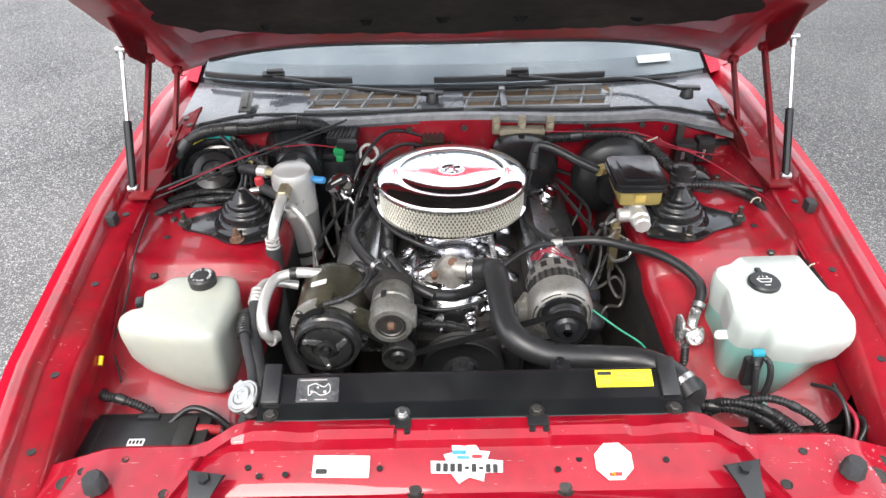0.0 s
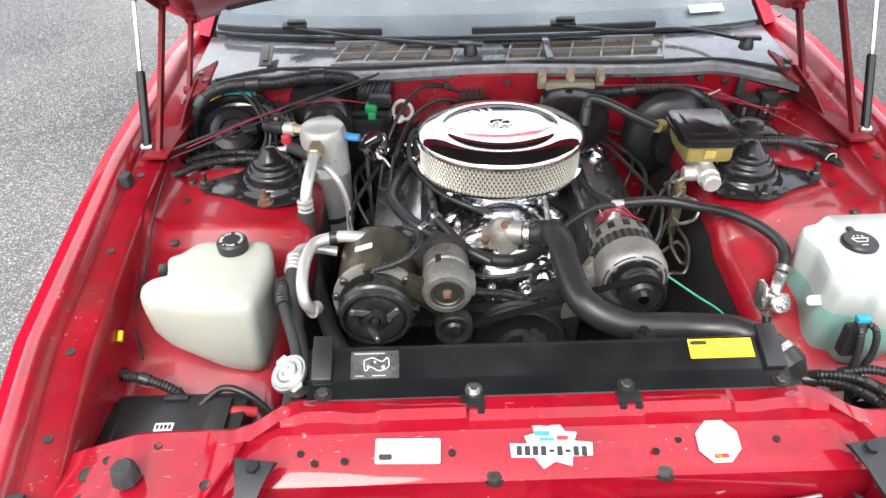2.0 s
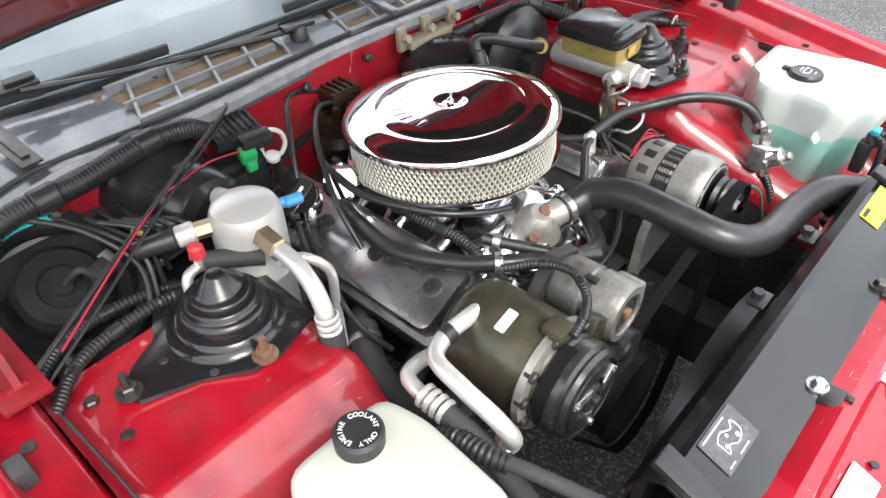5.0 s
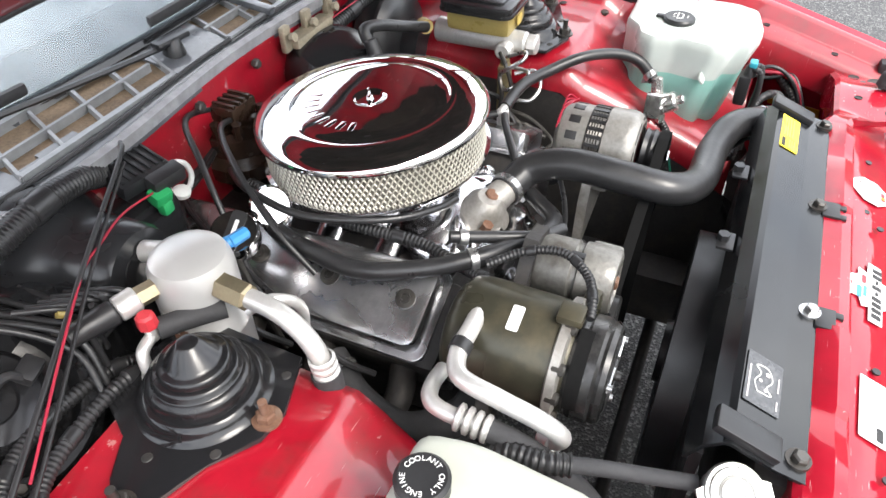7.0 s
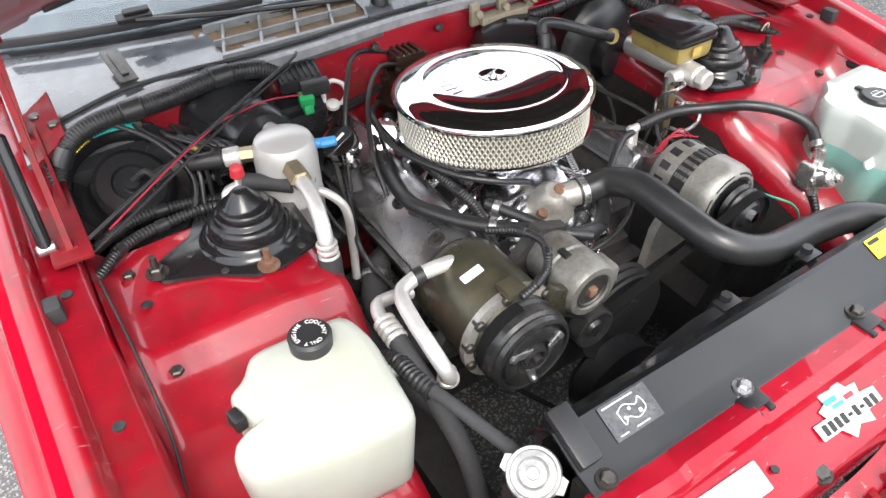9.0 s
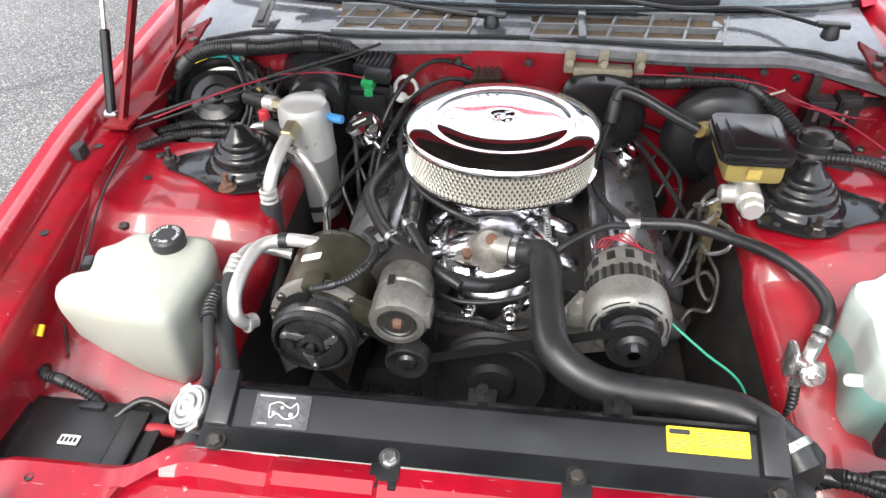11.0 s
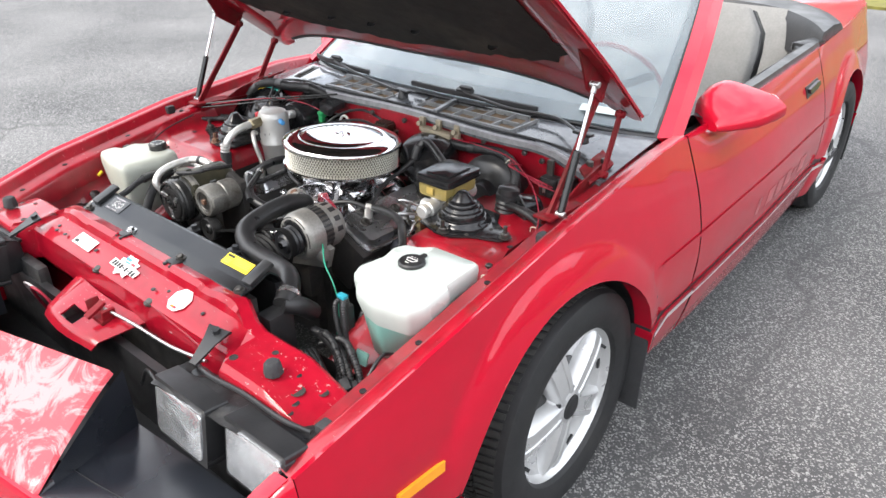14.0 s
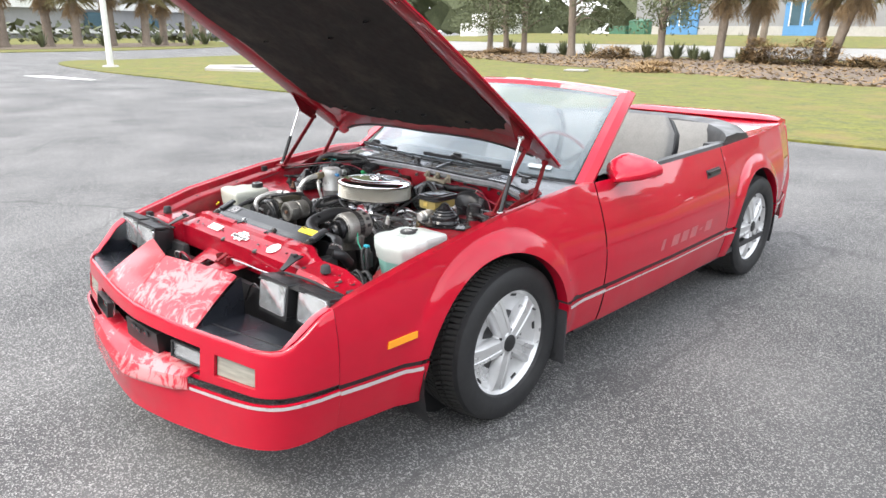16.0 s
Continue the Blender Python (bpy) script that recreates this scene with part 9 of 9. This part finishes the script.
def band(name, a, b, lift, mat, label, category):
    bm = sheet(B(), lambda x, v: (x, road_edge(x) + v, swell(x, road_edge(x) + v) + lift), lin(-80, 44, 50), lin(a, b, 12))
    return tagged(link_mesh(name, bm, mat), label, category, kind="structure")


band("service_road", 0.0, 12.5, 0.012, ROADGREY, "pale concrete service road", "road")
band("lawn_strip", 12.5, 55.0, 0.03, GRASS, "lawn in front of the building", "grass")

# lamp post, painted marking, drain
post = thing("lamp_post", "white metal lamp post on the verge", "lamp post")
part("pole", cyl(B(), (-26.9, 9.6, 0), (-26.9, 9.6, 9), 0.12, 0.08, 16), WHITEPAINT, post)
part("foot", cyl(B(), (-26.9, 9.6, 0), (-26.9, 9.6, 0.1), 0.32, 0.3, 16, 0.03), CONCRETE, post)
bm = prism(B(), [(-23.6, 5.5), (-22.6, 5.6), (-20.2, 6.3), (-20.3, 6.5), (-22.9, 6.1)], 0.006)
tagged(link_mesh("painted_marking", bm, WHITEPAINT, smooth=False), "worn white painted arrow on asphalt", "marking", kind="structure")
bm = B()
prism(bm, [(-24.6, 12.6), (-22.4, 11.2), (-19.4, 12.4), (-20.2, 14.6), (-23, 15)], 0.12)
dr = tagged(link_mesh("drain_surround", bm, CONCRETE), "pale concrete drain surround in grass", "drain")
part("drain_opening", box(B(), (-22.0, 12.6, 0.12), (1.4, 0.6, 0.02), 0.0, rot=(0, 0, 25)), BLACK, dr, "dark drain opening")
bm = box(B(), (-13.4, 22.0, 0.075), (0.8, 0.6, 0.06), 0.02, rot=(0, 0, 15))
tagged(link_mesh("utility_cover", bm, CONCRETE), "small concrete utility cover in the verge", "utility cover")


def trunk(bm, x, y, h, r, lean=(0, 0), seg=10):
    tube(bm, [(x, y, -0.05), (x + lean[0] * 0.3, y + lean[1] * 0.3, h * 0.33), (x + lean[0] * 0.65, y + lean[1] * 0.65, h * 0.66), (x + lean[0], y + lean[1], h)], lambda t: r * (1.25 - 0.3 * min(1, t * 6) + 0.05 * math.sin(t * 40)), seg, 8)
    return bm


def blades(bm, p, q, w, n=9, droop=0.3, rnd=random):
    """A frond: a stem with narrow leaflets on both sides."""
    p, q = Vector(p), Vector(q)
    d = q - p
    side = d.cross(Vector((0, 0, 1)))
    side = side.normalized() if side.length > 1e-4 else Vector((1, 0, 0))
    for k in range(n):
        t = 0.25 + 0.75 * k / n
        c = p + d * t + Vector((0, 0, -droop * t * t))
        for s in (1, -1):
            e = c + side * s * w * (1 - 0.5 * t) + d.normalized() * w * 0.7 + Vector((0, 0, -w * (0.3 + droop)))
            n0 = Vector((rnd.uniform(-0.02, 0.02), rnd.uniform(-0.02, 0.02), 0.03))
            bm.faces.new([bm.verts.new(c), bm.verts.new(c + n0 + d.normalized() * 0.05), bm.verts.new(e)])
    return bm


def palm(x, y, h, r, lean, seed):
    rnd = random.Random(seed)
    green = FROND if y > 55 else OLIVE
    t = thing("palm_tree", "tall palm with grey trunk and hanging brown fronds", "palm tree", group="palms along the verge")
    part("trunk", trunk(B(), x, y, h, r, lean), BARK, t)
    top = Vector((x + lean[0], y + lean[1], h))
    bm, dead = B(), B()
    for k in range(70):
        a = rnd.uniform(0, 2 * math.pi)
        up = rnd.uniform(0.0, 1.0)
        l = rnd.uniform(1.3, 2.0)
        blades(bm, top + Vector((0, 0, rnd.uniform(0, 0.6))), top + Vector((math.cos(a) * l, math.sin(a) * l, up * l)), 0.42, 10, 0.7, rnd)
    for k in range(150):
        a = rnd.uniform(0, 2 * math.pi)
        l = rnd.uniform(0.2, 0.95)
        blades(dead, top + Vector((0, 0, rnd.uniform(-0.2, 0.3))), top + Vector((math.cos(a) * l, math.sin(a) * l, -rnd.uniform(0.5, 1.35))), 0.26, 10, 0.3, rnd)
    part("crown", bm, green, t, "green fan fronds", smooth=False)
    part("dead_fronds", dead, DEADFROND, t, "skirt of dead brown fronds", smooth=False)
    return t


for k, (x, y, h, r, lx, ly) in enumerate(((-14.35, 37.3, 3.7, 0.25, 0.2, 0.0), (-13.2, 38.5, 3.6, 0.25, 0.3, 0.0), (-9.7, 38.4, 3.7, 0.26, 0.3, 0.0), (-8.5, 36.6, 3.5, 0.25, 0.8, 0.0), (-6.2, 38.5, 3.7, 0.25, 0.3, 0), (-3.6, 37.5, 3.8, 0.24, 0.3, 0), (1.5, 38, 4.0, 0.25, 0, 0), (7, 38, 4.2, 0.25, 0, 0), (-20.5, 60.0, 4.6, 0.3, 0.2, 0.0))):
    palm(x, y, h, r, (lx, ly), 10 + k)
for k, (x, y) in enumerate(((-59, 6), (-58, 9.5), (-60, 12), (-60, 15), (-61, 18.5), (-59, 20), (-61, 23.5), (-60, 26), (-62, 28.5), (-63, 31.5), (-65, 34), (-60, 3), (-62, -2), (-64, -8))):
    palm(x, y, 4.0 + 0.4 * math.sin(k * 2.3), 0.36, (0.2 * math.sin(k), 0), 40 + k)


def tree(x, y, h, r, seed, crown_r=2.6, low=1.55, n=1500):
    rnd = random.Random(seed)
    t = thing("shade_tree", "slender broad-leaved tree with sparse crown", "tree", group="verge trees")
    bm = trunk(B(), x, y, h * 0.75, r, (rnd.uniform(-0.3, 0.3), 0))
    tips = []
    for k in range(9):
        a, z = rnd.uniform(0, 6.28), h * rnd.uniform(0.35, 0.75)
        e = Vector((x + math.cos(a) * crown_r * 0.7, y + math.sin(a) * crown_r * 0.7, z + rnd.uniform(-0.3, 1.2)))
        tube(bm, [(x, y, z - 0.6), (x + (e.x - x) * 0.4, y + (e.y - y) * 0.4, z), e], lambda s: r * 0.35 * (1 - 0.8 * s), 6, 5)
        tips += [e] * 3 + [Vector((x, y, h * 0.8))]
    part("trunk", bm, BARK, t)
    lv = B()
    for k in range(n):
        c = rnd.choice(tips) + Vector((rnd.gauss(0, 0.7), rnd.gauss(0, 0.7), rnd.gauss(0, 0.6)))
        if c.z < low:
            c.z = low + rnd.random() * 0.8
        for j in range(3):
            p = c + Vector((rnd.uniform(-0.25, 0.25), rnd.uniform(-0.25, 0.25), rnd.uniform(-0.25, 0.25)))
            u = Vector((rnd.uniform(-1, 1), rnd.uniform(-1, 1), rnd.uniform(-1, 1))).normalized() * 0.11
            v = Vector((rnd.uniform(-1, 1), rnd.uniform(-1, 1), rnd.uniform(-1, 1))).normalized() * 0.05
            lv.faces.new([lv.verts.new(p - u), lv.verts.new(p + v), lv.verts.new(p + u), lv.verts.new(p - v)])
    part("crown", lv, LEAF, t, "loose small leaves", smooth=False)
    return t


for k, (x, y, h, r) in enumerate(((-23.45, 36.6, 6, 0.25), (-27.5, 37.0, 5.5, 0.2), (-29.0, 37.0, 5.5, 0.2), (-17.75, 37.2, 6, 0.23), (-33, 40, 5.5, 0.22))):
    tree(x, y, h, r, 80 + k)


def shrub(x, y, h, seed, mat=LEAF, name="shrub", label="low green shrub in bare soil"):
    rnd = random.Random(seed)
    bm = B()
    for k in range(70):
        a, s = rnd.uniform(0, 6.28), rnd.uniform(0.1, 1)
        e = Vector((x + math.cos(a) * h * 0.6 * s, y + math.sin(a) * h * 0.6 * s, h * rnd.uniform(0.3, 1)))
        b = Vector((x + math.cos(a) * 0.1, y + math.sin(a) * 0.1, 0.0))
        w = Vector((-math.sin(a), math.cos(a), 0)) * 0.05
        m = b.lerp(e, 0.6)
        bm.faces.new([bm.verts.new(b), bm.verts.new(m + w), bm.verts.new(e), bm.verts.new(m - w)])
    tagged(link_mesh(name, bm, mat, smooth=False), label, "shrub")


for k, (x, y, h) in enumerate(((-22.4, 37.0, 1.1), (-18.6, 37.2, 1.1), (-16.7, 37.1, 1.1), (-15.6, 37, 1.0), (-14.9, 36.9, 0.7), (-24.3, 37.0, 1.1), (-26.7, 38, 0.9), (-29.9, 38.5, 1.1), (-19.9, 37, 0.8), (-12.7, 36.2, 0.9), (-29, 69, 1.6), (-26, 69.5, 1.7), (-23, 70, 1.2))):
    shrub(x, y, h, 120 + k)
for k, (x, y, h) in enumerate(((-56.5, 7, 1.2), (-57.5, 12, 1.2), (-58, 17, 1.3), (-59, 22, 1.2), (-60, 27, 1.4), (-63, 33, 1.4), (-60, 30, 1.2))):
    shrub(x, y, h, 140 + k)


def brush(x, y, w, h, seed):
    rnd = random.Random(seed)
    bm = B()
    for k in range(1500):
        a = rnd.uniform(0, 6.28)
        c = Vector((x + rnd.gauss(0, w * 0.4), y + rnd.gauss(0, 0.5), 0.05))
        c.z = h * max(0.05, 1 - ((c.x - x) / w) ** 2) * rnd.random()
        d = Vector((math.cos(a), math.sin(a) * 0.6, rnd.uniform(-0.25, 0.35))) * rnd.uniform(0.3, 0.9)
        v = Vector((0, 0, 1)).cross(d).normalized() * 0.04
        bm.faces.new([bm.verts.new(c - v), bm.verts.new(c + d), bm.verts.new(c + v)])
    tagged(link_mesh("brush_pile", bm, DRYFROND, smooth=False), "heap of dry brown palm fronds on soil", "brush pile", kind="stuff")


brush(-10.6, 35.6, 2.2, 1.0, 200)
brush(-9.0, 35.8, 1.9, 1.35, 207)
brush(-12.0, 36.4, 0.9, 1.3, 201)
brush(-19.6, 35.2, 1.8, 0.7, 202)
brush(-6.6, 35.4, 1.5, 0.5, 203)
brush(-13.8, 29.0, 1.2, 0.12, 204)
brush(-11.6, 24.2, 1.2, 0.1, 205)
brush(-28.5, 36.0, 1.6, 0.4, 206)
rnd = random.Random(211)
bm = B()
for k in range(5200):
    x = rnd.uniform(-33, 4)
    y0 = float(np.interp(x, [-33, -24, -13, -3, 4], [36, 28.5, 24.6, 21.8, 21.8]))
    c = Vector((x, y0 + (40 - y0) * rnd.random() ** 1.4 - 0.6, 0.07 + 0.03 * rnd.random()))
    a = rnd.uniform(0, 6.28)
    d = Vector((math.cos(a), math.sin(a), rnd.uniform(-0.1, 0.5))) * rnd.uniform(0.06, 0.3)
    v = Vector((-math.sin(a), math.cos(a), rnd.uniform(0.2, 1.2))) * rnd.uniform(0.015, 0.05)
    bm.faces.new([bm.verts.new(c - v), bm.verts.new(c + d), bm.verts.new(c + v)])
tagged(link_mesh("leaf_litter", bm, DEADFROND, smooth=False), "scattered dry leaves and twigs on soil", "leaf litter", kind="stuff")
# building behind the trees
bld = thing("office_building", "long low grey stucco building with blue window bays", "building")
C0, C1 = Vector((-44.5, 82, 1.2)), Vector((36, 88, 1.2))
dirv = (C1 - C0).normalized()
nrm = Vector((dirv.y, -dirv.x, 0))


def on_wall(s, z, out=0.0):
    p = C0 + dirv * s + nrm * out
    return Vector((p.x, p.y, p.z + z))


def slab(bm, s0, s1, z0, z1, o0, o1):
    loft(bm, [[on_wall(s0, z0, o), on_wall(s1, z0, o), on_wall(s1, z1, o), on_wall(s0, z1, o)] for o in (o0, o1)])
    return bm


part("wall", slab(B(), 0, 80, -0.6, 6.2, -8, 0), WALLP, bld)
part("roof_band", slab(B(), -0.3, 80.3, 6.2, 6.6, -8.3, 0.3), CONCRETE, bld)
part("plinth", slab(B(), 0, 80, -0.6, 1.1, 0, 0.06), CONCRETE, bld)
for s in (3.8, 17.6, 33, 48):
    bay = part("window_bay", slab(B(), s, s + 4.2, 0.0, 3.6, 0, 0.25), WALLB, bld, "blue painted window bay")
    for k in range(2):
        part("pane", slab(B(), s + 0.6 + 1.4 * k, s + 1.6 + 1.4 * k, 1.2, 3.8, 0.2, 0.28), PANE, bay)
        part("frame", slab(B(), s + 0.5 + 1.4 * k, s + 0.62 + 1.4 * k, 1.1, 3.9, 0.2, 0.34), WHITEPAINT, bay)
bld2 = thing("warehouse", "far low grey and white warehouse behind palms", "building")
bm = B()
box(bm, (-118, 40, 3), (10, 130, 6), 0, rot=(0, 0, 18))
part("wall", bm, WALLP, bld2)
bm = B()
box(bm, (-112.4, 41.5, 1.0), (0.3, 120, 0.6), 0, rot=(0, 0, 18))
box(bm, (-112.4, 41.5, 4.6), (0.3, 120, 1.0), 0, rot=(0, 0, 18))
part("band", bm, WHITEPAINT, bld2)
for k in range(12):
    bm = B()
    box(bm, (-112.2 + 1.3 * math.sin(k), -12 + 9 * k, 2.6), (1.0, 3.0, 2.2), 0, rot=(0, 0, 18))
    part("window", bm, PANE, bld2)
bins = thing("dumpster", "green metal dumpster beside the building", "dumpster")
bm = B()
box(bm, (-39.4, 74, 1.9), (2.0, 1.7, 1.7), 0.05)
part("body", bm, BINGREEN, bins)
part("lid", box(B(), (-39.4, 74, 2.8), (2.1, 1.8, 0.12), 0.03, rot=(8, 0, 0)), BINGREEN, bins)
bins2 = thing("dumpster", "smaller green dumpster beside the building", "dumpster")
part("body", box(B(), (-41.6, 73.5, 1.6), (2.1, 1.6, 1.2), 0.05), BINGREEN, bins2)
truck = thing("box_truck", "white box truck parked far off", "truck")
part("box", box(B(), (-52, 64, 2.0), (3.0, 6, 2.8), 0.05), WHITEPAINT, truck)
part("cab", box(B(), (-52, 59.8, 1.3), (2.6, 2.0, 2.0), 0.2), WHITEPAINT, truck)
for dx in (-1.2, 1.2):
    for yy in (60, 66):
        part("wheel", cyl(B(), (-52 + dx - 0.15, yy, 0.45), (-52 + dx + 0.15, yy, 0.45), 0.45, seg=18), TYRE, truck)


# woods all round the lot, beyond the road and the building; far ring's unseen extra height added to darken reflections
rnd = random.Random(77)
bm = B()
for ring, count, tall in ((150.0, 7200, 34.0), (58.0, 2800, 9.0)):
    for k in range(count):
        a = rnd.uniform(0, 2 * math.pi) if ring > 100 else rnd.uniform(radians(-150), radians(60))
        r = ring * rnd.uniform(0.95, 1.12)
        top = tall * (0.75 + 0.25 * math.sin(a * 17) * math.sin(a * 5 + 1))
        c = Vector((r * math.cos(a), r * math.sin(a), rnd.uniform(0, 1) ** 0.8 * top))
        s = ring * 0.022 * rnd.uniform(0.6, 1.3)
        u = Vector((-math.sin(a), math.cos(a), 0)) * s + Vector((0, 0, rnd.uniform(-0.5, 0.5) * s))
        v = Vector((math.cos(a) * rnd.uniform(-0.6, 0.6), math.sin(a) * rnd.uniform(-0.6, 0.6), 1)) * s * 0.8
        c.z = max(c.z, v.z)
        bm.faces.new([bm.verts.new(c - u), bm.verts.new(c - v * 0.8), bm.verts.new(c + u * 0.9), bm.verts.new(c + v)])
tagged(link_mesh("raised_far_woods", bm, LEAF, smooth=False), "dark green belt of distant trees, raised to darken reflections", "woods", kind="stuff")

rnd = random.Random(91)
bm = B()
for k in range(900):
    t = rnd.random()
    c = Vector((-64 - 5 * t + rnd.gauss(0, 0.9), -16 + 56 * t, rnd.random() ** 1.3 * 1.5))
    s = rnd.uniform(0.25, 0.55)
    u = Vector((rnd.uniform(-1, 1), rnd.uniform(-1, 1), rnd.uniform(-0.6, 0.6))).normalized() * s
    v = Vector((rnd.uniform(-1, 1), rnd.uniform(-1, 1), rnd.uniform(0, 1))).normalized() * s * 0.7
    c.z += 0.4
    bm.faces.new([bm.verts.new(c - u), bm.verts.new(c - v), bm.verts.new(c + u), bm.verts.new(c + v)])
tagged(link_mesh("far_hedge", bm, LEAF, smooth=False), "untrimmed green hedge behind the far palms", "hedge", kind="stuff")
